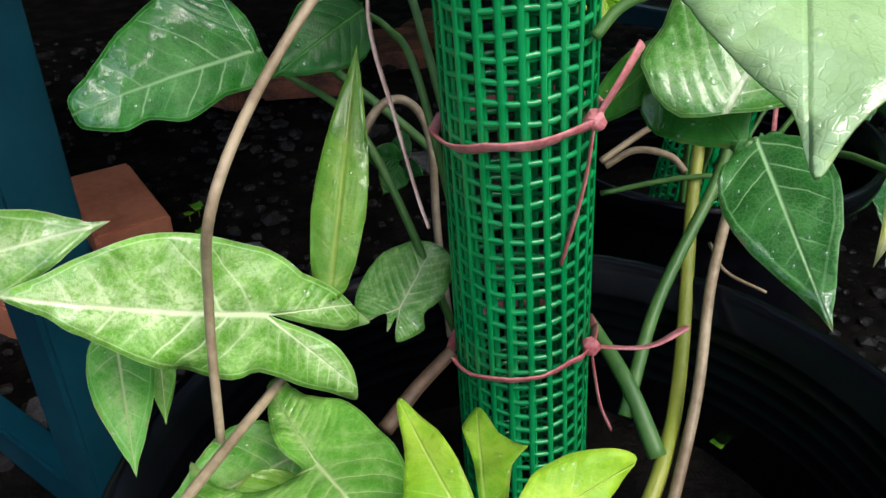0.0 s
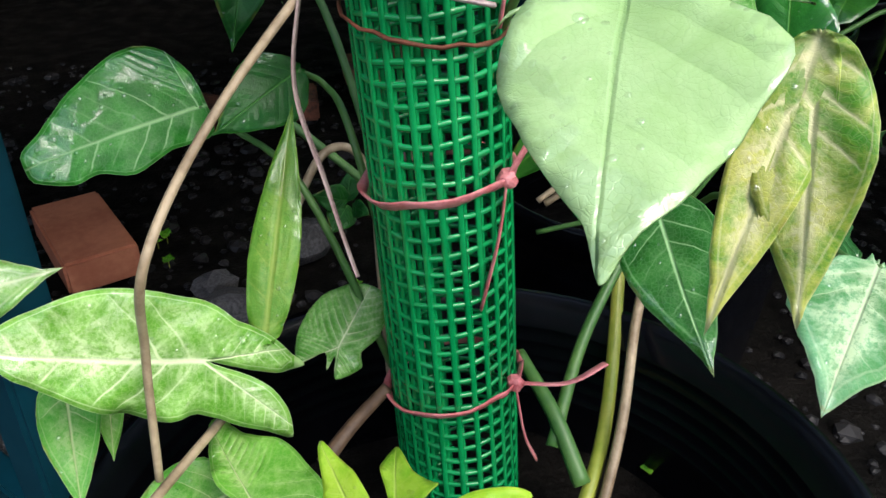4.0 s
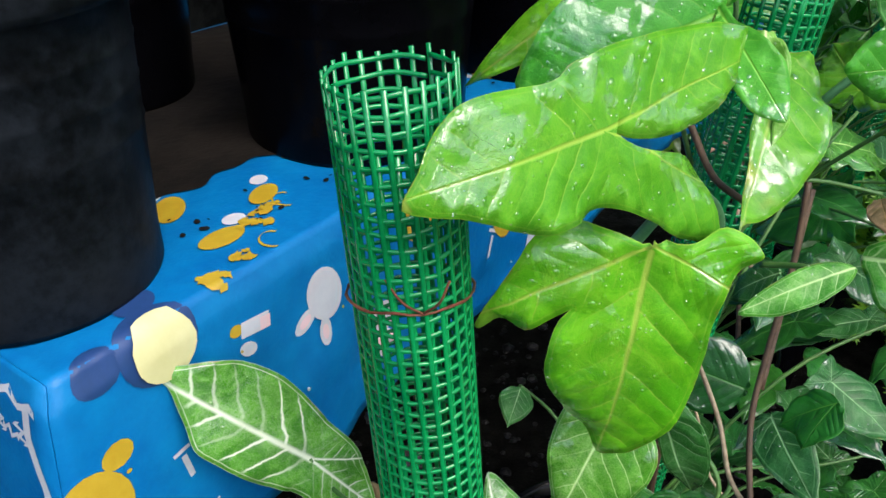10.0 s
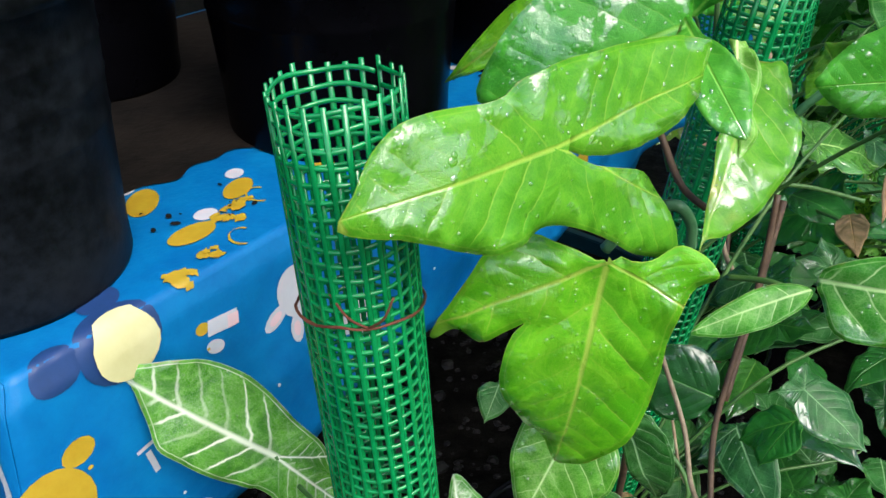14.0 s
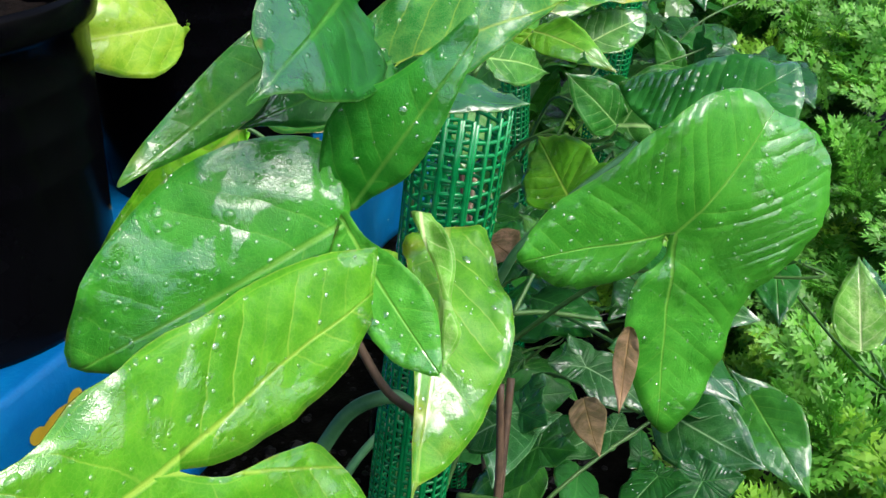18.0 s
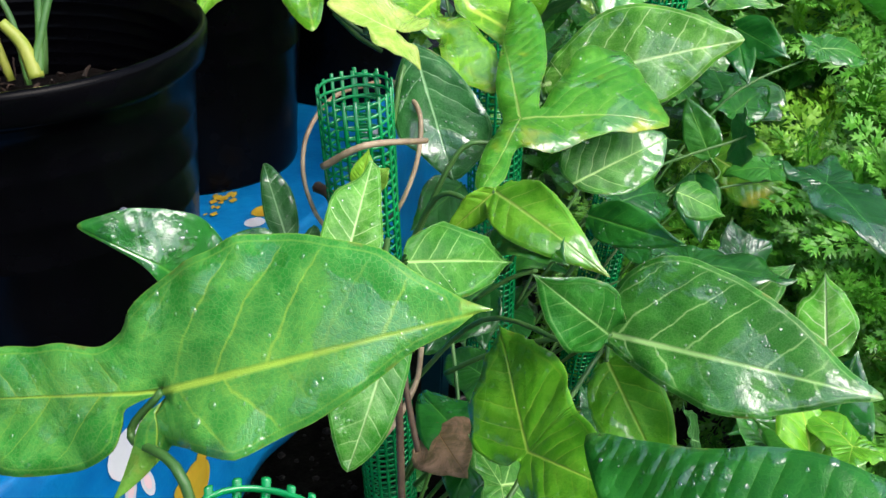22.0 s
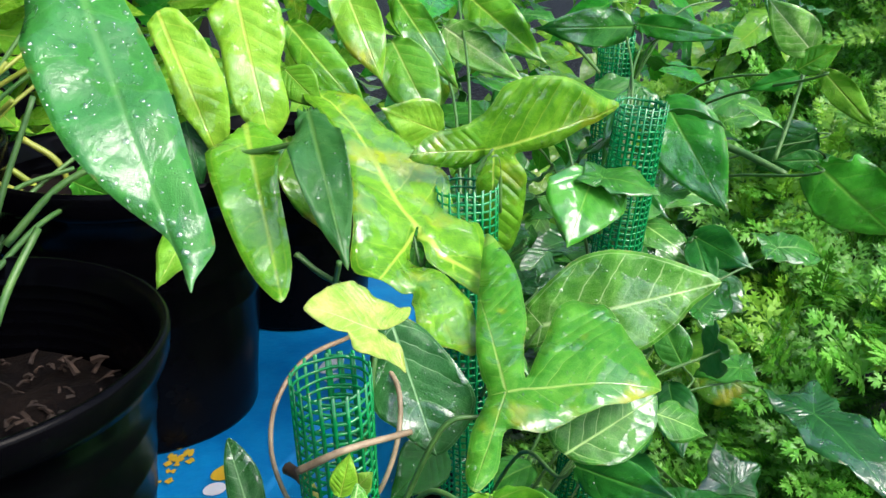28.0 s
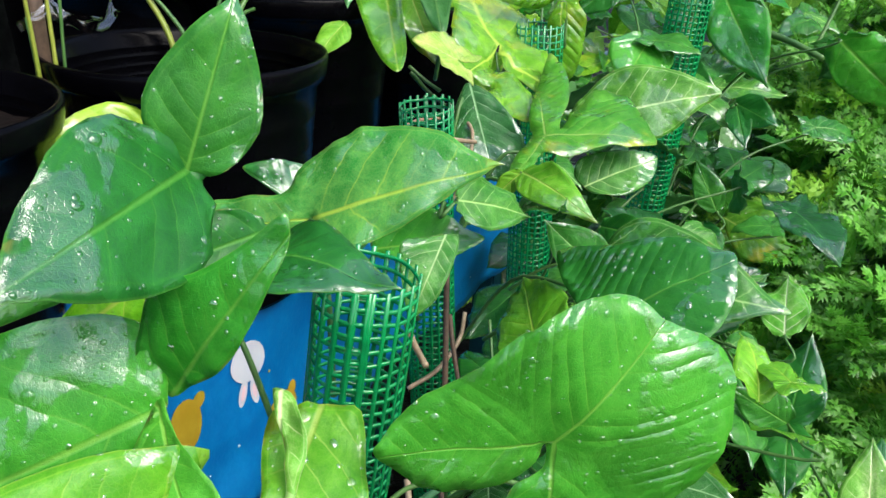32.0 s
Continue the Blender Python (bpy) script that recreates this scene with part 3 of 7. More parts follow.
def leaf_mesh(length, w=0.36, lobes=(), arch=0.06, fold=0.12, droop=0.1, wave=0.015, kind="green", seed=0, under=None, shape=0.0, fill=0.5, outline=None):
    """A leaf in its own frame: x from base to tip, y to the side, z up; two skins with an edge between them.
    lobes: rows of (angle from the tip's way, length and half width against the leaf's own); fill: how far the blade and its lobes run together."""
    mats = [LEAF[kind], UNDER if under is None else LEAF[under]]
    if outline:
        return shaped_leaf(length, outline, lobes, arch, fold, droop, wave, mats, seed)
    rnd = random.Random(seed)
    blades = [(0.0, 1.0, w, shape)] + [(radians(g), ln, wd, 0.0) for g, ln, wd in lobes]
    shapes = [blade_outline(wd, sh) for g, ln, wd, sh in blades]
    base = np.linspace(-math.pi, math.pi, 41)[:-1]
    extra = [base]
    for (g, ln, wd, sh), (an, ra) in zip(blades, shapes):
        reach = np.array([0.0, 0.012, 0.03, 0.06, 0.1, 0.16, 0.23, 0.32])
        extra += [g + reach, g - reach[1:]]
    around = np.concatenate(extra)
    around = np.sort((around + math.pi) % (2 * math.pi) - math.pi)
    keep = [around[0]]
    for q in around[1:]:
        if q - keep[-1] > 0.009:
            keep.append(q)
    around = np.array(keep)
    radii, owner = [], []
    for q in around:
        best = []
        for (g, ln, wd, sh), (an, ra) in zip(blades, shapes):
            d = abs((q - g + math.pi) % (2 * math.pi) - math.pi)
            best.append(ln * float(np.interp(d, an, ra)))
        k = int(np.argmax(best))
        r = best[k]
        for j, o in enumerate(best):
            if j != k and o > 0.55 * r:
                r += 0.1 * (o - 0.55 * r)
        radii.append(max(r, 0.012))
        owner.append(k)
    if lobes and fill:
        xs, ys = np.array(radii) * np.cos(around), np.array(radii) * np.sin(around)
        full = np.array(radii)
        for g, ln, wd, sh in blades[1:]:
            lo, hi = min(0.0, g), max(0.0, g)
            idx = [i for i, q in enumerate(around) if lo - 0.02 <= q <= hi + 0.02]
            chain = []
            for i in idx:
                while len(chain) > 1 and (xs[chain[-1]] - xs[chain[-2]]) * (ys[i] - ys[chain[-2]]) - (ys[chain[-1]] - ys[chain[-2]]) * (xs[i] - xs[chain[-2]]) <= 0:
                    chain.pop()
                chain.append(i)
            for a, c in zip(chain, chain[1:]):
                for i in range(a + 1, c):
                    dx, dy = math.cos(around[i]), math.sin(around[i])
                    ex, ey = xs[c] - xs[a], ys[c] - ys[a]
                    det = dx * ey - dy * ex
                    if abs(det) > 1e-9:
                        r = (xs[a] * ey - ys[a] * ex) / det
                        full[i] = max(full[i], radii[i] + fill * (r - radii[i]))
        calm = full.copy()
        for i in range(len(full)):
            p, q = full[i - 1], full[(i + 1) % len(full)]
            if full[i] < 0.9 * max(full):
                calm[i] = 0.25 * p + 0.5 * full[i] + 0.25 * q
        radii = [float(q) for q in calm]
    rings = (0.0, 0.1, 0.26, 0.44, 0.62, 0.78, 0.91, 1.0)
    p1, p2, p3 = rnd.uniform(0, 6), rnd.uniform(0, 6), rnd.uniform(0, 6)
    tiltw = rnd.uniform(-0.1, 0.1)

    def surface(x, y, f, a):
        yy, xx = min(abs(y), 0.4), min(max(-x, 0.0), 0.4)
        z = 4 * arch * max(x, 0.0) * (1 - x) + fold * yy - droop * yy * yy * 2.2 - (0.6 * arch + droop * xx) * xx
        n3 = noise.noise((x * 4.5 + p1, y * 4.5 + p2, p3)) + 0.6 * noise.noise((x * 10 + p2, y * 10 + p3, p1))
        z += wave * (1.6 * f * f * n3 + 0.9 * n3 * f) + tiltw * y * x
        z += wave * f ** 3 * 0.8 * math.sin(9 * a + p2)
        return z
    top, uvs, rim = [], [], []
    for f in rings:
        for a, r0, o in zip(around, radii, owner):
            r = r0 * f
            if f > 0.95:
                r *= 1 + 0.02 * noise.noise((a * 6 + p1, p2, 0)) + 0.01 * noise.noise((a * 17 + p3, p1, 0))
            x, y = r * math.cos(a), r * math.sin(a)
            top.append(Vector((x, y, surface(x, y, f, a))) * length)
            g, ln = blades[o][0], blades[o][1]
            c, n = math.cos(g), math.sin(g)
            uvs.append(((x * c + y * n) / ln, (y * c - x * n) / ln))
            rim.append((f, 0.0))
    n, k = len(around), len(top)
    verts = top + [q - Vector((0, 0, 0.0006 + 0.0004 * (1 - rings[i // n]))) for i, q in enumerate(top)]
    faces, index = [], []
    for i in range(len(rings) - 1):
        for j in range(n):
            a, b = i * n + j, i * n + (j + 1) % n
            if i == 0:
                faces.append((a, a + n, b + n))
                faces.append((a + k, b + n + k, a + n + k))
            else:
                faces.append((a, a + n, b + n, b))
                faces.append((a + k, b + k, b + n + k, a + n + k))
            index += [0, 1]
    o = (len(rings) - 1) * n
    for j in range(n):
        a, b = o + j, o + (j + 1) % n
        faces.append((a, a + k, b + k, b))
        index.append(0)
    return mesh_of("leaf", verts, faces, mats, index, True, uvs + uvs, rim + rim)


def drops_mesh(me, count, seed):
    """Small beads of rain lying on a leaf's upper skin."""
    rnd = random.Random(seed)
    faces = [p for p in me.polygons if p.material_index == 0 and p.area > 2e-7]
    weight = [p.area for p in faces]
    verts, quads = [], []
    for p in rnd.choices(faces, weight, k=count):
        n, c = p.normal, p.center
        sd = n.orthogonal().normalized()
        up = n.cross(sd)
        r = rnd.uniform(0.0006, 0.0014) if rnd.random() < 0.8 else rnd.uniform(0.0016, 0.003)
        st = rnd.uniform(0.7, 1.5)
        c = c + sd * rnd.uniform(-0.003, 0.003) + up * rnd.uniform(-0.003, 0.003)
        k = len(verts)
        for h, q in ((-0.1, 1.0), (0.12, 0.88), (0.26, 0.55)):
            for j in range(8):
                g = 2 * math.pi * j / 8
                verts.append(c + sd * (math.cos(g) * r * q * st) + up * (math.sin(g) * r * q) + n * (h * r))
        verts.append(c + n * (0.32 * r))
        for i in range(2):
            for j in range(8):
                a, b = k + i * 8 + j, k + i * 8 + (j + 1) % 8
                quads.append((a, b, b + 8, a + 8))
        for j in range(8):
            quads.append((k + 16 + j, k + 16 + (j + 1) % 8, k + 24))
    return mesh_of("dew", verts, quads, [WATER])


PLANT, POLE = {}, {}
leaf_count = [0]


def pole_at(plant, z):
    a, b, r = POLE[plant]
    s = max(0.0, min(1.0, (z - a.z) / (b.z - a.z)))
    return a.lerp(b, s)


def petiole(plant, base, axis, radius=0.0022, material=None):
    """The stalk that carries a leaf, from the climbing stem by the pole to the leaf's base."""
    if plant not in POLE:
        return
    a, b, r = POLE[plant]
    reach = (Vector((base.x, base.y, 0)) - Vector((pole_at(plant, base.z).x, pole_at(plant, base.z).y, 0))).length
    q = pole_at(plant, max(a.z + 0.02, base.z - 0.06 - 0.6 * reach))
    out = Vector((base.x - q.x, base.y - q.y, 0))
    out = out.normalized() if out.length > 0.001 else Vector((1, 0, 0))
    p0 = q + out * (r + 0.004)
    p1 = p0.lerp(base, 0.45) + Vector((0, 0, 0.03 + 0.12 * reach))
    p2 = base - axis * 0.02 + Vector((0, 0, 0.008 - 0.03))
    stem("petiole", [p0, p1, p2, base], radius * 1.3, material or STEM_GREEN, PLANT[plant], radius * 0.8, 6, 6)


def leaf(plant, kind, base, tip, side, w=0.36, lobes=(), arch=0.06, fold=0.1, droop=0.12, wave=0.028, stalk=1, under=None, shape=0.0, drops=0, fill=0.5, outline=None):
    """One leaf of a plant, with its base and tip where they are, and its side direction."""
    base, tip, side = Vector(base), Vector(tip), Vector(side)
    axis = tip - base
    length = axis.length
    axis.normalize()
    side = (side - axis * side.dot(axis)).normalized()
    up = axis.cross(side)
    leaf_count[0] += 1
    me = leaf_mesh(length, w, lobes, arch, fold, droop, wave, kind, leaf_count[0], under, shape, fill, outline)
    m = Matrix(((axis.x, side.x, up.x, base.x), (axis.y, side.y, up.y, base.y), (axis.z, side.z, up.z, base.z), (0, 0, 0, 1)))
    ob = piece("leaf", me, PLANT[plant], m)
    if drops:
        beads = piece("dew", drops_mesh(me, drops, leaf_count[0]), ob, m, "clear rain drops")
        beads.matrix_parent_inverse = m.inverted()
        tagged(beads, kind="stuff")
    if stalk:
        petiole(plant, base, axis)
    return ob

# ---- ground ----
def ground_mesh():
    verts, faces, n = [], [], 90
    for i in range(n + 1):
        for j in range(n + 1):
            x, y = -3 + 7.0 * i / n, -2 + 8.0 * j / n
            verts.append((x, y, 0.012 * noise.noise((x * 5, y * 5, 0)) + 0.02 * noise.noise((x * 1.3, y * 1.3, 4))))
    for i in range(n):
        for j in range(n):
            a = i * (n + 1) + j
            faces.append((a, a + n + 1, a + n + 2, a + 1))
    k = len(verts)
    ring = [(-60, -60, -0.05), (60, -60, -0.05), (60, 60, -0.05), (-60, 60, -0.05)]
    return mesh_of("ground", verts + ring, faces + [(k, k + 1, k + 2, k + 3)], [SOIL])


ground = piece("ground", ground_mesh())
tagged(ground, "dark wet soil with grit under the pots", "ground", kind="structure")


def pebble_mesh(seed):
    rnd = random.Random(seed)
    bm = bmesh.new()
    bmesh.ops.create_icosphere(bm, subdivisions=2, radius=1)
    for v in bm.verts:
        v.co *= 1 + 0.35 * noise.noise(v.co * 1.3 + Vector((seed * 7.1, 0, 0)))
        v.co.z *= 0.6
    me = bpy.data.meshes.new("stone")
    bm.to_mesh(me)
    bm.free()
    me.materials.append(STONE)
    return me


def gravel():
    rnd = random.Random(5)
    bm = bmesh.new()
    bmesh.ops.create_icosphere(bm, subdivisions=1, radius=1)
    proto = [v.co.copy() for v in bm.verts]
    tri = [tuple(v.index for v in f.verts) for f in bm.faces]
    bm.free()
    verts, faces = [], []
    for i in range(2600):
        x, y = rnd.uniform(-1.1, 0.9), rnd.uniform(0.2, 1.9)
        s = rnd.uniform(0.003, 0.009) if rnd.random() < 0.9 else rnd.uniform(0.01, 0.02)
        z = 0.012 * noise.noise((x * 5, y * 5, 0)) + 0.02 * noise.noise((x * 1.3, y * 1.3, 4))
        k = len(verts)
        for q in proto:
            verts.append((x + q.x * s * rnd.uniform(0.7, 1.3), y + q.y * s * rnd.uniform(0.7, 1.3), z + q.z * s * 0.6 + s * 0.2))
        faces += [tuple(j + k for j in f) for f in tri]
    return mesh_of("gravel", verts, faces, [GRIT], smooth=False)


tagged(piece("gravel", gravel()), "scattered dark grit and small stones on wet soil", "gravel", kind="stuff")
for i, (x, y, s) in enumerate(((-0.233, 0.854, 0.04), (-0.27, 0.92, 0.03), (-0.16, 1.02, 0.05), (-0.42, 0.62, 0.025), (-0.33, 0.82, 0.018), (-0.05, 1.2, 0.035))):
    ob = piece("stone", pebble_mesh(i), None, pose(x, y, s * 0.4, 0, 0, 40 * i) @ Matrix.Diagonal((s, s * 0.8, s, 1)))
    tagged(ob, "rough grey stone lying on the wet soil", "stone", "stones on the soil")


def box(bm, x, y, z, m=Matrix(), bevel=0.0):
    g = bmesh.ops.create_cube(bm, size=1, matrix=m @ Matrix.Diagonal((x, y, z, 1)))
    if bevel:
        bmesh.ops.bevel(bm, geom=list({e for v in g["verts"] for e in v.link_edges}), offset=bevel, segments=2, affect="EDGES")


def brick_thing(x, y, z, turn, size=(0.1, 0.2, 0.05), label="worn orange clay brick lying on the soil", material=BRICK):
    bm = bmesh.new()
    box(bm, *size, bevel=0.004)
    ob = part("brick", bm, material, None)
    ob.matrix_basis = pose(x, y, z + size[2] / 2, 0, 0, turn)
    tagged(ob, label, "brick", "bricks on the soil")


brick_thing(-0.475, 1.0, 0.01, 35)
brick_thing(-0.56, 0.82, 0.0, 70)
# The far bricks use the darker mix, which paints in how dimly they are lit.
brick_thing(-0.44, 1.49, 0.01, 65, (0.095, 0.13, 0.05), "broken clay brick mottled dark, its dim light painted in", BRICK_DIM)
brick_thing(-0.29, 1.54, 0.01, 100, (0.1, 0.17, 0.045), "broken clay brick mottled dark, its dim light painted in", BRICK_DIM)
brick_thing(-0.12, 1.75, 0.0, 12, (0.1, 0.17, 0.045), "broken clay brick mottled dark, its dim light painted in", BRICK_DIM)
brick_thing(-0.05, 1.9, 0.0, -20, (0.1, 0.17, 0.045), "broken clay brick mottled dark, its dim light painted in", BRICK_DIM)

# ---- table with its blue cloth ----
ALONG, ACROSS = Vector((0.58, 0.8146, 0)), Vector((-0.8146, 0.58, 0))
CORNER = Vector((-0.268, 0.404, 0))
TOP = 0.89


def on_table(s, p, z=0.0):
    return CORNER + ALONG * s + ACROSS * p + Vector((0, 0, TOP + z))


frame_m = Matrix(((ALONG.x, ACROSS.x, 0, CORNER.x), (ALONG.y, ACROSS.y, 0, CORNER.y), (0, 0, 1, 0), (0, 0, 0, 1)))
table = thing("table", CORNER, "teal painted steel table with a rusty lower rail", "table")
LENGTH, DEPTH = 1.75, 0.62
for s in (0.045, LENGTH - 0.045):
    for p in (0.045, DEPTH - 0.045):
        bm = bmesh.new()
        box(bm, 0.05, 0.05, TOP - 0.03, frame_m @ pose(s, p, (TOP - 0.03) / 2), 0.004)
        part("leg", bm, TEAL, table)
for s in (0.045, LENGTH - 0.045):
    bm = bmesh.new()
    box(bm, 0.028, DEPTH - 0.14, 0.045, frame_m @ pose(s, DEPTH / 2, 0.03), 0.003)
    part("rail", bm, TEAL, table)
bm = bmesh.new()
box(bm, LENGTH - 0.01, DEPTH - 0.01, 0.024, frame_m @ pose(LENGTH / 2, DEPTH / 2, TOP - 0.018), 0.003)
part("tabletop", bm, TEAL, table)

# The cloth runs over the top and hangs down in soft folds at the long front and the near end.
DROP = 0.25


def front_out(s, d):
    h = min(1.0, max(0.0, d) / DROP)
    wav = 0.009 * math.sin(s * 9 + 0.6) + 0.005 * math.sin(s * 23 + 2) + 0.003 * math.sin(s * 47 + 9 * d) + 0.006 * noise.noise((s * 11, d * 9, 3.1)) + 0.003 * (1 - abs(noise.noise((s * 9 + d * 7, d * 12, 7.7))) * 4)
    return (0.004 + 0.014 * h + wav * h) * min(1.0, max(0.0, d) / 0.02)


def end_out(p, d):
    h = min(1.0, max(0.0, d) / DROP)
    return (0.006 + 0.03 * h + 0.01 * math.sin(p * 17 + 1) * h) * min(1.0, max(0.0, d) / 0.02)


def cloth_point(s, d):
    """A point of the cloth's front: s along the table, d the way from the table's edge (inward below 0, hanging above 0)."""
    if d <= 0:
        return on_table(s, -d, 0.004 + 0.0025 * math.sin(s * 14 + d * 22) * min(1, -d * 20))
    near = max(0.0, 1 - s / 0.05)
    return on_table(s - end_out(0.0, d) * near, -front_out(s, d) - 0.002 * min(1, d / 0.02), 0.004 - d)


def end_point(p, d):
    near = max(0.0, 1 - p / 0.05)
    return on_table(-end_out(p, d), p - (front_out(0.0, d) + 0.002 * min(1, d / 0.02)) * near, 0.004 - d)


def cloth_mesh():
    ss = np.linspace(0, LENGTH, 141)
    dd = np.concatenate([-np.linspace(DEPTH, 0.02, 14), [-0.008, 0.0], np.linspace(0.006, 0.03, 5), np.linspace(0.05, DROP, 14)])
    verts = [cloth_point(s, d) for s in ss for d in dd]
    n = len(dd)
    faces = [(i * n + j, (i + 1) * n + j, (i + 1) * n + j + 1, i * n + j + 1) for i in range(len(ss) - 1) for j in range(n - 1)]
    k = len(verts)
    pp, de = np.linspace(0.0, DEPTH, 32), np.concatenate([[0.0], np.linspace(0.006, 0.03, 5), np.linspace(0.05, DROP, 14)])
    verts += [end_point(p, d) for p in pp for d in de]
    m = len(de)
    faces += [(k + i * m + j, k + i * m + j + 1, k + (i + 1) * m + j + 1, k + (i + 1) * m + j) for i in range(len(pp) - 1) for j in range(m - 1)]
    return mesh_of("tablecloth", verts, faces, [CLOTH])


cloth = piece("tablecloth", cloth_mesh())
thick = cloth.modifiers.new("thickness", "SOLIDIFY")
thick.thickness, thick.offset = 0.0012, -1
tagged(cloth, "bright blue plastic tablecloth printed with cartoon shapes", "tablecloth")


def printed(shape, s, d, turn, size, material, lift=0.0012, squash=1.0, name="print"):
    """A flat printed patch on the cloth's front: a closed outline round (s, d) laid on the cloth."""
    c, n = math.cos(radians(turn)), math.sin(radians(turn))
    out = []
    for x, y in shape:
        x, y = x * size * squash, y * size
        out.append((s + x * c - y * n, d - (x * n + y * c)))
    cs, cd = sum(q[0] for q in out) / len(out), sum(q[1] for q in out) / len(out)
    rows = (1.0, 0.8, 0.6, 0.4, 0.2)
    verts, faces = [], []
    def lifted(a, b):
        q = cloth_point(a, b)
        e = 0.002
        nn = (cloth_point(a + e, b) - q).cross(cloth_point(a, b + e) - q).normalized()
        side = -ACROSS + Vector((0, 0, 0.6))
        return q + (nn if nn.dot(side) > 0 else -nn) * (lift + 0.0012)
    for f in rows:
        for a, b in out:
            verts.append(lifted(cs + (a - cs) * f, cd + (b - cd) * f))
    verts.append(lifted(cs, cd))
    m = len(out)
    for r in range(4):
        for i in range(m):
            j = (i + 1) % m
            faces.append((r * m + i, r * m + j, (r + 1) * m + j, (r + 1) * m + i))
    for i in range(m):
        faces.append((4 * m + i, 4 * m + (i + 1) % m, 5 * m))
    return piece(name, mesh_of(name, verts, faces, [material]), cloth)


def oval(a=1.0, b=1.0, n=20, cx=0.0, cy=0.0):
    return [(cx + a * math.cos(2 * math.pi * i / n), cy + b * math.sin(2 * math.pi * i / n)) for i in range(n)]


def ear(cx, cy, turn, a=0.28, b=0.6):
    c, n = math.cos(radians(turn)), math.sin(radians(turn))
    return [(cx + x * c - y * n, cy + x * n + y * c) for x, y in oval(a, b, 12)]


def animal(s, d, turn, size, material, inner, ears, body=(1.0, 0.85)):
    """A printed animal as a plain blob with two ears, with no face."""
    for e in ears:
        printed(ear(*e), s, d, turn, size, material, 0.001)
        printed([((x - e[0]) * 0.55 + e[0], (y - e[1]) * 0.55 + e[1]) for x, y in ear(*e)], s, d, turn, size, inner, 0.0013)
    printed(oval(*body), s, d, turn, size, material, 0.0016)


def bars(s, d, turn, sizes, material):
    """A line of lettering that cannot be read, as plain strokes."""
    x = 0.0
    for w, h in sizes:
        printed([(x, -h), (x + w, -h), (x + w, h), (x, h)], s, d, turn, 1.0, material, 0.0014, name="lettering")
        x += w + 0.004


def worn_patch(s, d, turn, seed):
    """A worn golden motif, rubbed away into ragged scraps and one curled stroke."""
    rnd = random.Random(seed)
    for i in range(16):
        x, y, r = rnd.uniform(-0.03, 0.045), rnd.gauss(0, 0.009), rnd.uniform(0.002, 0.0065)
        blob = [(x + r * (1 + 0.5 * rnd.uniform(-1, 1)) * math.cos(g * math.pi / 6) * 1.3, y + r * (1 + 0.5 * rnd.uniform(-1, 1)) * math.sin(g * math.pi / 6)) for g in range(12)]
        printed(blob, s, d, turn, 1.0, YELLOW, 0.0014 + 0.0001 * i)
    if s < 0.4:
        curl = [(0.058 + 0.013 * math.cos(0.5 * k), 0.012 * math.sin(0.5 * k) - 0.0011 * k) for k in range(9)]
        for (x, y), (u, v) in zip(curl, curl[1:]):
            printed([(x - 0.0016, y), (x + 0.0016, y), (u + 0.0016, v), (u - 0.0016, v)], s, d, turn, 1.0, YELLOW, 0.0014, name="lettering")


RABBIT = ((-0.5, -1.2, 160, 0.24, 0.62), (0.15, -1.4, 185, 0.24, 0.62))
BEAR = ((-0.85, 0.5, 60, 0.3, 0.36), (0.75, 0.7, -50, 0.3, 0.36))
printed(oval(1.1, 1.0, 22), 0.09, 0.014, 18, 0.035, NAVY, 0.002)
printed(oval(1.0, 0.95, 20, 0.05, -0.16), 0.09, 0.016, 18, 0.03, CREAM, 0.0055)
printed(oval(1.0, 0.9), 0.036, 0.008, 18, 0.02, NAVY)
printed(oval(1.0, 0.8), 0.1, -0.033, 18, 0.02, NAVY)
printed([(-1, -0.45), (0.9, -0.5), (1.05, 0.5), (-0.9, 0.45)], 0.184, 0.05, -8, 0.017, WHITE)
printed([(-0.5, -0.5), (0.5, -0.5), (0.5, 0.5), (-0.5, 0.5)], 0.196, 0.053, -8, 0.013, PINK, 0.0016)
printed(oval(0.6, 0.5), 0.163, 0.045, 0, 0.012, YELLOW)
printed(oval(0.9, 0.6), 0.172, 0.069, -30, 0.012, WHITE)
animal(0.275, 0.066, 12, 0.03, WHITE, PINK, ((-1.1, -0.35, 110, 0.3, 0.55), (-0.5, -1.3, 165, 0.28, 0.55)), (0.8, 1.0))
animal(0.012, 0.122, 0, 0.03, YELLOW, YELLOW, ((0.75, 1.3, -20, 0.36, 0.4), (0.55, -1.25, -20, 0.34, 0.4), (-0.85, 0.45, 50, 0.3, 0.34), (-0.45, -1.35, 20, 0.3, 0.36)), (0.85, 1.3))
bars(0.088, 0.155, 100, ((0.028, 0.003), (0.004, 0.009)), WHITE)
animal(0.098, 0.24, 8, 0.03, WHITE, PINK, ((-0.35, 1.15, 8, 0.33, 0.62), (-1.35, 0.4, 70, 0.33, 0.6)), (1.2, 0.85))
animal(0.205, 0.226, 0, 0.026, YELLOW, YELLOW, ((-1.0, -0.1, 60, 0.42, 0.46), (-0.6, 0.8, 20, 0.36, 0.4)), (1.1, 0.75))
animal(0.36, 0.15, 20, 0.026, WHITE, PINK, RABBIT)
animal(0.44, 0.06, 0, 0.028, YELLOW, YELLOW, BEAR)
animal(0.6, 0.03, -10, 0.027, WHITE, PINK, RABBIT, (0.8, 1.1))
animal(0.615, 0.13, 10, 0.028, YELLOW, YELLOW, BEAR, (0.8, 1.2))
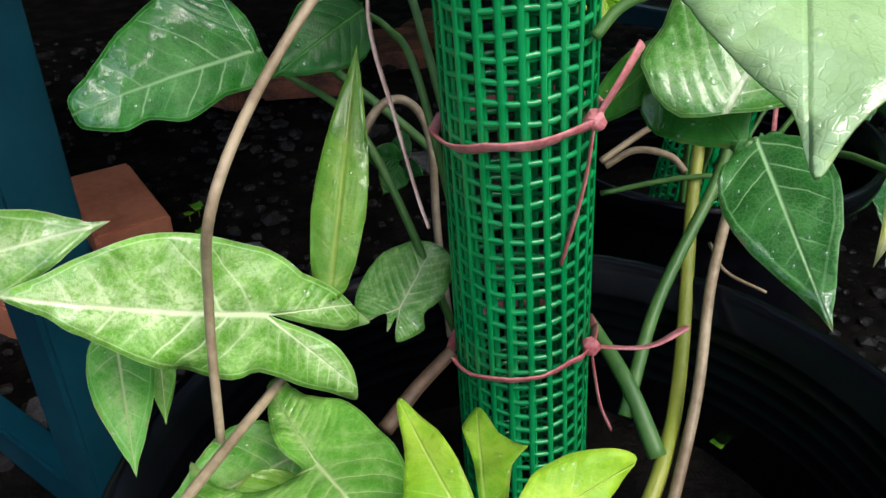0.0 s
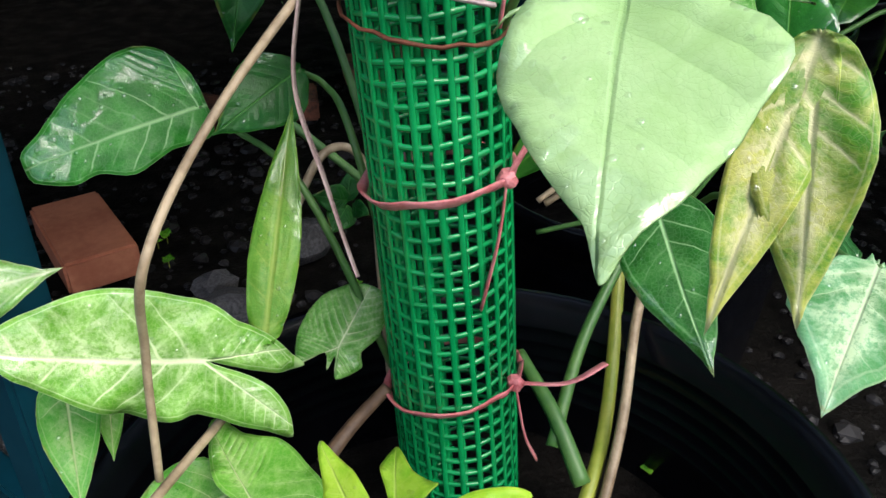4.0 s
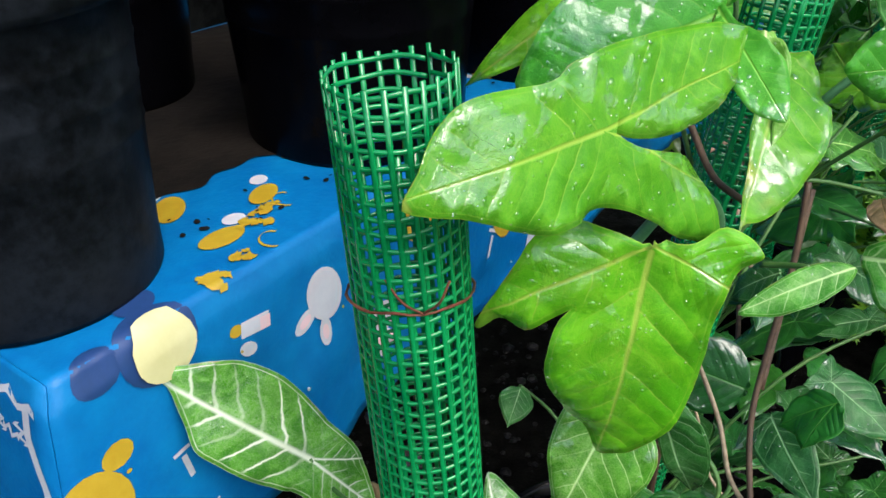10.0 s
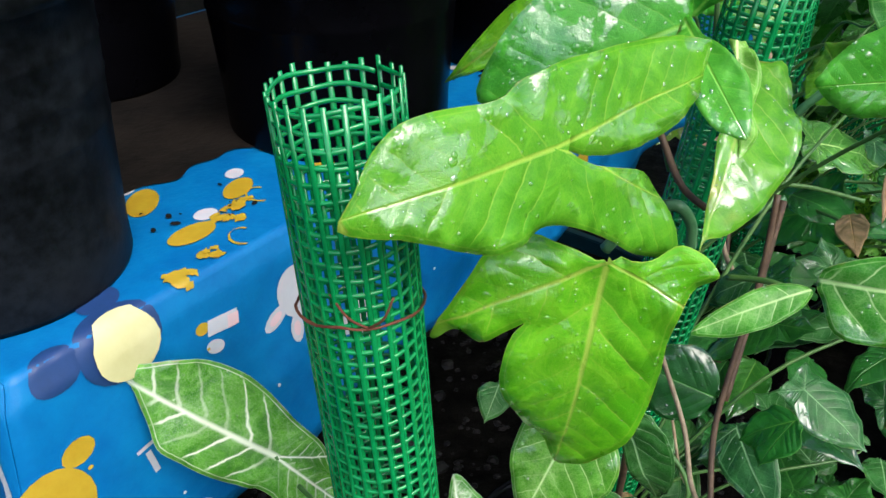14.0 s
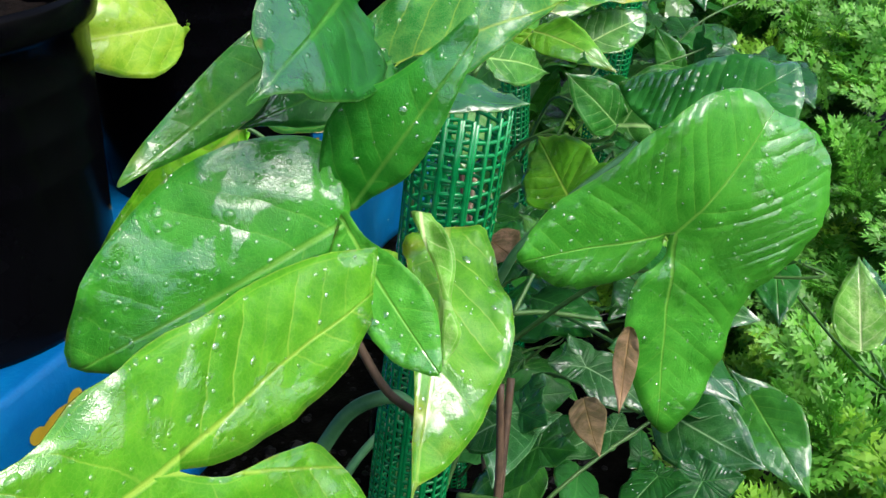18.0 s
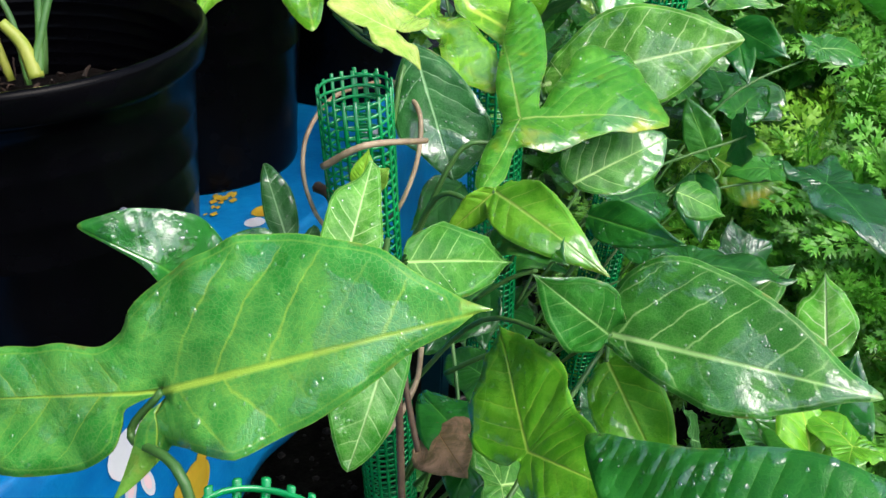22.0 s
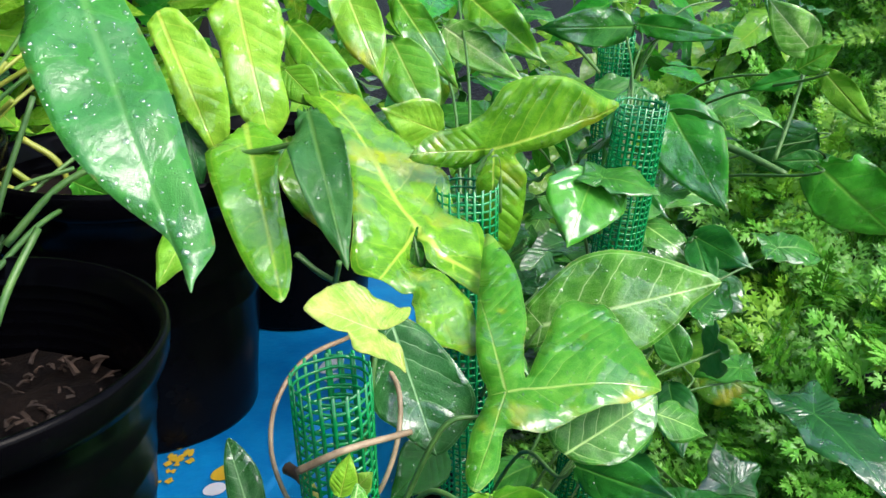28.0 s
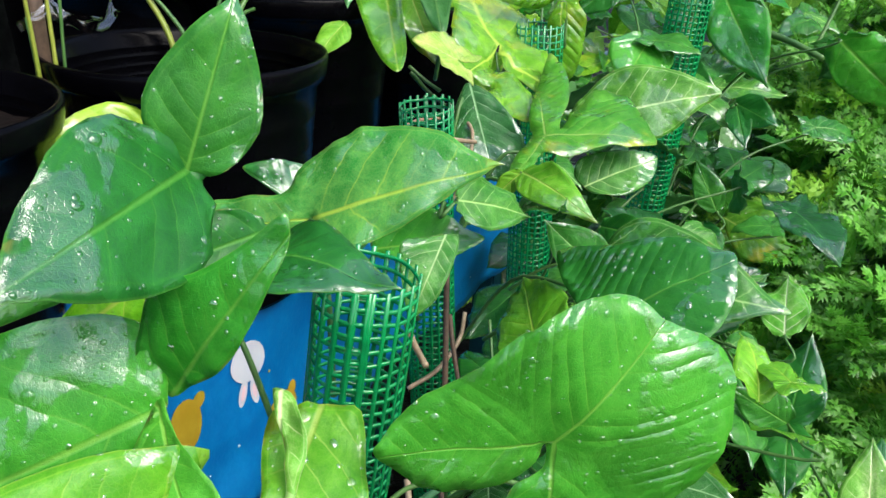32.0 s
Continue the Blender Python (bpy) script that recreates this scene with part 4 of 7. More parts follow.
animal(0.692, 0.09, 0, 0.032, YELLOW, YELLOW, BEAR, (0.8, 1.1))
bars(0.575, 0.175, 60, ((0.03, 0.003), (0.005, 0.012)), WHITE)
animal(0.686, 0.2, 30, 0.024, WHITE, PINK, RABBIT)
animal(0.8, 0.06, 0, 0.03, WHITE, PINK, RABBIT)
animal(0.86, 0.16, 0, 0.028, YELLOW, YELLOW, BEAR)
for k, (s0, d0, z0) in enumerate(((0.215, -0.055, 0.026), (0.302, -0.09, 0.024), (0.225, -0.145, 0.03), (0.5, -0.03, 0.03), (0.74, -0.1, 0.02), (1.02, -0.03, 0.018), (1.14, -0.05, 0.026), (1.4, -0.05, 0.026))):
    printed(oval(1.0, 0.55), s0, d0, 25 * k, z0, (YELLOW, YELLOW, YELLOW, WHITE, YELLOW, CREAM, YELLOW, WHITE)[k])
    printed(oval(0.5, 0.4, 12, 1.2, 0.7), s0, d0, 25 * k, z0, WHITE)
for s0, d0, tn in ((0.185, -0.012, 10), (0.25, -0.055, 15), (0.96, -0.02, 30), (1.12, -0.11, 20), (0.42, -0.06, 10)):
    worn_patch(s0, d0, tn, int(40 + s0 * 50))
for k in range(26):
    printed(oval(0.5, 0.5, 6), 0.03 + 0.067 * k % 1.6, (0.1, 0.2, 0.07, 0.15)[k % 4] + 0.01 * math.sin(k * 3), 0, 0.004, (YELLOW, WHITE)[k % 2])


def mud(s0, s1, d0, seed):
    """Dried mud washed over the back of the cloth, with a ragged front edge; its near-black tone holds the shade there.
    """
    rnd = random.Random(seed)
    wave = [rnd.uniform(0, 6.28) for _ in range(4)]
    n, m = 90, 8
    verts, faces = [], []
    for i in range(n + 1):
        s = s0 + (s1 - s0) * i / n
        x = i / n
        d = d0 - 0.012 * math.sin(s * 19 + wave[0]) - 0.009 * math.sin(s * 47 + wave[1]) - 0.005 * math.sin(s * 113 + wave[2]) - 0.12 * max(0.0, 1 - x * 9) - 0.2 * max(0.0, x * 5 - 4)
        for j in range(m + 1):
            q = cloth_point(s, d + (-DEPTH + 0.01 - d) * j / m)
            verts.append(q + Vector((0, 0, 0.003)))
    for i in range(n):
        for j in range(m):
            a = i * (m + 1) + j
            faces.append((a, a + m + 1, a + m + 2, a + 1))
    piece("shaded_mud_stain", mesh_of("shaded_mud_stain", verts, faces, [SHADED_MUD]), cloth)


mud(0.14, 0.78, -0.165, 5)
spots = random.Random(8)
for k in range(34):
    printed(oval(1.0, 0.6, 7), spots.uniform(0.16, 0.74), spots.uniform(-0.15, -0.05), spots.uniform(0, 180), spots.uniform(0.0015, 0.006), SHADED_MUD, 0.002, name="mud_spot")


def end_print(p0, d0, turn, w, h, material):
    """A stroke of unreadable white script on the cloth's near end."""
    c, n = math.cos(radians(turn)), math.sin(radians(turn))
    verts, faces = [], []
    for i in range(9):
        for j in (-1, 1):
            x, y = (i / 8 - 0.5) * w, j * h / 2 + 0.004 * math.sin(i * 1.6)
            q = end_point(max(0.004, p0 + x * c - y * n), max(0.001, d0 - x * n - y * c))
            verts.append(q - ALONG * 0.0016)
    for i in range(8):
        faces.append((2 * i, 2 * i + 1, 2 * i + 3, 2 * i + 2))
    piece("lettering", mesh_of("lettering", verts, faces, [material]), cloth)


end_print(0.016, 0.12, 84, 0.19, 0.008, WHITE)
end_print(0.04, 0.022, 10, 0.05, 0.007, WHITE)
for k in range(5):
    end_print(0.035 + 0.013 * k, 0.052 + 0.004 * (k % 2), (70, 20, 80, 35, 75)[k], 0.02, 0.006, WHITE)

# ---- pots ----
def pot(x, y, z, radius, height, label, material=POT, fill=0.82, soil=SOIL, rings=True, taper=0.76):
    ob = thing("plant_pot", (x, y, z), label, "plant pot", "black nursery pots")
    rb = radius * taper
    def r_at(h):
        return rb + (radius * 0.95 - rb) * h / height
    prof = [(0.001, 0.004), (rb * 0.97, 0.004), (rb, 0.0), (rb + 0.002, 0.006)]
    for k in range(1, 7):
        prof.append((r_at(height * k / 8), height * k / 8))
        if rings and k in (4, 5, 6):
            prof += [(r_at(height * k / 8) + 0.0012, height * k / 8 + 0.003), (r_at(height * k / 8 + 0.006), height * k / 8 + 0.006)]
    prof += [(r_at(height * 0.9), height * 0.9), (radius * 0.985, height * 0.905), (radius, height * 0.93), (radius * 1.012, height * 0.985), (radius * 1.0, height), (radius * 0.975, height * 0.998), (radius * 0.945, height * 0.97)]
    for h in (0.93, 0.89, 0.85, 0.81, 0.77, 0.73):
        prof += [(r_at(height * h) - 0.004, height * h), (r_at(height * h) - 0.0046, height * h - 0.0012), (r_at(height * h) - 0.004, height * h - 0.0024)]
    prof += [(r_at(height * 0.4) - 0.004, height * 0.4)]
    v, f = lathe(prof, 64)
    piece("body", mesh_of("body", v, f, [material]), ob, Matrix.Translation((x, y, z)))
    rs = r_at(height * fill) - 0.004
    rows = [(rs * k / 10, 0) for k in range(11)]
    v, f = lathe(rows, 40)
    v = [(a, b, height * fill + 0.008 * noise.noise((a * 30 + x, b * 30, 1)) + 0.006 * noise.noise((a * 90, b * 90 + y, 2))) for a, b, c in v]
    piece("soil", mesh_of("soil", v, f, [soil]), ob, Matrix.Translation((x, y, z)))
    return ob


# ---- green net poles ----
def net_pole(number, low, high, radius, label, turns=1.8, prongs=True, start=0.0, inner=0.0):
    low, high = Vector(low), Vector(high)
    axis = (high - low).normalized()
    sx = axis.cross(Vector((0, 1, 0))).normalized()
    sy = axis.cross(sx)
    POLE[number] = (low, high, radius)
    ob = thing("net_pole", low, label, "plant pole", "green net poles")
    pitch, length = 0.0103, (high - low).length
    rows = round(length / pitch)
    step_a = 2 * math.pi / (round(2 * math.pi * radius / pitch) + 0.2)
    cols = int(turns * 2 * math.pi / step_a)
    rnd = random.Random(number)
    def at(a, h, dr=0.0):
        r = radius - 0.0045 * (turns - 1) * (1 - a / (2 * math.pi * turns)) + dr + 0.0012 * math.sin(3 * a + h * 9)
        h += 0.16 * pitch * a / (2 * math.pi)
        return low + axis * h + sx * (r * math.cos(a + start)) + sy * (r * math.sin(a + start))
    verts, faces = [], []
    def strip(points, wide, thin):
        k = len(verts)
        for q, nrm_dir, along in points:
            b = along.cross(nrm_dir).normalized()
            for g in range(6):
                verts.append(q + b * (math.cos(g * math.pi / 3) * wide) + nrm_dir * (math.sin(g * math.pi / 3) * thin))
        m = len(points)
        for i in range(m - 1):
            for j in range(6):
                c, d = k + i * 6 + j, k + i * 6 + (j + 1) % 6
                faces.append((c, d, d + 6, c + 6))
        faces.append(tuple(range(k + 5, k - 1, -1)))
        e = k + (m - 1) * 6
        faces.append(tuple(range(e, e + 6)))
    for i in range(rows):
        h = (i + 0.5) * pitch
        pts = []
        hidden = int(cols * 2 * (turns - 1) / turns) if h > length - inner else 0
        for j in range(hidden, cols * 2 + 1):
            a = (j / 2) * step_a
            nd = (sx * math.cos(a + start) + sy * math.sin(a + start))
            al = (sy * math.cos(a + start) - sx * math.sin(a + start))
            pts.append((at(a, h + 0.0008 * math.sin(j * 0.7 + i)), nd, al))
        strip(pts, 0.0017, 0.0012)
    for j in range(cols + 1):
        a = j * step_a
        nd = (sx * math.cos(a + start) + sy * math.sin(a + start))
        top = (rows - 0.5) * pitch + (0.0055 + rnd.uniform(-0.002, 0.0012) if prongs else 0)
        if j < cols * (turns - 1) / turns:
            top -= inner
        pts = [(at(a + 0.02 * math.sin(h * 12 + j), h, 0.0006), nd, axis) for h in [k * top / 24 for k in range(25)]]
        strip(pts, 0.0019, 0.001)
    piece("netting", mesh_of("netting", verts, faces, [NET], smooth=True), ob)
    return ob


def band(pole, z, number, tilt=0.0, width=0.004, material=RAFFIA, name="tie", face=0.0, knot=True, tails=(), radius=None, sag=0.0):
    """A tie round a pole: a ring of raffia or wire, a knot and loose ends."""
    a, b, r = POLE[number]
    c = pole_at(number, z)
    r = (radius or r) + 0.003
    pts = []
    for k in range(33):
        g = 2 * math.pi * k / 32
        pts.append(c + Vector((r * math.cos(g), r * math.sin(g), tilt * math.cos(g - face) + sag * math.sin(2 * g) + 0.0008 * math.sin(7 * g + z * 90))))
    v, f = rod(pts, width, 8, None, 0.75, 0.22) if material is not WIRE else rod(pts, width, 6)
    v = [q + Vector((0, 0, 0.0016 * noise.noise(q * 260))) + (q - c) * (0.02 * noise.noise(q * 160)) for q in v]
    chunks = [(v, f)]
    ob = piece(name, mesh_of(name, v, f, [material]), pole)
    k = c + Vector((r * math.cos(face), r * math.sin(face), tilt))
    if knot:
        bm = bmesh.new()
        bmesh.ops.create_icosphere(bm, subdivisions=2, radius=width * 1.25, matrix=Matrix.Translation(k))
        for q in bm.verts:
            q.co += (q.co - k) * 0.35 * noise.noise(q.co * 400)
        part("knot", bm, material, ob)
    for tail in tails:
        stem("tail", [k] + [k + Vector(q) for q in tail], width * (0.55 if material is not WIRE else 0.8), material, ob, width * 0.8, 6, 6, 0.3 if material is not WIRE else 1.0)
    return ob

# ---- the poles, the pots on the ground, and the plants on them ----
NEAR = (0.057, 0.372, 0.15), (-0.009, 0.388, 1.135)
poles = {
    1: net_pole(1, *NEAR, 0.0385, "green plastic net rolled into a tall pole, frayed top", turns=1.75, start=-0.5, inner=0.036),
    2: net_pole(2, (0.225, 0.7, 0.15), (0.326, 0.67, 1.138), 0.035, "green plastic net rolled into a leaning pole", turns=1.12, start=1.0),
    3: net_pole(3, (0.5, 1.23, 0.15), (0.428, 1.14, 1.132), 0.0325, "green plastic net pole wound with dry stems", turns=1.12, start=4.0),
    4: net_pole(4, (0.7, 1.46, 0.15), (0.645, 1.44, 1.19), 0.036, "green plastic net pole among leaves", turns=1.12, start=3.0),
    5: net_pole(5, (0.93, 1.66, 0.15), (0.955, 1.58, 1.25), 0.036, "green plastic net pole among dark leaves", turns=1.12, start=3.0),
    6: net_pole(6, (1.22, 2.15, 0.15), (1.2, 2.1, 1.28), 0.036, "green plastic net pole far back", turns=1.12, start=3.0),
}
for i, (a, b, r) in list(POLE.items()):
    if i == 1:
        pot(0.055, 0.279, 0.0, 0.222, 0.288, "wide black plastic nursery pot with scuffed rim on the ground", POT_GROUND, fill=0.59)
    else:
        pot(a.x + 0.02, a.y + 0.03, 0.0, 0.165, 0.285, "large black plastic nursery pot with dark soil on the ground", POT_GROUND, fill=0.6)
    PLANT[i] = thing("arrowhead_vine", (a.x, a.y, 0.17), "climbing arrowhead vine with variegated leaves in a black pot" if i < 2 else "climbing arrowhead vine with glossy green leaves in a black pot", "plant", "arrowhead vines")

band(poles[1], 0.306, 1, 0.01, 0.0044, face=-0.5, tails=(((0.03, -0.005, 0.004), (0.055, 0.01, 0.006)), ((0.006, -0.012, -0.03), (0.014, -0.012, -0.05))))
band(poles[1], 0.443, 1, 0.008, 0.0044, face=-0.55, tails=(((0.01, 0.0, 0.02), (0.02, 0.01, 0.034)), ((-0.004, -0.01, -0.03), (-0.012, -0.012, -0.072))))
band(poles[1], 0.558, 1, 0.014, 0.0046, face=-0.5, tails=(((0.02, -0.006, 0.008), (0.036, -0.01, 0.018)), ((0.002, -0.006, -0.02), (0.0, -0.006, -0.042))))
band(poles[1], 0.553, 1, 0.004, 0.006, CLEAR, "clear_tie", face=-1.9, knot=False, tails=(((0.02, -0.01, -0.006), (0.045, -0.006, -0.012)),))
band(poles[1], 0.53, 1, -0.006, 0.0009, WIRE, "wire", face=-0.6, knot=False)
band(poles[1], 0.992, 1, 0.008, 0.001, WIRE, "wire", face=-1.35, tails=(((0.01, -0.006, 0.012), (0.016, -0.004, 0.026)), ((-0.012, 0.0, 0.008), (-0.022, 0.004, 0.022))))
stem("raffia_strip", [(-0.025, 0.365, 0.55), (-0.032, 0.36, 0.5), (-0.022, 0.362, 0.45), (-0.012, 0.358, 0.41), (-0.006, 0.35, 0.395)], 0.006, CLEAR, poles[1], 0.004, 6, 8, 0.15, "crumpled clear mauve raffia strip")
for z, f in ((0.36, -0.6), (0.44, -1.0)):
    band(poles[2], z, 2, 0.012, 0.004, face=f, tails=(((0.0, -0.02, -0.02), (0.005, -0.02, -0.06)),))


# ---- leaves of the climbing vines ----
leaf(1, "vari", (-0.083, 0.306, 0.374), (-0.178, 0.265, 0.413), (-0.197, -0.393, -0.898), w=0.27, stalk=0, lobes=((-171, 0.41, 0.42), (147, 0.46, 0.42),), outline=((0, 1.00), (-4, 0.92), (-9, 0.84), (-17, 0.75), (-26, 0.65), (-41, 0.50), (-69, 0.32), (-98, 0.26), (-128, 0.24), (-158, 0.34), (-176, 0.45), (177, 0.53), (172, 0.41), (169, 0.25), (-176, 0.02), (163, 0.26), (160, 0.39), (152, 0.53), (143, 0.64), (137, 0.53), (126, 0.42), (95, 0.26), (63, 0.32), (42, 0.39), (25, 0.50), (16, 0.61), (8, 0.75), (4, 0.84), (2, 0.94)))
leaf(1, "vlime", (-0.056, 0.263, 0.319), (-0.004, 0.192, 0.320), (0.795, 0.582, 0.171), w=0.46, stalk=0, lobes=((176, 0.5, 0.4), (-110, 0.55, 0.4),), outline=((-0, 1.00), (7, 0.80), (19, 0.64), (37, 0.52), (53, 0.45), (94, 0.37), (129, 0.45), (156, 0.53), (166, 0.68), (169, 0.81), (176, 0.75), (-173, 0.51), (-157, 0.28), (-124, 0.09), (-106, 0.35), (-121, 0.55), (-138, 0.78), (-120, 0.70), (-108, 0.64), (-90, 0.51), (-67, 0.54), (-52, 0.66), (-39, 0.76), (-18, 0.86)))
leaf(1, "sunlime", (0.016, 0.193, 0.352), (-0.016, 0.250, 0.372), (-0.848, -0.325, -0.419), w=0.27, stalk=0, outline=((-0, 1.00), (-5, 0.81), (-11, 0.66), (-18, 0.46), (-25, 0.26), (-65, 0.05), (122, 0.03), (70, 0.19), (55, 0.34), (39, 0.43), (21, 0.54), (9, 0.69)))
leaf(1, "sunlime", (0.020, 0.195, 0.352), (0.017, 0.263, 0.354), (-0.989, -0.049, -0.143), w=0.26, stalk=0, outline=((-0, 1.00), (-9, 0.76), (-25, 0.68), (-22, 0.48), (-52, 0.13), (-100, 0.01), (9, 0.14), (5, 0.54), (7, 0.80)))
leaf(1, "sunlime", (0.018, 0.192, 0.352), (0.084, 0.202, 0.340), (0.041, 0.650, 0.759), w=0.25, stalk=0, lobes=((30, 0.9, 0.42), (-150, 0.3, 0.45),), outline=((92, 0.04), (63, 0.22), (58, 0.47), (48, 0.70), (39, 0.89), (31, 0.98), (25, 0.81), (21, 0.73), (7, 0.84), (0, 1.00), (-1, 0.70), (0, 0.45), (-34, 0.20), (-137, 0.30), (-162, 0.33), (-154, 0.08)))
leaf(1, "vlime", (-0.078, 0.310, 0.276), (-0.141, 0.263, 0.278), (0.405, -0.564, -0.720), w=0.36, stalk=0)
leaf(1, "lime2", (-0.070, 0.279, 0.286), (-0.110, 0.243, 0.282), (0.542, -0.525, -0.656), w=0.36, stalk=0)
leaf(1, "vari", (-0.025, 0.385, 0.320), (-0.005, 0.412, 0.349), (-0.883, 0.221, 0.413), w=0.62, stalk=0, lobes=((139, 0.64, 0.40), (-163, 0.48, 0.40),), outline=((-174.4, 0.135), (-158.7, 0.455), (-106.4, 0.435), (-77.2, 0.324), (-48.4, 0.588), (-24.8, 0.910), (-7.6, 0.996), (14.7, 0.918), (45.8, 0.757), (92.0, 0.620), (138.7, 0.633), (138.9, 0.210), (179.5, 0.367)))
leaf(1, "lime2", (-0.055, 0.325, 0.371), (-0.046, 0.424, 0.464), (-0.982, -0.079, 0.174), w=0.10, stalk=0)
leaf(1, "vari", (-0.302, 0.364, 0.354), (-0.196, 0.408, 0.365), (-0.238, 0.335, 0.912), w=0.24, stalk=0)
leaf(1, "vlime", (-0.170, 0.332, 0.345), (-0.146, 0.269, 0.302), (0.921, 0.387, -0.051), w=0.20, stalk=0)
leaf(1, "vlime", (-0.156, 0.349, 0.323), (-0.148, 0.316, 0.292), (0.944, 0.319, -0.080), w=0.17, stalk=0)
leaf(1, "vdark", (-0.111, 0.459, 0.450), (-0.200, 0.405, 0.433), (0.403, -0.393, -0.827), w=0.30, lobes=((-83, 0.45, 0.36),), outline=((-102.1, 0.198), (-78.0, 0.413), (-53.1, 0.540), (-26.5, 0.693), (-10.1, 0.868), (-3.9, 0.992), (4.9, 0.977), (12.7, 0.820), (14.5, 0.681), (27.1, 0.545), (37.7, 0.304), (99.8, 0.170)))
leaf(1, "dark", (-0.046, 0.454, 0.475), (-0.092, 0.415, 0.450), (0.617, -0.251, -0.746), w=0.35)
leaf(1, "vveined", (-0.087, 0.309, 0.663), (-0.208, 0.264, 0.642), (0.259, -0.270, -0.927), w=0.38, stalk=0, outline=((-98.3, 0.043), (-74.9, 0.343), (-74.2, 0.175), (-67.0, 0.443), (-52.8, 0.536), (-39.2, 0.645), (-23.4, 0.914), (15.6, 1.083), (24.1, 0.796), (32.6, 0.623), (46.7, 0.412), (63.8, 0.262), (82.1, 0.187), (113.1, 0.046)))
leaf(1, "vdeep", (-0.081, 0.312, 0.670), (-0.028, 0.328, 0.761), (-0.853, -0.095, 0.513), w=0.24, stalk=0, outline=((68, 0.15), (45, 0.31), (31, 0.47), (19, 0.67), (8, 0.80), (2, 0.91), (0, 1.00), (-5, 0.89), (-11, 0.71), (-20, 0.52), (-39, 0.36), (-50, 0.21), (-53, 0.06)))
leaf(1, "veined", (-0.082, 0.317, 0.662), (-0.042, 0.396, 0.657), (-0.353, 0.232, 0.907), w=0.20, stalk=0, outline=((-116.4, 0.047), (-50.9, 0.174), (-21.9, 0.319), (-10.4, 0.649), (0.0, 1.000), (10.2, 0.758), (18.3, 0.485), (43.4, 0.195), (113.5, 0.052)))
leaf(1, "vdark", (-0.082, 0.308, 0.661), (-0.058, 0.238, 0.574), (0.946, 0.323, 0.002), w=0.24, stalk=0, outline=((-179.7, 0.027), (-38.2, 0.055), (-7.8, 0.227), (-3.2, 0.509), (-2.5, 0.755), (2.0, 0.961), (7.7, 0.870), (17.7, 0.710), (29.3, 0.566), (44.3, 0.375), (58.9, 0.234), (61.1, 0.098)))
leaf(1, "green", (-0.081, 0.431, 0.594), (-0.035, 0.407, 0.520), (0.841, 0.356, 0.408), w=0.18, stalk=0, outline=((-116.0, 0.038), (-5.9, 0.257), (-2.2, 0.990), (-1.3, 0.666), (7.4, 0.942), (14.9, 0.673), (33.5, 0.372), (114.4, 0.133)))
leaf(1, "dark", (-0.076, 0.502, 0.551), (-0.090, 0.477, 0.479), (0.963, 0.133, -0.235), w=0.25)
leaf(1, "veined", (-0.102, 0.489, 0.734), (-0.217, 0.459, 0.858), (-0.511, -0.598, -0.617), w=0.30, arch=0.03, lobes=((172, 0.55, 0.42), (-155, 0.4, 0.42),), outline=((0, 1.00), (-7, 0.90), (-20, 0.75), (-34, 0.55), (-49, 0.37), (-84, 0.22), (-135, 0.26), (-161, 0.34), (-180, 0.49), (161, 0.78), (156, 0.63), (146, 0.47), (134, 0.34), (115, 0.21), (70, 0.22), (47, 0.32), (26, 0.52), (19, 0.65), (10, 0.73), (1, 0.88)))
leaf(1, "vveined", (0.101, 0.438, 0.595), (0.061, 0.496, 0.707), (-0.934, 0.043, -0.356), w=0.45, lobes=((171, 0.47, 0.36), (-142, 0.62, 0.36),), outline=((-0, 1.00), (-7, 0.90), (-16, 0.76), (-33, 0.62), (-52, 0.56), (-67, 0.47), (-89, 0.39), (-121, 0.46), (-134, 0.58), (-143, 0.61), (-143, 0.45), (-138, 0.23), (-137, 0.06), (-141, 0.11), (-162, 0.27), (-179, 0.43), (170, 0.54), (165, 0.41), (153, 0.25), (107, 0.17), (76, 0.23), (54, 0.30), (27, 0.44), (7, 0.76)))
leaf(1, "vmid", (0.168, 0.477, 0.809), (0.118, 0.450, 0.691), (0.900, -0.303, -0.313), w=0.36, stalk=0, outline=((-93, 0.15), (-77, 0.28), (-58, 0.35), (-34, 0.50), (-21, 0.61), (-9, 0.76), (-2, 0.93), (0, 1.00), (5, 0.95), (14, 0.87), (29, 0.71), (46, 0.58), (60, 0.47), (72, 0.36), (88, 0.18), (140, 0.08)))
leaf(1, "vdark2", (0.211, 0.485, 0.796), (0.253, 0.486, 0.694), (0.889, -0.284, 0.360), w=0.34, stalk=0, outline=((-50, 0.10), (-16, 0.43), (-9, 0.65), (-4, 0.82), (-0, 1.00), (6, 0.91), (17, 0.73), (34, 0.51), (59, 0.33), (107, 0.18), (147, 0.14), (-162, 0.11)))
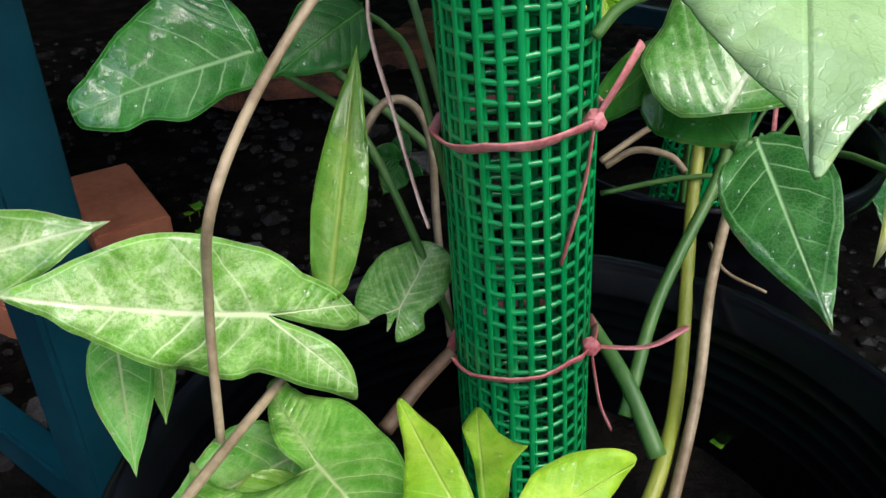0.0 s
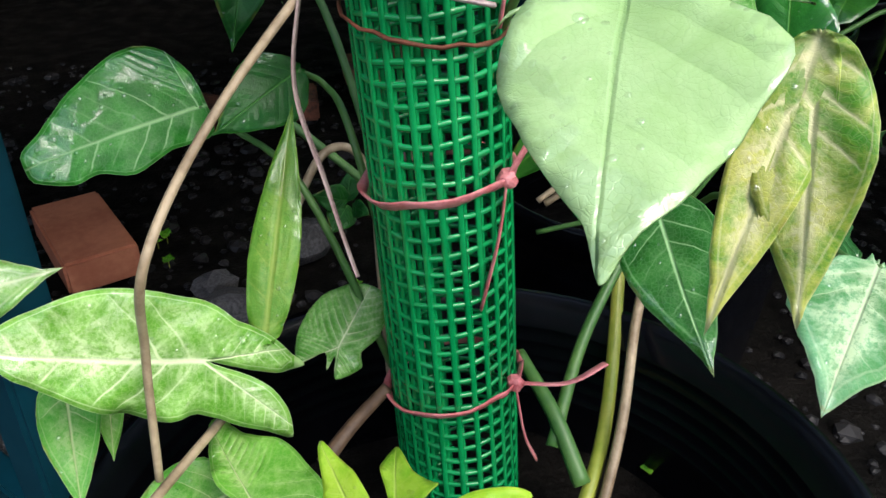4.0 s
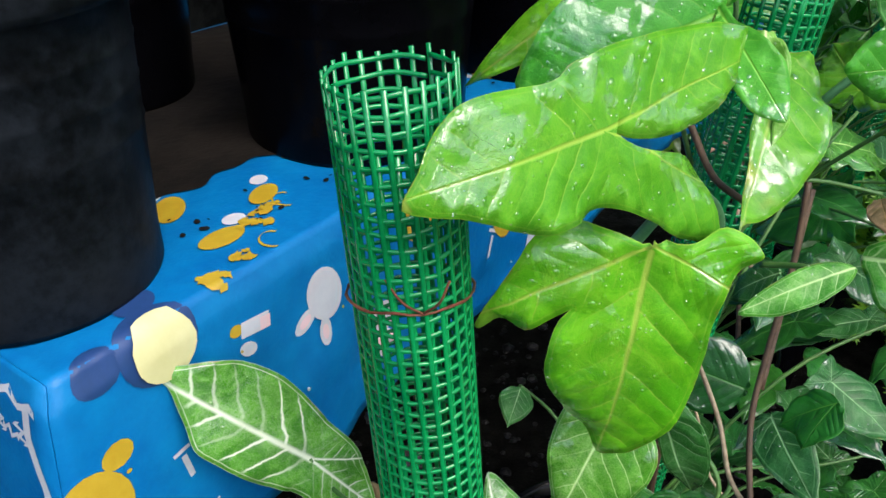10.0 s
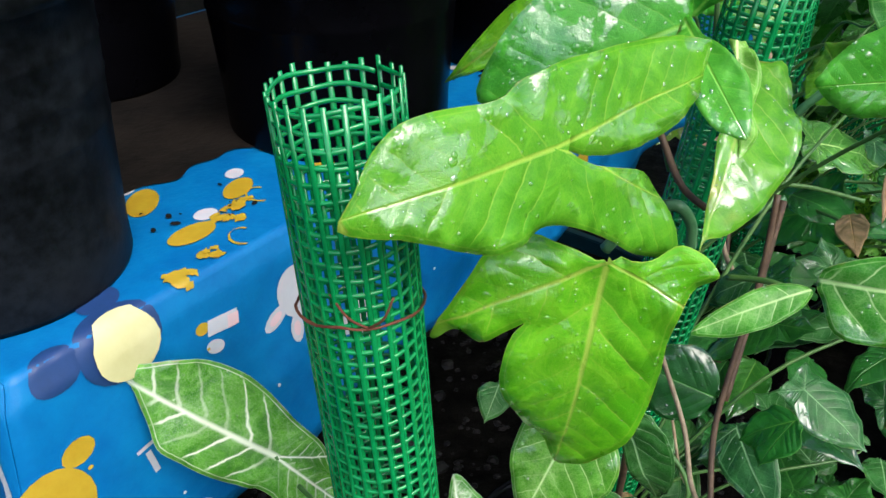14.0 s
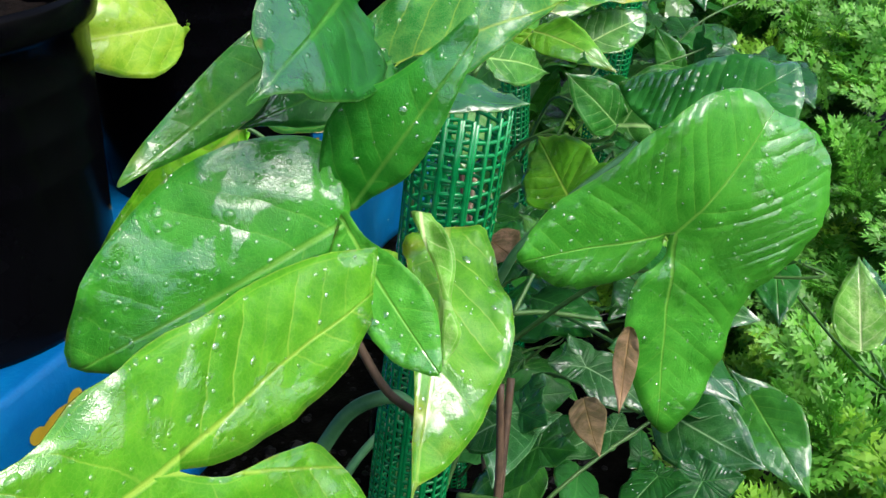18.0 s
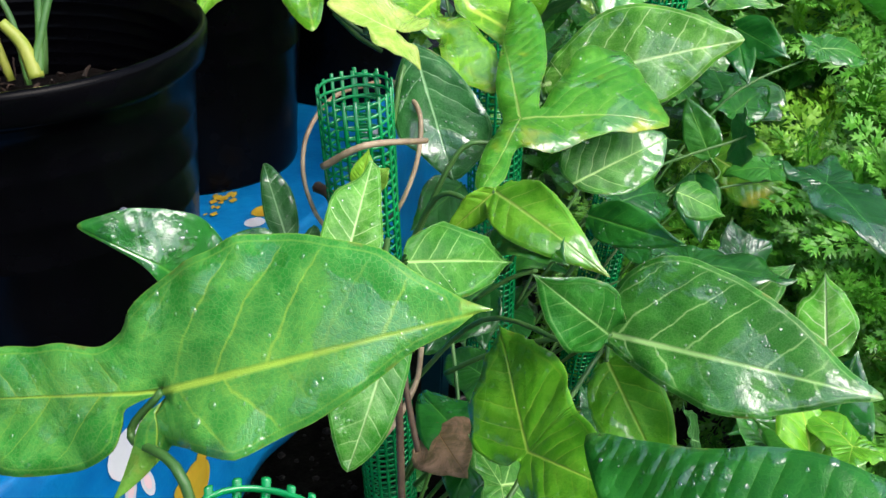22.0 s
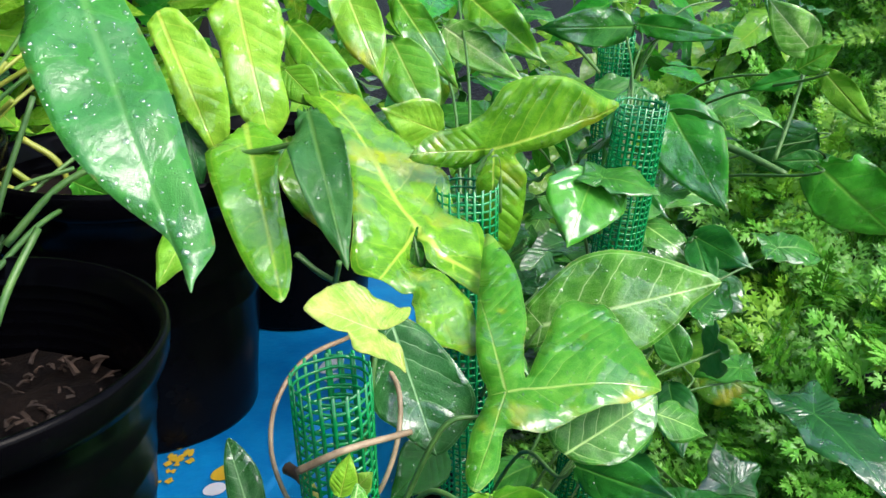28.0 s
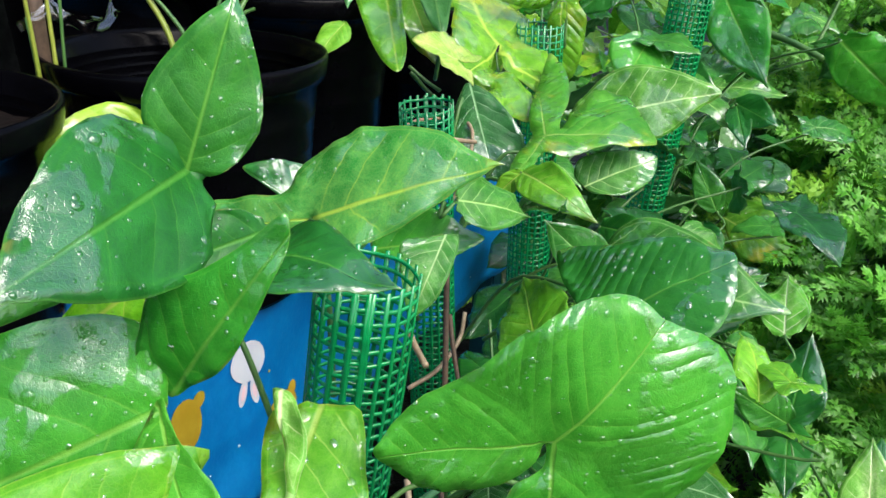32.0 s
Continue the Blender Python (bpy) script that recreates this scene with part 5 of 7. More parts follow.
leaf(1, "limec", (0.159, 0.408, 1.011), (0.140, 0.409, 0.820), (0.990, -0.097, -0.102), w=0.36, stalk=0, drops=20, lobes=((-58, 0.85, 0.2), (70, 0.5, 0.2),), outline=((-132, 0.02), (-103, 0.16), (-95, 0.31), (-82, 0.43), (-64, 0.56), (-59, 0.63), (-54, 0.70), (-52, 0.69), (-53, 0.60), (-45, 0.54), (-42, 0.43), (-41, 0.36), (-39, 0.43), (-34, 0.52), (-25, 0.65), (-12, 0.78), (-4, 0.88), (0, 1.00), (4, 0.98), (8, 0.94), (15, 0.84), (24, 0.67), (34, 0.50), (45, 0.37), (65, 0.30), (83, 0.31), (92, 0.37), (102, 0.33), (112, 0.25), (105, 0.14), (144, 0.03)))
leaf(1, "lime3", (0.118, 0.399, 1.095), (0.002, 0.317, 1.092), (0.222, -0.280, -0.934), w=0.38, stalk=0, drops=35, lobes=((-174, 0.9, 0.42), (146, 0.75, 0.42),), outline=((2, 1.03), (-7, 0.92), (-15, 0.84), (-21, 0.76), (-27, 0.62), (-41, 0.40), (-75, 0.32), (-109, 0.35), (-144, 0.56), (-160, 0.88), (-171, 1.12), (-176, 0.98), (178, 0.79), (169, 0.59), (161, 0.37), (153, 0.17), (152, 0.06), (144, 0.21), (154, 0.58), (145, 0.73), (132, 0.91), (124, 0.76), (117, 0.57), (101, 0.39), (71, 0.33), (50, 0.42), (35, 0.55), (20, 0.67), (9, 0.83)))
leaf(2, "green2", (0.214, 0.515, 1.133), (0.076, 0.496, 1.079), (0.384, -0.380, -0.841), w=0.36, stalk=0, drops=15, outline=((-171.1, 0.028), (-118.8, 0.163), (-103.5, 0.287), (-83.6, 0.359), (-62.2, 0.468), (-44.5, 0.592), (-28.5, 0.714), (-16.3, 0.859), (-1.5, 1.003), (10.3, 0.755), (25.8, 0.437), (39.0, 0.264), (55.2, 0.110)))
leaf(2, "limec", (0.177, 0.772, 1.093), (0.043, 0.810, 0.973), (0.584, -0.312, -0.750), w=0.13)
leaf(2, "limeb", (0.288, 0.578, 1.076), (0.233, 0.454, 0.988), (0.938, -0.232, -0.255), w=0.24, stalk=0, drops=25, outline=((-168.2, 0.079), (-90.5, 0.162), (-41.2, 0.217), (-15.2, 0.332), (-8.4, 0.526), (-2.4, 0.810), (-0.2, 1.009), (0.4, 0.940), (6.2, 0.877), (14.6, 0.752), (26.6, 0.584), (39.2, 0.457), (51.3, 0.338), (68.1, 0.239), (120.8, 0.172)))
leaf(2, "green2", (0.418, 0.524, 1.094), (0.472, 0.529, 1.167), (-0.800, 0.157, 0.579), w=0.74, stalk=0, drops=25, lobes=((133, 1.0, 0.42), (-144, 1.2, 0.42),), arch=0.1, outline=((0, 1.00), (13, 1.02), (25, 0.97), (39, 0.88), (51, 0.80), (67, 0.73), (92, 0.73), (110, 0.88), (125, 1.03), (131, 1.10), (142, 0.96), (152, 0.83), (158, 0.67), (170, 0.44), (179, 0.22), (157, 0.06), (-159, 0.21), (-180, 0.38), (-173, 0.61), (-166, 0.82), (-155, 1.14), (-148, 1.42), (-142, 1.60), (-134, 1.43), (-122, 1.18), (-114, 1.00), (-98, 0.81), (-80, 0.82), (-66, 0.94), (-50, 1.03), (-33, 1.14), (-24, 1.16), (-14, 1.09), (-6, 1.02)))
leaf(2, "green", (0.239, 0.645, 1.152), (0.338, 0.573, 1.159), (0.570, 0.798, 0.194), w=0.30, stalk=0, arch=0.10, drops=0)
leaf(2, "greeny", (0.288, 0.772, 1.129), (0.431, 0.731, 1.186), (-0.122, 0.625, 0.771), w=0.31, lobes=((170, 0.55, 0.3), (-115, 0.33, 0.3),), outline=((-0, 1.00), (3, 0.92), (9, 0.84), (17, 0.78), (25, 0.68), (34, 0.60), (45, 0.51), (52, 0.44), (64, 0.37), (82, 0.29), (102, 0.24), (133, 0.23), (145, 0.37), (151, 0.46), (155, 0.59), (163, 0.68), (175, 0.70), (-170, 0.62), (-161, 0.49), (-153, 0.37), (-147, 0.25), (-155, 0.18), (-168, 0.12), (-164, 0.02), (-103, 0.02), (-137, 0.11), (-131, 0.25), (-128, 0.34), (-121, 0.27), (-100, 0.16), (-71, 0.18), (-44, 0.32), (-27, 0.42), (-21, 0.49), (-13, 0.60), (-8, 0.68), (-4, 0.77), (-2, 0.87), (-0, 0.95)))
leaf(3, "vdeep", (0.599, 0.935, 0.995), (0.751, 0.816, 1.007), (0.322, 0.496, 0.806), w=0.30, outline=((111, 0.11), (92, 0.23), (72, 0.35), (57, 0.43), (38, 0.53), (23, 0.65), (12, 0.77), (4, 0.89), (0, 1.00), (-3, 0.89), (-9, 0.75), (-17, 0.62), (-25, 0.48), (-32, 0.30), (-44, 0.16), (-82, 0.06), (-147, 0.05)))
leaf(2, "green", (0.481, 0.633, 1.106), (0.561, 0.619, 1.156), (-0.028, 0.946, 0.322), w=0.36, drops=20, stalk=0, outline=((4, 1.02), (15, 0.92), (32, 0.79), (55, 0.66), (81, 0.72), (97, 0.86), (106, 0.57), (116, 0.27), (180, 0.08), (-89, 0.20), (-60, 0.33), (-49, 0.55), (-45, 0.75), (-28, 0.85), (-11, 0.95)))
leaf(2, "lime3", (0.618, 0.966, 0.939), (0.639, 0.853, 0.878), (0.883, -0.084, 0.462), w=0.25)
leaf(4, "vmid", (0.681, 1.283, 1.075), (0.853, 1.220, 1.134), (-0.106, 0.512, 0.852), w=0.27, lobes=((117, 0.22, 0.42), (-117, 0.22, 0.42),), outline=((168, 0.14), (110, 0.14), (66, 0.25), (48, 0.42), (34, 0.56), (20, 0.70), (8, 0.86), (-0, 1.00), (-6, 0.83), (-17, 0.68), (-28, 0.55), (-29, 0.43), (-21, 0.30), (-46, 0.13), (-134, 0.15)))
leaf(3, "yellowing", (0.580, 1.137, 1.093), (0.717, 1.108, 1.093), (0.201, 0.949, 0.242), w=0.40, lobes=((92, 0.9, 0.2), (-112, 0.6, 0.2),), outline=((32, 0.16), (52, 0.51), (56, 0.78), (51, 0.97), (43, 1.10), (28, 1.03), (14, 0.99), (-0, 1.00), (-11, 0.74), (-20, 0.60), (-53, 0.39), (-83, 0.34), (-100, 0.31), (-103, 0.62), (-111, 0.79), (-118, 0.68), (-132, 0.36), (174, 0.11), (122, 0.24), (107, 0.46), (94, 0.90), (87, 1.65), (83, 1.54), (77, 1.17), (70, 0.73), (65, 0.42)))
leaf(4, "vdeep", (0.634, 1.118, 1.033), (0.737, 1.143, 1.061), (-0.340, 0.642, 0.688), w=0.35, stalk=0, outline=((97, 0.23), (69, 0.36), (25, 0.62), (8, 0.90), (0, 1.00), (-18, 0.78), (-39, 0.47), (-58, 0.19), (126, 0.05)))
leaf(3, "limeb", (0.521, 1.016, 1.086), (0.579, 0.915, 1.064), (0.675, 0.240, 0.698), w=0.21, arch=0.12)
leaf(3, "green", (0.538, 1.035, 1.059), (0.548, 0.920, 1.074), (0.773, 0.148, 0.617), w=0.30, stalk=0)
leaf(4, "yellowing", (1.177, 1.704, 0.750), (1.272, 1.590, 0.707), (0.516, 0.110, 0.849), w=0.42, outline=((155, 0.06), (98, 0.25), (71, 0.42), (44, 0.61), (19, 0.77), (0, 1.00), (-16, 0.83), (-33, 0.64), (-44, 0.37), (-79, 0.09)))
leaf(4, "green", (1.027, 1.523, 0.812), (1.002, 1.428, 0.739), (0.867, -0.428, 0.257), w=0.30)
leaf(4, "green", (1.059, 1.539, 0.833), (1.026, 1.601, 0.922), (-0.814, 0.291, -0.502), w=0.26)
leaf(3, "yellow", (0.451, 1.084, 1.195), (0.402, 1.092, 1.217), (-0.298, -0.898, -0.322), w=0.40, stalk=0, lobes=((160, 0.5, 0.2), (-150, 0.55, 0.2),), outline=((-0, 1.00), (-19, 0.90), (-40, 0.85), (-59, 0.81), (-73, 0.73), (-91, 0.62), (-114, 0.75), (-124, 0.92), (-132, 0.74), (-136, 0.42), (-140, 0.16), (171, 0.02), (-165, 0.18), (171, 0.36), (153, 0.51), (139, 0.69), (129, 0.52), (108, 0.40), (77, 0.47), (59, 0.49), (32, 0.46), (22, 0.66), (11, 0.83)))
leaf(3, "vdark2", (0.499, 1.224, 1.132), (0.524, 1.154, 1.028), (0.950, -0.101, 0.296), w=0.42, outline=((-145.6, 0.080), (-46.9, 0.313), (-28.5, 0.649), (-15.1, 0.764), (-0.5, 1.008), (15.9, 0.934), (27.9, 0.828), (34.9, 0.617), (54.3, 0.270), (104.6, 0.069)))
leaf(4, "limeg", (0.564, 1.380, 1.154), (0.489, 1.679, 1.275), (-0.943, -0.297, 0.152), w=0.50, lobes=((130, 0.5, 0.3), (-150, 0.9, 0.3),), outline=((0, 1.00), (-5, 0.84), (-14, 0.66), (-31, 0.53), (-43, 0.41), (-56, 0.27), (-77, 0.26), (-106, 0.26), (-130, 0.28), (-158, 0.31), (-164, 0.26), (-173, 0.19), (177, 0.13), (-174, 0.05), (0, 0.00), (151, 0.07), (163, 0.13), (174, 0.21), (-175, 0.27), (-175, 0.31), (179, 0.42), (171, 0.55), (166, 0.51), (159, 0.47), (154, 0.41), (152, 0.33), (154, 0.26), (144, 0.28), (133, 0.29), (120, 0.29), (104, 0.27), (68, 0.23), (22, 0.34), (10, 0.54), (6, 0.78)))
leaf(4, "limeg", (0.674, 1.433, 1.232), (0.830, 1.427, 1.279), (-0.292, 0.013, 0.956), w=0.30, lobes=((-105, 0.75, 0.2), (165, 0.6, 0.25),), outline=((104, 0.25), (67, 0.44), (46, 0.59), (25, 0.74), (7, 0.88), (0, 1.00), (-4, 0.69), (-14, 0.40), (-30, 0.16), (-56, 0.32), (-82, 0.59), (-94, 0.80), (-105, 0.76), (-114, 0.47), (-132, 0.26), (-152, 0.06), (-165, 0.25), (177, 0.45), (167, 0.61), (149, 0.45)))
leaf(5, "green2", (1.087, 1.726, 1.218), (1.149, 1.598, 1.056), (0.737, -0.364, 0.570), w=0.27)
leaf(5, "green2", (0.891, 1.581, 1.149), (0.814, 1.498, 1.069), (0.818, -0.527, -0.231), w=0.42)
leaf(6, "lime", (1.228, 1.542, 1.291), (1.327, 1.526, 1.207), (0.560, -0.390, 0.731), w=0.16)
leaf(6, "green2", (1.181, 1.469, 1.173), (1.404, 1.521, 1.034), (0.556, -0.277, 0.784), w=0.20)
leaf(6, "green2", (1.356, 1.716, 1.295), (1.286, 1.785, 1.389), (-0.566, 0.404, -0.719), w=0.20)
leaf(4, "lime", (0.674, 1.635, 1.205), (0.588, 1.636, 1.242), (-0.397, -0.091, -0.913), w=0.40, stalk=0)
leaf(4, "vlime", (0.760, 1.893, 1.319), (0.866, 1.787, 1.243), (0.526, -0.081, 0.847), w=0.20)
leaf(4, "lime3", (0.828, 1.979, 1.364), (0.939, 1.867, 1.258), (0.593, -0.155, 0.790), w=0.22)
leaf(5, "green", (1.139, 1.939, 1.313), (0.976, 2.022, 1.302), (0.011, -0.114, -0.993), w=0.20)
leaf(5, "green2", (1.148, 1.935, 1.319), (1.267, 1.791, 1.308), (0.127, 0.027, 0.992), w=0.12)
leaf(5, "green", (1.101, 1.831, 1.219), (1.017, 1.789, 1.090), (0.775, -0.539, -0.330), w=0.20)
leaf(5, "green", (1.017, 1.727, 1.082), (1.058, 1.626, 1.049), (0.549, -0.054, 0.834), w=0.24)
leaf(6, "green", (1.088, 1.596, 1.029), (1.124, 1.492, 1.011), (0.485, 0.009, 0.875), w=0.30)
leaf(6, "green", (1.088, 1.596, 1.029), (1.076, 1.507, 0.962), (0.806, -0.424, 0.412), w=0.22)
leaf(1, "pale", (0.095, 0.228, 0.583), (0.073, 0.134, 0.534), (0.924, -0.318, 0.214), w=0.47, stalk=0, outline=((-166.9, 0.024), (-54.8, 0.137), (-54.4, 0.427), (-54.3, 0.286), (-36.2, 0.515), (-19.4, 0.646), (-9.5, 0.759), (-1.8, 0.889), (0.5, 1.007), (3.3, 0.947), (9.4, 0.866), (18.8, 0.757), (28.8, 0.672), (43.2, 0.576), (55.1, 0.172), (57.8, 0.522), (57.9, 0.361)))
leaf(1, "vari", (0.156, 0.376, 0.493), (0.194, 0.418, 0.546), (-0.856, 0.447, 0.259), w=0.50, stalk=0, outline=((-148.3, 0.531), (-93.7, 0.556), (-39.2, 0.607), (-15.0, 0.790), (0.2, 1.008), (14.8, 0.856), (40.6, 0.704), (75.6, 0.632), (114.6, 0.656), (135.8, 0.833), (163.7, 0.804)))
leaf(2, "streak", (0.146, 0.209, 0.568), (0.146, 0.179, 0.488), (0.906, -0.397, 0.144), w=0.20, stalk=0)
leaf(2, "streak", (0.146, 0.209, 0.568), (0.121, 0.185, 0.481), (0.863, -0.493, -0.112), w=0.13, stalk=0)
leaf(2, "vpale", (0.239, 0.294, 0.436), (0.192, 0.226, 0.410), (0.826, -0.564, -0.016), w=0.36)
leaf(2, "vdark2", (0.145, 0.341, 0.448), (0.158, 0.259, 0.403), (0.867, -0.129, 0.481), w=0.26)
leaf(2, "green", (0.120, 0.409, 0.461), (0.148, 0.355, 0.434), (0.731, 0.038, 0.682), w=0.45)
leaf(2, "green", (0.121, 0.412, 0.470), (0.069, 0.404, 0.420), (0.675, -0.388, -0.628), w=0.18)
leaf(2, "vdark2", (0.120, 0.769, 0.575), (0.100, 0.720, 0.551), (0.935, -0.281, -0.215), w=0.40)
leaf(2, "vmid", (0.289, 0.387, 1.012), (0.409, 0.340, 1.024), (0.064, 0.401, 0.914), w=0.36, stalk=0, outline=((-127, 0.03), (74, 0.08), (30, 0.33), (13, 0.68), (4, 0.91), (0, 1.00), (-9, 0.86), (-14, 0.70), (-41, 0.40), (-70, 0.26), (-81, 0.10)))
leaf(2, "vmid", (0.284, 0.385, 1.007), (0.211, 0.375, 0.979), (0.311, -0.789, -0.530), w=0.36, stalk=0, outline=((0, 0.00), (-31, 0.25), (-14, 0.51), (-5, 0.82), (1, 1.01), (12, 0.74), (23, 0.46), (40, 0.18)))
leaf(3, "vdark2", (0.623, 0.791, 0.688), (0.685, 0.665, 0.689), (0.624, 0.309, 0.717), w=0.36)
leaf(3, "green", (0.741, 0.787, 0.689), (0.739, 0.652, 0.645), (0.841, -0.180, 0.510), w=0.30)
leaf(3, "dark", (0.438, 0.827, 0.716), (0.515, 0.807, 0.725), (0.074, 0.640, 0.765), w=0.40)
leaf(6, "green", (0.925, 0.805, 0.714), (0.971, 0.896, 0.787), (-0.768, 0.588, -0.254), w=0.30)
leaf(6, "green", (0.913, 0.992, 0.740), (0.946, 1.032, 0.855), (-0.776, 0.630, 0.005), w=0.30)
leaf(6, "green", (0.913, 0.992, 0.740), (0.873, 0.907, 0.682), (0.823, -0.533, 0.198), w=0.30)
leaf(6, "green", (0.913, 0.992, 0.740), (0.827, 1.017, 0.790), (-0.522, -0.136, -0.842), w=0.30)
leaf(3, "vmid", (0.395, 0.951, 1.078), (0.423, 1.013, 1.120), (-0.939, 0.277, 0.205), w=0.36, stalk=0, fold=0.3, drops=12, outline=((103, 0.24), (49, 0.36), (24, 0.60), (5, 0.80), (1, 1.00), (-6, 0.89), (-19, 0.56), (-67, 0.30), (-106, 0.04)))
leaf(3, "vdark2", (0.366, 1.184, 0.931), (0.394, 1.206, 0.963), (-0.814, 0.364, 0.452), w=0.36, stalk=0, outline=((-151, 0.11), (17, 0.34), (1, 0.93), (-21, 0.82), (-63, 0.62), (-94, 0.39)))
leaf(3, "vdark2", (0.366, 1.188, 0.939), (0.347, 1.258, 1.009), (-0.981, -0.100, -0.166), w=0.22, stalk=0, outline=((0, 0.00), (24, 0.36), (9, 0.71), (0, 1.00), (-7, 0.87), (-18, 0.62), (-32, 0.29)))
leaf(3, "vdark2", (0.362, 1.153, 0.962), (0.301, 1.114, 0.967), (0.322, -0.589, -0.741), w=0.50, stalk=0, outline=((-19, 1.03), (-38, 0.75), (-64, 0.46), (-107, 0.07), (70, 0.19), (41, 0.62), (27, 1.02), (4, 0.96)))
leaf(3, "green", (0.322, 0.991, 1.013), (0.222, 0.980, 1.102), (-0.495, -0.599, -0.630), w=0.27, drops=28, outline=((-0, 1.00), (-4, 0.98), (-13, 0.87), (-24, 0.72), (-34, 0.58), (-41, 0.37), (-37, 0.15), (44, 0.02), (25, 0.17), (18, 0.35), (12, 0.50), (3, 0.67), (1, 0.85)))
leaf(3, "green2", (0.350, 0.978, 1.010), (0.468, 0.946, 1.035), (0.026, 0.670, 0.742), w=0.34, stalk=0, drops=15, outline=((66, 0.19), (46, 0.41), (36, 0.56), (21, 0.71), (8, 0.85), (-0, 1.00), (-8, 0.81), (-20, 0.58), (-30, 0.27), (-61, 0.05)))
leaf(3, "vgreen", (0.432, 0.925, 1.087), (0.522, 0.964, 1.052), (0.016, 0.650, 0.760), w=0.26)
leaf(4, "green", (0.703, 1.220, 0.935), (0.773, 1.116, 0.948), (0.409, 0.375, 0.832), w=0.20)
leaf(4, "vmid", (0.878, 1.156, 0.825), (0.942, 1.152, 0.885), (-0.387, 0.791, 0.473), w=0.30)
leaf(4, "limev", (0.890, 1.012, 0.866), (0.935, 1.097, 0.909), (-0.775, 0.563, -0.285), w=0.30)
leaf(2, "green", (0.228, 0.567, 1.237), (0.255, 0.589, 1.323), (-0.950, -0.043, 0.309), w=0.30, stalk=0)
leaf(2, "green", (0.228, 0.567, 1.237), (0.168, 0.444, 1.224), (0.557, -0.182, -0.810), w=0.30, stalk=0)
leaf(2, "dead", (0.360, 0.508, 0.990), (0.355, 0.471, 0.976), (0.853, -0.285, 0.437), w=0.30, stalk=0)
leaf(2, "dead", (0.382, 0.502, 1.045), (0.369, 0.479, 0.999), (0.807, -0.584, 0.084), w=0.14, stalk=0)
leaf(3, "dead", (0.493, 1.063, 0.792), (0.508, 0.988, 0.795), (0.880, 0.201, 0.431), w=0.50, stalk=0)
leaf(1, "dead", (-0.072, 0.518, 0.669), (-0.055, 0.474, 0.606), (0.973, 0.201, 0.117), w=0.50, stalk=0)
leaf(2, "dead", (0.275, 0.640, 0.518), (0.252, 0.598, 0.479), (0.914, -0.386, -0.128), w=0.45, stalk=0)
leaf(2, "lime2", (0.281, 0.614, 0.504), (0.318, 0.573, 0.500), (0.273, 0.172, 0.946), w=0.18, stalk=0)
leaf(2, "green", (0.294, 0.561, 0.440), (0.296, 0.593, 0.508), (-0.928, 0.346, -0.135), w=0.45, stalk=0)
leaf(2, "yellow", (0.253, 0.493, 0.457), (0.260, 0.429, 0.458), (0.625, 0.078, 0.777), w=0.45)
leaf(1, "dark", (-0.036, 0.562, 0.330), (-0.061, 0.544, 0.344), (-0.219, -0.382, -0.898), w=0.35, stalk=0)
leaf(1, "dark", (-0.036, 0.562, 0.330), (-0.031, 0.572, 0.355), (-0.987, 0.024, 0.161), w=0.30, stalk=0)
leaf(1, "dark", (-0.036, 0.560, 0.326), (-0.047, 0.533, 0.315), (0.853, -0.172, -0.494), w=0.40, stalk=0)
leaf(1, "dark", (-0.031, 0.560, 0.326), (-0.016, 0.540, 0.328), (0.369, 0.373, 0.851), w=0.30, stalk=0)
leaf(2, "vgreen", (0.178, 0.529, 0.632), (0.241, 0.515, 0.650), (-0.149, 0.448, 0.882), w=0.40)
leaf(2, "dark", (0.229, 0.489, 0.550), (0.263, 0.539, 0.573), (-0.849, 0.487, 0.203), w=0.50)
leaf(2, "dark", (0.228, 0.459, 0.543), (0.237, 0.401, 0.544), (0.752, 0.136, 0.644), w=0.45)
leaf(2, "green", (0.262, 0.613, 1.185), (0.168, 0.566, 1.169), (0.324, -0.342, -0.882), w=0.20, stalk=0)
leaf(2, "lime4", (0.200, 0.604, 1.197), (0.110, 0.528, 1.161), (0.540, -0.271, -0.797), w=0.22, stalk=0, outline=((-161.6, 0.223), (-97.3, 0.166), (-34.9, 0.292), (-13.1, 0.567), (-3.9, 0.872), (-0.2, 1.005), (1.3, 0.916), (7.1, 0.659), (16.1, 0.425), (35.2, 0.096)))
leaf(2, "sunlime", (0.136, 1.020, 1.117), (0.006, 0.955, 1.115), (0.133, -0.230, -0.964), w=0.32, stalk=0)
leaf(3, "vgreen", (0.597, 0.935, 0.995), (0.524, 0.933, 1.064), (-0.666, -0.223, -0.712), w=0.30, stalk=0)
leaf(3, "lime3", (0.515, 0.874, 0.944), (0.558, 0.789, 0.976), (0.589, 0.524, 0.615), w=0.36, stalk=0, lobes=((138, 1.33, 0.36),))
leaf(3, "green", (0.557, 1.242, 0.974), (0.493, 1.203, 0.946), (0.600, -0.547, -0.584), w=0.35, stalk=0)
leaf(2, "dead", (0.233, 0.423, 0.457), (0.240, 0.381, 0.441), (0.863, -0.048, 0.502), w=0.25, stalk=0)
leaf(1, "yellow", (0.083, 0.414, 0.491), (0.070, 0.403, 0.490), (0.477, -0.506, -0.719), w=0.60, stalk=0)
leaf(1, "lime", (0.083, 0.414, 0.491), (0.098, 0.409, 0.504), (-0.437, 0.513, 0.739), w=0.40, stalk=0)
leaf(6, "vlime", (1.257, 1.605, 1.311), (1.200, 1.661, 1.388), (-0.571, 0.409, -0.712), w=0.30, stalk=0)
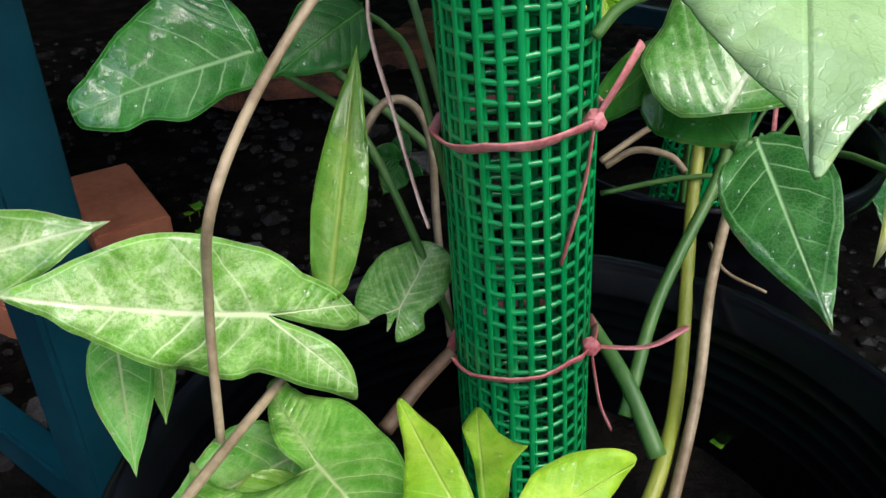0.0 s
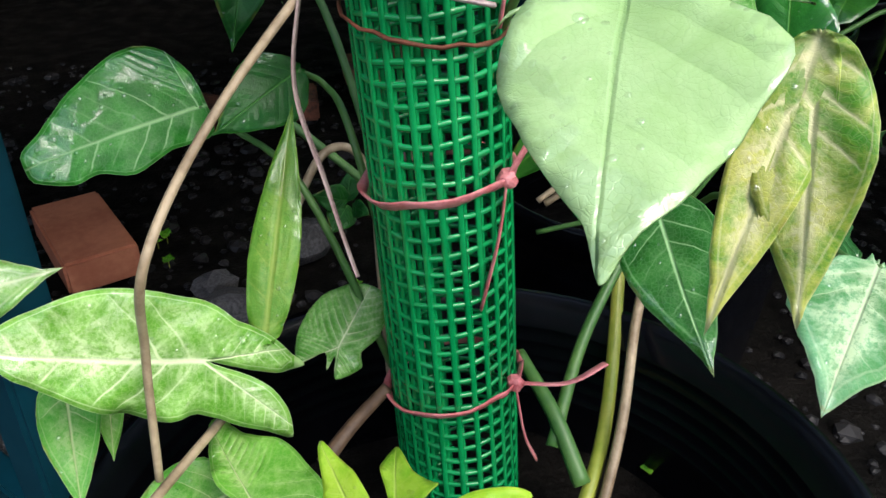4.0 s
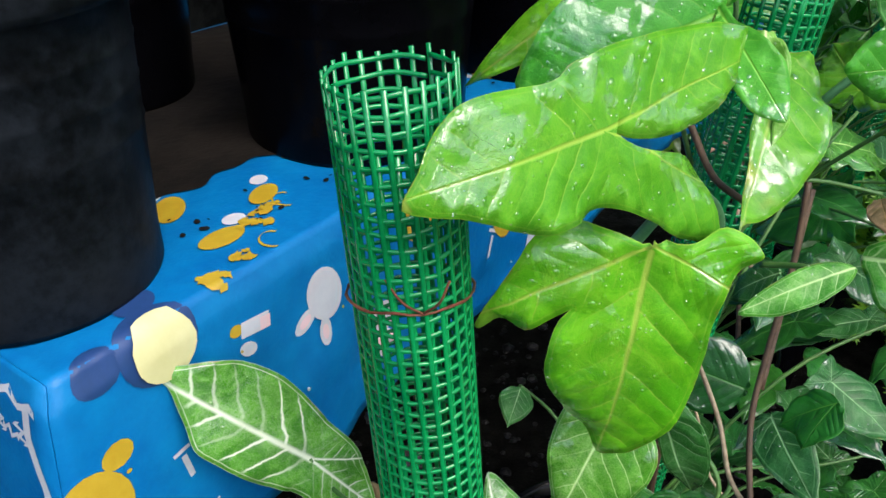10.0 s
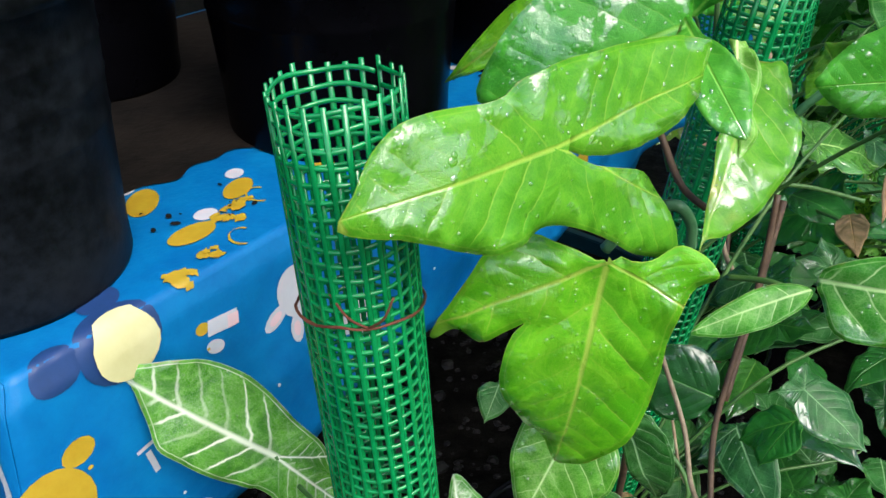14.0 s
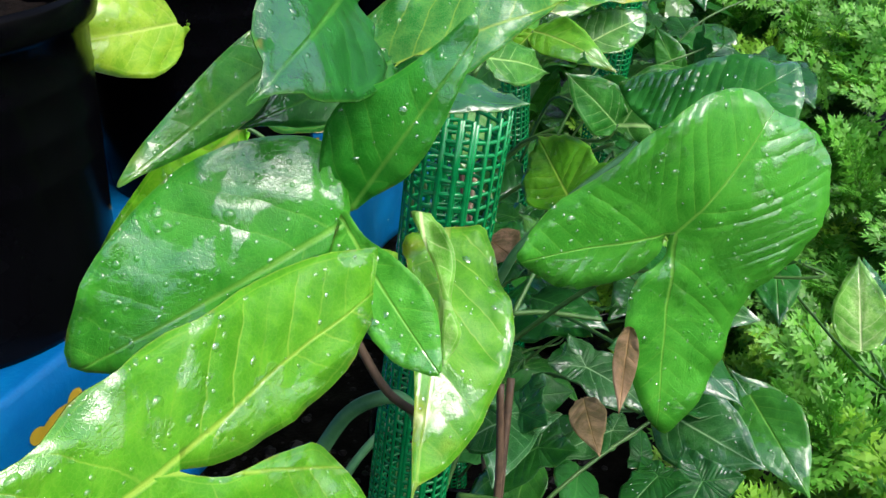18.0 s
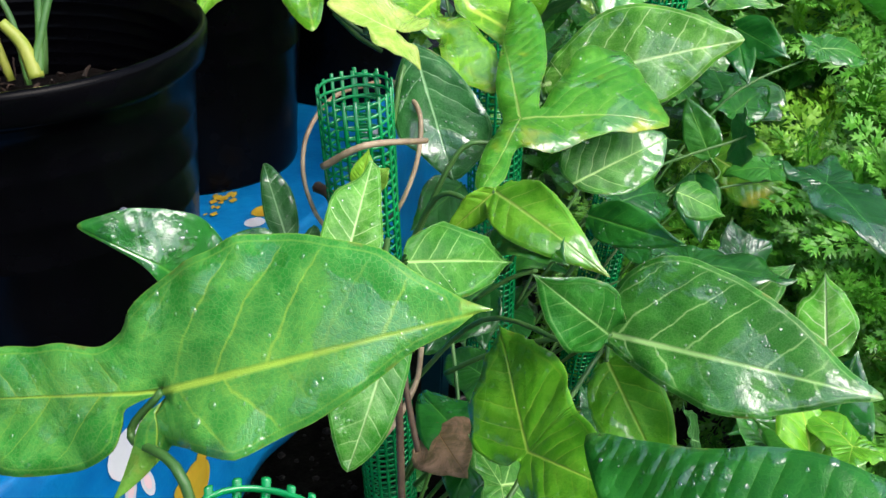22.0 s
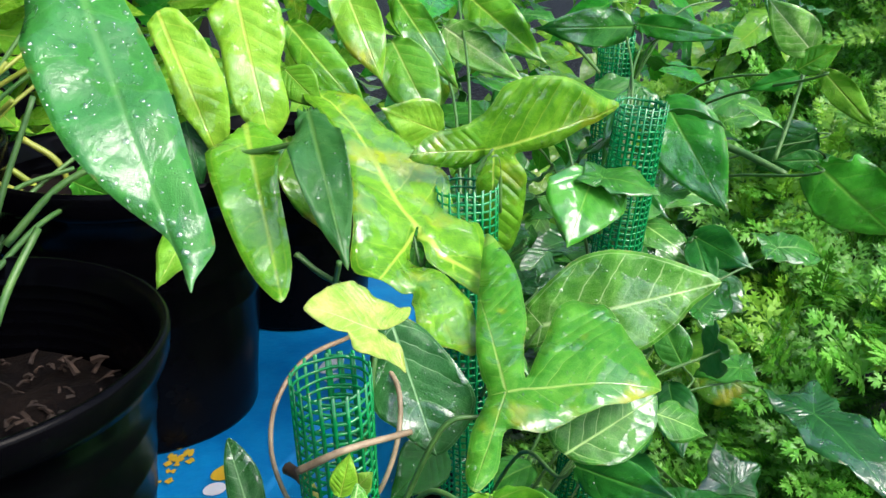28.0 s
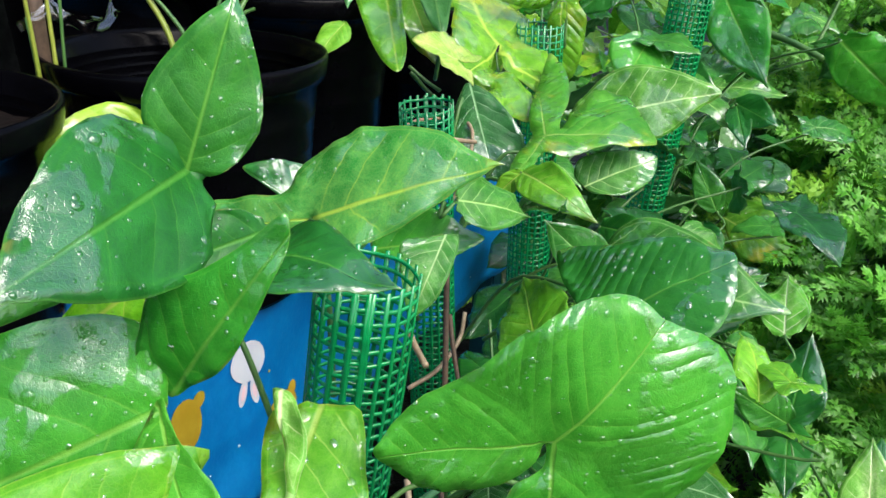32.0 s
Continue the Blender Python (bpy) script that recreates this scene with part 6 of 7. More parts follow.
leaf(6, "green2", (1.244, 1.610, 1.275), (1.184, 1.655, 1.246), (0.200, -0.340, -0.919), w=0.20, stalk=0)
leaf(6, "lime3", (1.243, 1.612, 1.284), (1.288, 1.578, 1.327), (-0.397, 0.482, 0.781), w=0.30, stalk=0)
leaf(6, "vgreen", (1.270, 1.556, 1.153), (1.215, 1.603, 1.142), (-0.040, -0.263, -0.964), w=0.24, stalk=0)
leaf(3, "limeb", (0.521, 1.016, 1.086), (0.485, 1.031, 1.039), (0.531, -0.606, -0.593), w=0.20, stalk=0)
leaf(2, "green2", (0.219, 0.522, 1.137), (0.279, 0.503, 1.229), (-0.733, 0.394, 0.554), w=0.30, stalk=0, drops=12, outline=((-147.6, 0.013), (-22.3, 0.124), (-20.7, 0.320), (-13.3, 0.526), (-6.4, 0.741), (-1.4, 0.960), (3.5, 1.065), (7.2, 0.894), (16.0, 0.679), (33.1, 0.548), (50.6, 0.392), (83.2, 0.162)))
leaf(2, "green2", (0.214, 0.515, 1.133), (0.246, 0.449, 1.080), (0.818, -0.069, 0.572), w=0.30, stalk=0, drops=10, outline=((-46.5, 0.283), (-21.7, 0.542), (-11.7, 0.837), (-0.6, 1.013), (8.6, 0.842), (18.0, 0.658), (23.3, 0.402), (23.5, 0.161), (154.5, 0.073)))
leaf(3, "lime", (0.421, 1.068, 1.070), (0.430, 1.075, 1.103), (-0.937, 0.273, 0.220), w=0.30, stalk=0)
leaf(3, "lime2", (0.431, 1.069, 1.073), (0.445, 1.064, 1.089), (-0.569, 0.509, 0.646), w=0.45, stalk=0)
# Low leaves on the right: the dark kind carries their shade in its colour.
leaf(2, "dark", (0.305, 0.540, 0.773), (0.220, 0.581, 0.789), (-0.347, -0.397, -0.850), w=0.40, stalk=0)
leaf(2, "vdark2", (0.308, 0.484, 0.789), (0.324, 0.398, 0.762), (0.758, -0.060, 0.649), w=0.26, fill=0.20, stalk=0, lobes=((-75, 0.51, 0.20),))
leaf(2, "green", (0.312, 0.406, 0.874), (0.282, 0.424, 0.835), (-0.044, -0.921, -0.387), w=0.30, fill=0.40, stalk=0, lobes=((36, 0.85, 0.36),))
leaf(2, "dark", (0.233, 0.460, 0.716), (0.223, 0.408, 0.686), (0.947, -0.283, 0.155), w=0.50, fill=0.90, stalk=0, lobes=((-38, 0.84, 0.36), (46, 0.76, 0.36),))
leaf(2, "vdark2", (0.290, 0.385, 0.791), (0.287, 0.330, 0.761), (0.909, -0.237, 0.344), w=0.20, stalk=0)
leaf(2, "dark", (0.221, 0.408, 0.686), (0.232, 0.365, 0.678), (0.868, 0.144, 0.474), w=0.40, stalk=0)
leaf(2, "dark", (0.323, 0.371, 0.798), (0.314, 0.323, 0.773), (0.889, -0.332, 0.315), w=0.25, stalk=0)
leaf(2, "vlime", (0.271, 0.576, 1.099), (0.265, 0.502, 1.032), (0.974, -0.192, 0.123), w=0.36, stalk=0, wave=0.05, outline=((-109, 0.06), (74, 0.06), (34, 0.28), (23, 0.41), (10, 0.59), (10, 0.78), (2, 0.91), (-0, 1.00), (1, 0.77), (5, 0.61), (6, 0.36), (-4, 0.17)))
leaf(3, "vmid", (0.411, 0.864, 1.074), (0.375, 0.811, 1.018), (0.904, -0.295, -0.308), w=0.36, stalk=0, outline=((-63, 0.30), (-53, 0.52), (-30, 0.64), (-12, 0.83), (0, 1.00), (13, 0.75), (30, 0.39), (118, 0.15)))
leaf(4, "vmid", (0.813, 1.250, 0.809), (0.873, 1.228, 0.841), (-0.121, 0.689, 0.714), w=0.33, stalk=0)
leaf(4, "lime3", (0.905, 1.219, 0.799), (0.925, 1.253, 0.829), (-0.815, 0.569, -0.108), w=0.4, stalk=0)
leaf(6, "vlime", (0.898, 0.790, 0.722), (0.939, 0.874, 0.804), (-0.745, 0.614, -0.259), w=0.27, stalk=0)
leaf(6, "vdeep", (0.775, 0.748, 0.630), (0.724, 0.812, 0.713), (-0.797, 0.134, -0.589), w=0.36, stalk=0)
leaf(1, "limev", (-0.049, 0.426, 0.669), (-0.150, 0.364, 0.684), (0.293, -0.659, -0.693), w=0.26, stalk=0, outline=((-135, 0.04), (-89, 0.14), (-52, 0.25), (-22, 0.36), (-4, 0.52), (-1, 0.78), (0, 1.00), (9, 0.75), (20, 0.48), (49, 0.28), (74, 0.15)))
leaf(1, "vari", (0.107, 0.452, 0.605), (0.170, 0.407, 0.558), (0.613, 0.040, 0.789), w=0.26, stalk=0, outline=((-48, 0.17), (-109, 0.24), (-143, 0.39), (175, 0.41), (124, 0.27), (57, 0.28), (20, 0.47), (12, 0.69), (8, 0.86), (-1, 1.01), (-0, 0.76), (2, 0.53), (-7, 0.36), (-25, 0.53), (-40, 0.71), (-46, 0.71), (-37, 0.46)))

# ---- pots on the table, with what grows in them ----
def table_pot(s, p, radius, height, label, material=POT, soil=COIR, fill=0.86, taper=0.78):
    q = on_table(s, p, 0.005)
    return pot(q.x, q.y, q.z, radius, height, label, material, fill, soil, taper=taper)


table_pot(0.08, 0.145, 0.132, 0.27, "black plastic pot with dusty sides on the blue cloth", POT_DUSTY, taper=0.82)
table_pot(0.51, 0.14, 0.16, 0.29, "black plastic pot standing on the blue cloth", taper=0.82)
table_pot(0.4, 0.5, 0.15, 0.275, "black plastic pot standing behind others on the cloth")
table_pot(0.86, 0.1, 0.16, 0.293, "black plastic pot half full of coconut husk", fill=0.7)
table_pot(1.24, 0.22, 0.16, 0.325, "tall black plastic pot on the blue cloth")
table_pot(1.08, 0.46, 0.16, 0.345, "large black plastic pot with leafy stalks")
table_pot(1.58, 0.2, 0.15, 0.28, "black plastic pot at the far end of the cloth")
q9 = on_table(1.08, 0.46, 0.29)
PLANT[9] = thing("heartleaf_plant", q9, "large heart-leaved plant with long lime leaves in a pot", "plant")

# ---- aralia shrub ----
def sprig_mesh(seed, pairs=6):
    """A feathery spray of length 1: a bent stalk with pairs of narrow leaflets, each cut into pointed teeth."""
    rnd = random.Random(seed)
    verts, faces, uvs = [], [], []

    def blade(o, d, n, ln, wd):
        d = d.normalized()
        b = d.cross(n).normalized()
        k = len(verts)
        for x, y, z in ((0, 0, 0), (0.4, wd, 0.05), (0.4, -wd, 0.05), (1.0, 0, -0.08)):
            verts.append(o + d * (x * ln) + b * (y * ln) + n * (z * ln))
            uvs.append((x, y))
        faces.extend([(k, k + 2, k + 1), (k + 1, k + 2, k + 3)])
    n = Vector((0, 0, 1))

    def leaflet(o, d, ln):
        nn = (n + Vector((rnd.uniform(-0.5, 0.5), rnd.uniform(-0.5, 0.5), 0))).normalized()
        blade(o, d, nn, ln, 0.14)
        for tt, an, sz in ((0.22, 0.8, 0.5), (0.5, 0.65, 0.42)):
            o2 = o + d.normalized() * ln * tt
            for s2 in (-1, 1):
                c, q = math.cos(an * s2), math.sin(an * s2)
                blade(o2, Vector((d.x * c - d.y * q, d.x * q + d.y * c, d.z)), nn, ln * sz * rnd.uniform(0.8, 1.15), 0.2)
    for i in range(pairs):
        s = (i + 0.8) / pairs
        o = Vector((s, 0, 0.3 * s * (1 - s)))
        for sg in (-1, 1):
            d = Vector((0.6 + 0.3 * s, sg * (1.0 - 0.3 * s), rnd.uniform(-0.25, 0.25)))
            leaflet(o, d, 0.42 * (1 - 0.5 * s) * rnd.uniform(0.8, 1.2))
    leaflet(Vector((0.97, 0, 0)), Vector((1, 0, -0.1)), 0.25)
    v, f = rod([Vector((k / 3, 0, 0.3 * (k / 3) * (1 - k / 3))) for k in range(4)], 0.008, 3)
    k = len(verts)
    verts += v
    uvs += [(0, 0)] * len(v)
    faces += [tuple(i + k for i in q) for q in f]
    return np.array([tuple(q) for q in verts]), faces, uvs


def shrub(name, label, seed, blobs, count, size, tones):
    """A dense shrub: feathery sprays in tufts at the ends of many twigs, over rounded masses of uneven outline."""
    rnd = random.Random(seed)
    protos = [sprig_mesh(seed * 10 + i) for i in range(5)]
    ob = thing(name, (blobs[0][0], blobs[0][1], 0), label, "shrub")
    total = sum(b[3] ** 2 for b in blobs)
    store = {mat: ([], [], [], [0]) for mat, words in tones}
    open_side = Vector((-0.62, -0.45, 0.55)).normalized()
    for x, y, z, r in blobs:
        for i in range(int(count * r * r / total)):
            d = Vector((rnd.gauss(0, 1), rnd.gauss(0, 1), rnd.gauss(0.25, 1))).normalized()
            if d.dot(open_side) < -0.15:
                continue
            lump = 0.9 + 0.16 * noise.noise(d * 4.5 + Vector((x * 3, y * 3, z)))
            rr = r * lump * rnd.choice((1.0, 0.98, 0.9, 0.78))
            o = Vector((x, y, z)) + Vector((d.x * rr, d.y * rr, d.z * rr * 0.9))
            if o.z < 0.02:
                continue
            # Sprays set deeper tend to the darkened tone, painting the crown's inner shade.
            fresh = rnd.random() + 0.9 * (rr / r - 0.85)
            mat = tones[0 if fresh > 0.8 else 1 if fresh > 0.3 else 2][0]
            vs, fs, us, k = store[mat]
            heading = (d + Vector((rnd.uniform(-0.5, 0.5), rnd.uniform(-0.5, 0.5), rnd.uniform(0.0, 0.8)))).normalized()
            for j in range(4):
                ax = (heading + Vector((rnd.uniform(-0.9, 0.9), rnd.uniform(-0.9, 0.9), rnd.uniform(-0.7, 0.5)))).normalized()
                up = Vector((-0.3, -0.45, 0.8)) + d * 0.7 + Vector((rnd.uniform(-0.4, 0.4), rnd.uniform(-0.4, 0.4), 0))
                sd = up.cross(ax).normalized()
                up = ax.cross(sd)
                sc = size * rnd.uniform(0.65, 1.25)
                v, f, u = protos[rnd.randrange(5)]
                vs.append(np.array(o) + sc * (v[:, :1] * np.array(ax) + v[:, 1:2] * np.array(sd) + v[:, 2:] * np.array(up)))
                fs += [tuple(i2 + k[0] for i2 in q) for q in f]
                us += u
                k[0] += len(v)
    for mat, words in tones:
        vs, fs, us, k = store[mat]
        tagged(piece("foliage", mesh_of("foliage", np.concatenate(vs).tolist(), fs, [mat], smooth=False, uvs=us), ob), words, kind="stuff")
    return ob


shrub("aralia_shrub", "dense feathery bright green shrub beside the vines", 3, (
    (1.5, 0.98, 0.35, 0.4), (1.68, 1.5, 0.5, 0.45), (1.9, 2.05, 0.62, 0.5), (2.2, 2.6, 0.75, 0.55), (1.2, 0.5, 0.2, 0.36), (1.16, 0.86, 0.3, 0.3), (2.15, 1.2, 0.6, 0.5), (2.5, 1.9, 0.85, 0.5), (1.38, 1.75, 0.3, 0.38), (3.0, 2.6, 0.9, 0.6), (2.2, 1.75, 1.0, 0.45), (2.6, 2.5, 1.2, 0.5), (1.95, 1.55, 0.75, 0.35), (3.0, 2.3, 1.35, 0.5), (3.3, 3.1, 1.6, 0.6)), 4600, 0.125, ((FERN_YOUNG, "bright yellow-green young leaflets"), (FERN, "fresh green feathery leaflets"), (FERN_SHADED, "inner leaflets in a green darkened for crown shade")))


# ---- lesser leaves of the vines, and foliage behind ----
def scatter(plant, seed, count, centre, spread, sizes, kinds, outward=0.7, lobed=0.6, stalk=True):
    """Leaves in no set order round a centre, tips turned outwards and down."""
    rnd = random.Random(seed)
    c = Vector(centre)
    for i in range(count):
        b = c + Vector((rnd.uniform(-1, 1) * spread[0], rnd.uniform(-1, 1) * spread[1], rnd.uniform(-1, 1) * spread[2]))
        ln = rnd.uniform(*sizes)
        g = rnd.uniform(0, 2 * math.pi)
        ax = Vector((math.cos(g), math.sin(g) - 0.45, rnd.uniform(-0.9, 0.25))).normalized()
        up = Vector((rnd.uniform(-0.5, 0.5), rnd.uniform(-0.9, 0.2), 1))
        sd = up.cross(ax).normalized()
        g1, l1 = rnd.uniform(105, 150), rnd.uniform(0.35, 0.6)
        lob = ((g1, l1, 0.38), (-g1, l1 * rnd.uniform(0.9, 1.1), 0.38)) if rnd.random() < lobed else ()
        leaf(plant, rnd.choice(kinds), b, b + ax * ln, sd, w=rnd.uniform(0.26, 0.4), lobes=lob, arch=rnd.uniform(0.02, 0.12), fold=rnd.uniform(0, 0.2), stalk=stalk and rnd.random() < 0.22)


# Lower leaves draw mostly on dark kinds: shade under the canopy put into colour.
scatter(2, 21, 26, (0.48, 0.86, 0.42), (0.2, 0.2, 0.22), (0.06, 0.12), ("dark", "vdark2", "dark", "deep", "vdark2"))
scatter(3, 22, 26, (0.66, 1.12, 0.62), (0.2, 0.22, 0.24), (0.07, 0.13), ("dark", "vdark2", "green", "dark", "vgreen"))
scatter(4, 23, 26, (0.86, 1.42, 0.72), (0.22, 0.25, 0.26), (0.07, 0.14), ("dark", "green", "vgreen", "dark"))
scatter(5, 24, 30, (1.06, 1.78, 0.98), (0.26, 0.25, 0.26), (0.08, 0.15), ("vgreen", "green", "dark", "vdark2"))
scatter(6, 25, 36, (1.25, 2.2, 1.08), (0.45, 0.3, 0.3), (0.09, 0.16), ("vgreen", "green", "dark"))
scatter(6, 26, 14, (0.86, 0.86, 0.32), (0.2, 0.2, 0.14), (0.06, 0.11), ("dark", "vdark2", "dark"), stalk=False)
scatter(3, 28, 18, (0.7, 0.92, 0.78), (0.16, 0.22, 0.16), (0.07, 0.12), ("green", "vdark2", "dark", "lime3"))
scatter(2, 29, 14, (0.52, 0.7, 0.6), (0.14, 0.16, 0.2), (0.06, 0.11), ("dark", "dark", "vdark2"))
scatter(9, 27, 9, (0.32, 1.78, 1.38), (0.25, 0.16, 0.16), (0.12, 0.2), ("lime", "lime3", "green", "deep"))


def backdrop_leaves(seed, count, low, high, kinds, size):
    """Foliage far behind the vines: many small plain leaves in one mesh a tone."""
    rnd = random.Random(seed)
    ob = thing("garden_foliage", ((low[0] + high[0]) / 2, (low[1] + high[1]) / 2, 0), "mass of green garden foliage behind the pots", "foliage")
    for kind in kinds:
        vs, fs, us = [], [], []
        for i in range(count // len(kinds)):
            o = Vector([rnd.uniform(a, b) for a, b in zip(low, high)])
            ax = Vector((rnd.uniform(-1, 1), rnd.uniform(-1, 0.3), rnd.uniform(-0.8, 0.4))).normalized()
            sd = Vector((rnd.uniform(-0.4, 0.4), rnd.uniform(-1, 0), 1)).cross(ax).normalized()
            up = ax.cross(sd)
            ln = rnd.uniform(*size)
            k = len(vs)
            for x, y, z in ((0, 0, 0), (0.3, 0.26, 0.05), (0.3, 0, 0), (0.3, -0.26, 0.05), (0.65, 0.2, 0), (0.65, 0, -0.03), (0.65, -0.2, 0), (1, 0, -0.12)):
                vs.append(o + ax * x * ln + sd * y * ln + up * z * ln)
                us.append((x, y))
            fs += [(k, k + 2, k + 1), (k, k + 3, k + 2), (k + 1, k + 2, k + 5, k + 4), (k + 2, k + 3, k + 6, k + 5), (k + 4, k + 5, k + 7), (k + 5, k + 6, k + 7)]
        tagged(piece("foliage", mesh_of("foliage", vs, fs, [LEAF[kind]], uvs=us), ob), kind="stuff")


backdrop_leaves(31, 2600, (-0.2, 2.5, 0.1), (3.6, 3.9, 1.75), ("green2", "lime", "limeb"), (0.1, 0.2))
backdrop_leaves(32, 700, (0.9, 1.9, 0.05), (2.0, 2.7, 0.9), ("dark", "green"), (0.08, 0.16))

# ---- a near-black wall added behind the table to block sky light ----
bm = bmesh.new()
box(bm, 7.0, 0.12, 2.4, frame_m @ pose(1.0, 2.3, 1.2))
tagged(part("added_back_wall", bm, plain("near_black_backing", (0.008, 0.008, 0.008), (0.025, 0.025, 0.024), 0.9, 20, bump=0.5, size=0.004, spec=0.04), None), "near-black wall added behind the table to block sky light", "wall", kind="structure")

# ---- an unseen board added over the table to block sky light ----
bm = bmesh.new()
box(bm, 6.5, 2.0, 0.05, frame_m @ pose(0.9, 1.4, 2.1))
tagged(part("ceiling", bm, plain("shading_board", (0.06, 0.05, 0.04), (0.12, 0.1, 0.08), 0.8, 12), None), "unseen dark board added over the table to block sky light", "ceiling", kind="structure")

# ---- husk chips and bark in the front pot ----
rnd = random.Random(77)
husk_at = on_table(0.86, 0.1, 0.005 + 0.293 * 0.7)
chunks = []
for i in range(170):
    g, r = rnd.uniform(0, 2 * math.pi), 0.13 * math.sqrt(rnd.random())
    o = husk_at + Vector((r * math.cos(g), r * math.sin(g), rnd.uniform(0.0, 0.014)))
    d = Vector((rnd.uniform(-1, 1), rnd.uniform(-1, 1), rnd.uniform(-0.3, 0.7))).normalized() * rnd.uniform(0.006, 0.02)
    chunks.append(rod([o, o + d * 0.5 + Vector((0, 0, 0.002)), o + d], rnd.uniform(0.0008, 0.004), 5, 0.001, rnd.uniform(0.3, 1)))
v, f = merged(chunks)
tagged(piece("husk_chips", mesh_of("husk_chips", v, f, [plain("husk_chip", (0.008, 0.004, 0.002), (0.06, 0.034, 0.02), 0.8, 60)], smooth=False)), "loose coconut husk chips filling the pot", "husk", kind="stuff")

# ---- stems and stalks ----
stem("stem", [(-0.017, 0.373, 0.553), (-0.064, 0.327, 0.497), (-0.084, 0.268, 0.458), (-0.098, 0.278, 0.399), (-0.099, 0.263, 0.334)], 0.0024, STEM_TAN, PLANT[1], 0.0022)
stem("stem", [(-0.123, 0.189, 0.329), (-0.104, 0.253, 0.325), (-0.081, 0.323, 0.322)], 0.0027, STEM_TAN, PLANT[1], 0.0027)
stem("stem", [(0.105, 0.302, 0.194), (0.136, 0.355, 0.227), (0.158, 0.420, 0.251), (0.175, 0.506, 0.324), (0.185, 0.545, 0.373)], 0.0055, STEM_LIME, PLANT[1], 0.0045)
stem("stem", [(0.124, 0.299, 0.198), (0.158, 0.380, 0.251), (0.177, 0.445, 0.301), (0.198, 0.491, 0.364)], 0.0038, STEM_TAN, PLANT[1], 0.0036)
stem("stem", [(-0.072, 0.424, 0.327), (-0.062, 0.466, 0.366), (-0.045, 0.501, 0.396), (-0.025, 0.513, 0.397), (-0.010, 0.504, 0.374), (-0.005, 0.479, 0.316), (0.005, 0.402, 0.285)], 0.0034, STEM_TAN, PLANT[1], 0.0028)
stem("stem", [(-0.080, 0.562, 0.401), (-0.020, 0.532, 0.363), (0.009, 0.503, 0.344)], 0.0035, STEM_GREEN, PLANT[1], 0.003)
stem("stem", [(0.110, 0.362, 0.256), (0.134, 0.414, 0.303), (0.173, 0.464, 0.358), (0.185, 0.482, 0.386)], 0.0045, STEM_GREEN, PLANT[1], 0.0035)
stem("stem", [(0.113, 0.523, 0.322), (0.168, 0.515, 0.339), (0.232, 0.495, 0.353)], 0.002, STEM_GREEN, PLANT[1], 0.002)
stem("stem", [(0.116, 0.550, 0.335), (0.152, 0.561, 0.357), (0.176, 0.558, 0.371)], 0.0026, STEM_TAN, PLANT[1], 0.0024)
stem("stem", [(0.092, 0.417, 0.289), (0.112, 0.374, 0.272), (0.128, 0.343, 0.242)], 0.0045, STEM_GREEN, PLANT[1], 0.006)
stem("stem", [(0.127, 0.584, 0.314), (0.149, 0.584, 0.328), (0.174, 0.576, 0.327), (0.186, 0.568, 0.317)], 0.003, STEM_TAN, PLANT[1], 0.0028)
stem("stem", [(-0.032, 0.331, 0.274), (-0.015, 0.353, 0.285), (0.006, 0.366, 0.303)], 0.005, STEM_BROWN, PLANT[1], 0.004)
stem("stem", [(0.135, 0.302, 0.206), (0.163, 0.319, 0.204), (0.195, 0.326, 0.198)], 0.0013, STEM_TAN, PLANT[1], 0.001)
stem("stem", [(0.181, 0.473, 0.311), (0.188, 0.453, 0.301), (0.208, 0.430, 0.300)], 0.0013, STEM_TAN, PLANT[1], 0.001)
stem("stem", [(-0.017, 0.398, 0.573), (-0.034, 0.440, 0.602), (-0.055, 0.471, 0.622)], 0.003, STEM_GREEN, PLANT[1], 0.003)
stem("stem", [(-0.013, 0.410, 0.589), (-0.034, 0.445, 0.611), (-0.050, 0.461, 0.623)], 0.0022, STEM_LIME, PLANT[1], 0.002)
stem("stem", [(0.068, 0.363, 0.527), (0.080, 0.334, 0.567), (0.091, 0.295, 0.587), (0.099, 0.271, 0.586), (0.102, 0.254, 0.571)], 0.0024, STEM_GREEN, PLANT[1], 0.002)
stem("stem", [(0.069, 0.356, 0.491), (0.082, 0.361, 0.504), (0.106, 0.361, 0.513)], 0.0028, STEM_GREEN, PLANT[1], 0.0024)
stem("stem", [(0.234, 0.539, 0.710), (0.230, 0.531, 0.625), (0.210, 0.481, 0.527)], 0.004, STEM_BROWN, PLANT[2], 0.0035)
stem("stem", [(0.255, 0.591, 0.685), (0.297, 0.562, 0.655), (0.306, 0.544, 0.623), (0.282, 0.543, 0.596), (0.239, 0.552, 0.578)], 0.003, STEM_GREEN, PLANT[2], 0.0026)
stem("stem", [(0.290, 0.674, 0.673), (0.310, 0.654, 0.639), (0.325, 0.622, 0.577), (0.346, 0.598, 0.552)], 0.002, STEM_TAN, PLANT[2], 0.0016)
stem("stem", [(0.284, 0.633, 0.857), (0.340, 0.640, 0.922), (0.390, 0.611, 0.991), (0.424, 0.570, 1.049), (0.430, 0.559, 1.072)], 0.0021, STEM_GREEN, PLANT[2], 0.002)
stem("stem", [(0.453, 1.078, 0.955), (0.443, 0.980, 0.771), (0.416, 0.813, 0.583)], 0.0038, STEM_BROWN, PLANT[2], 0.0036)
stem("stem", [(0.364, 0.764, 1.040), (0.370, 0.755, 1.024), (0.377, 0.728, 1.018)], 0.003, STEM_TAN, PLANT[2], 0.0026)
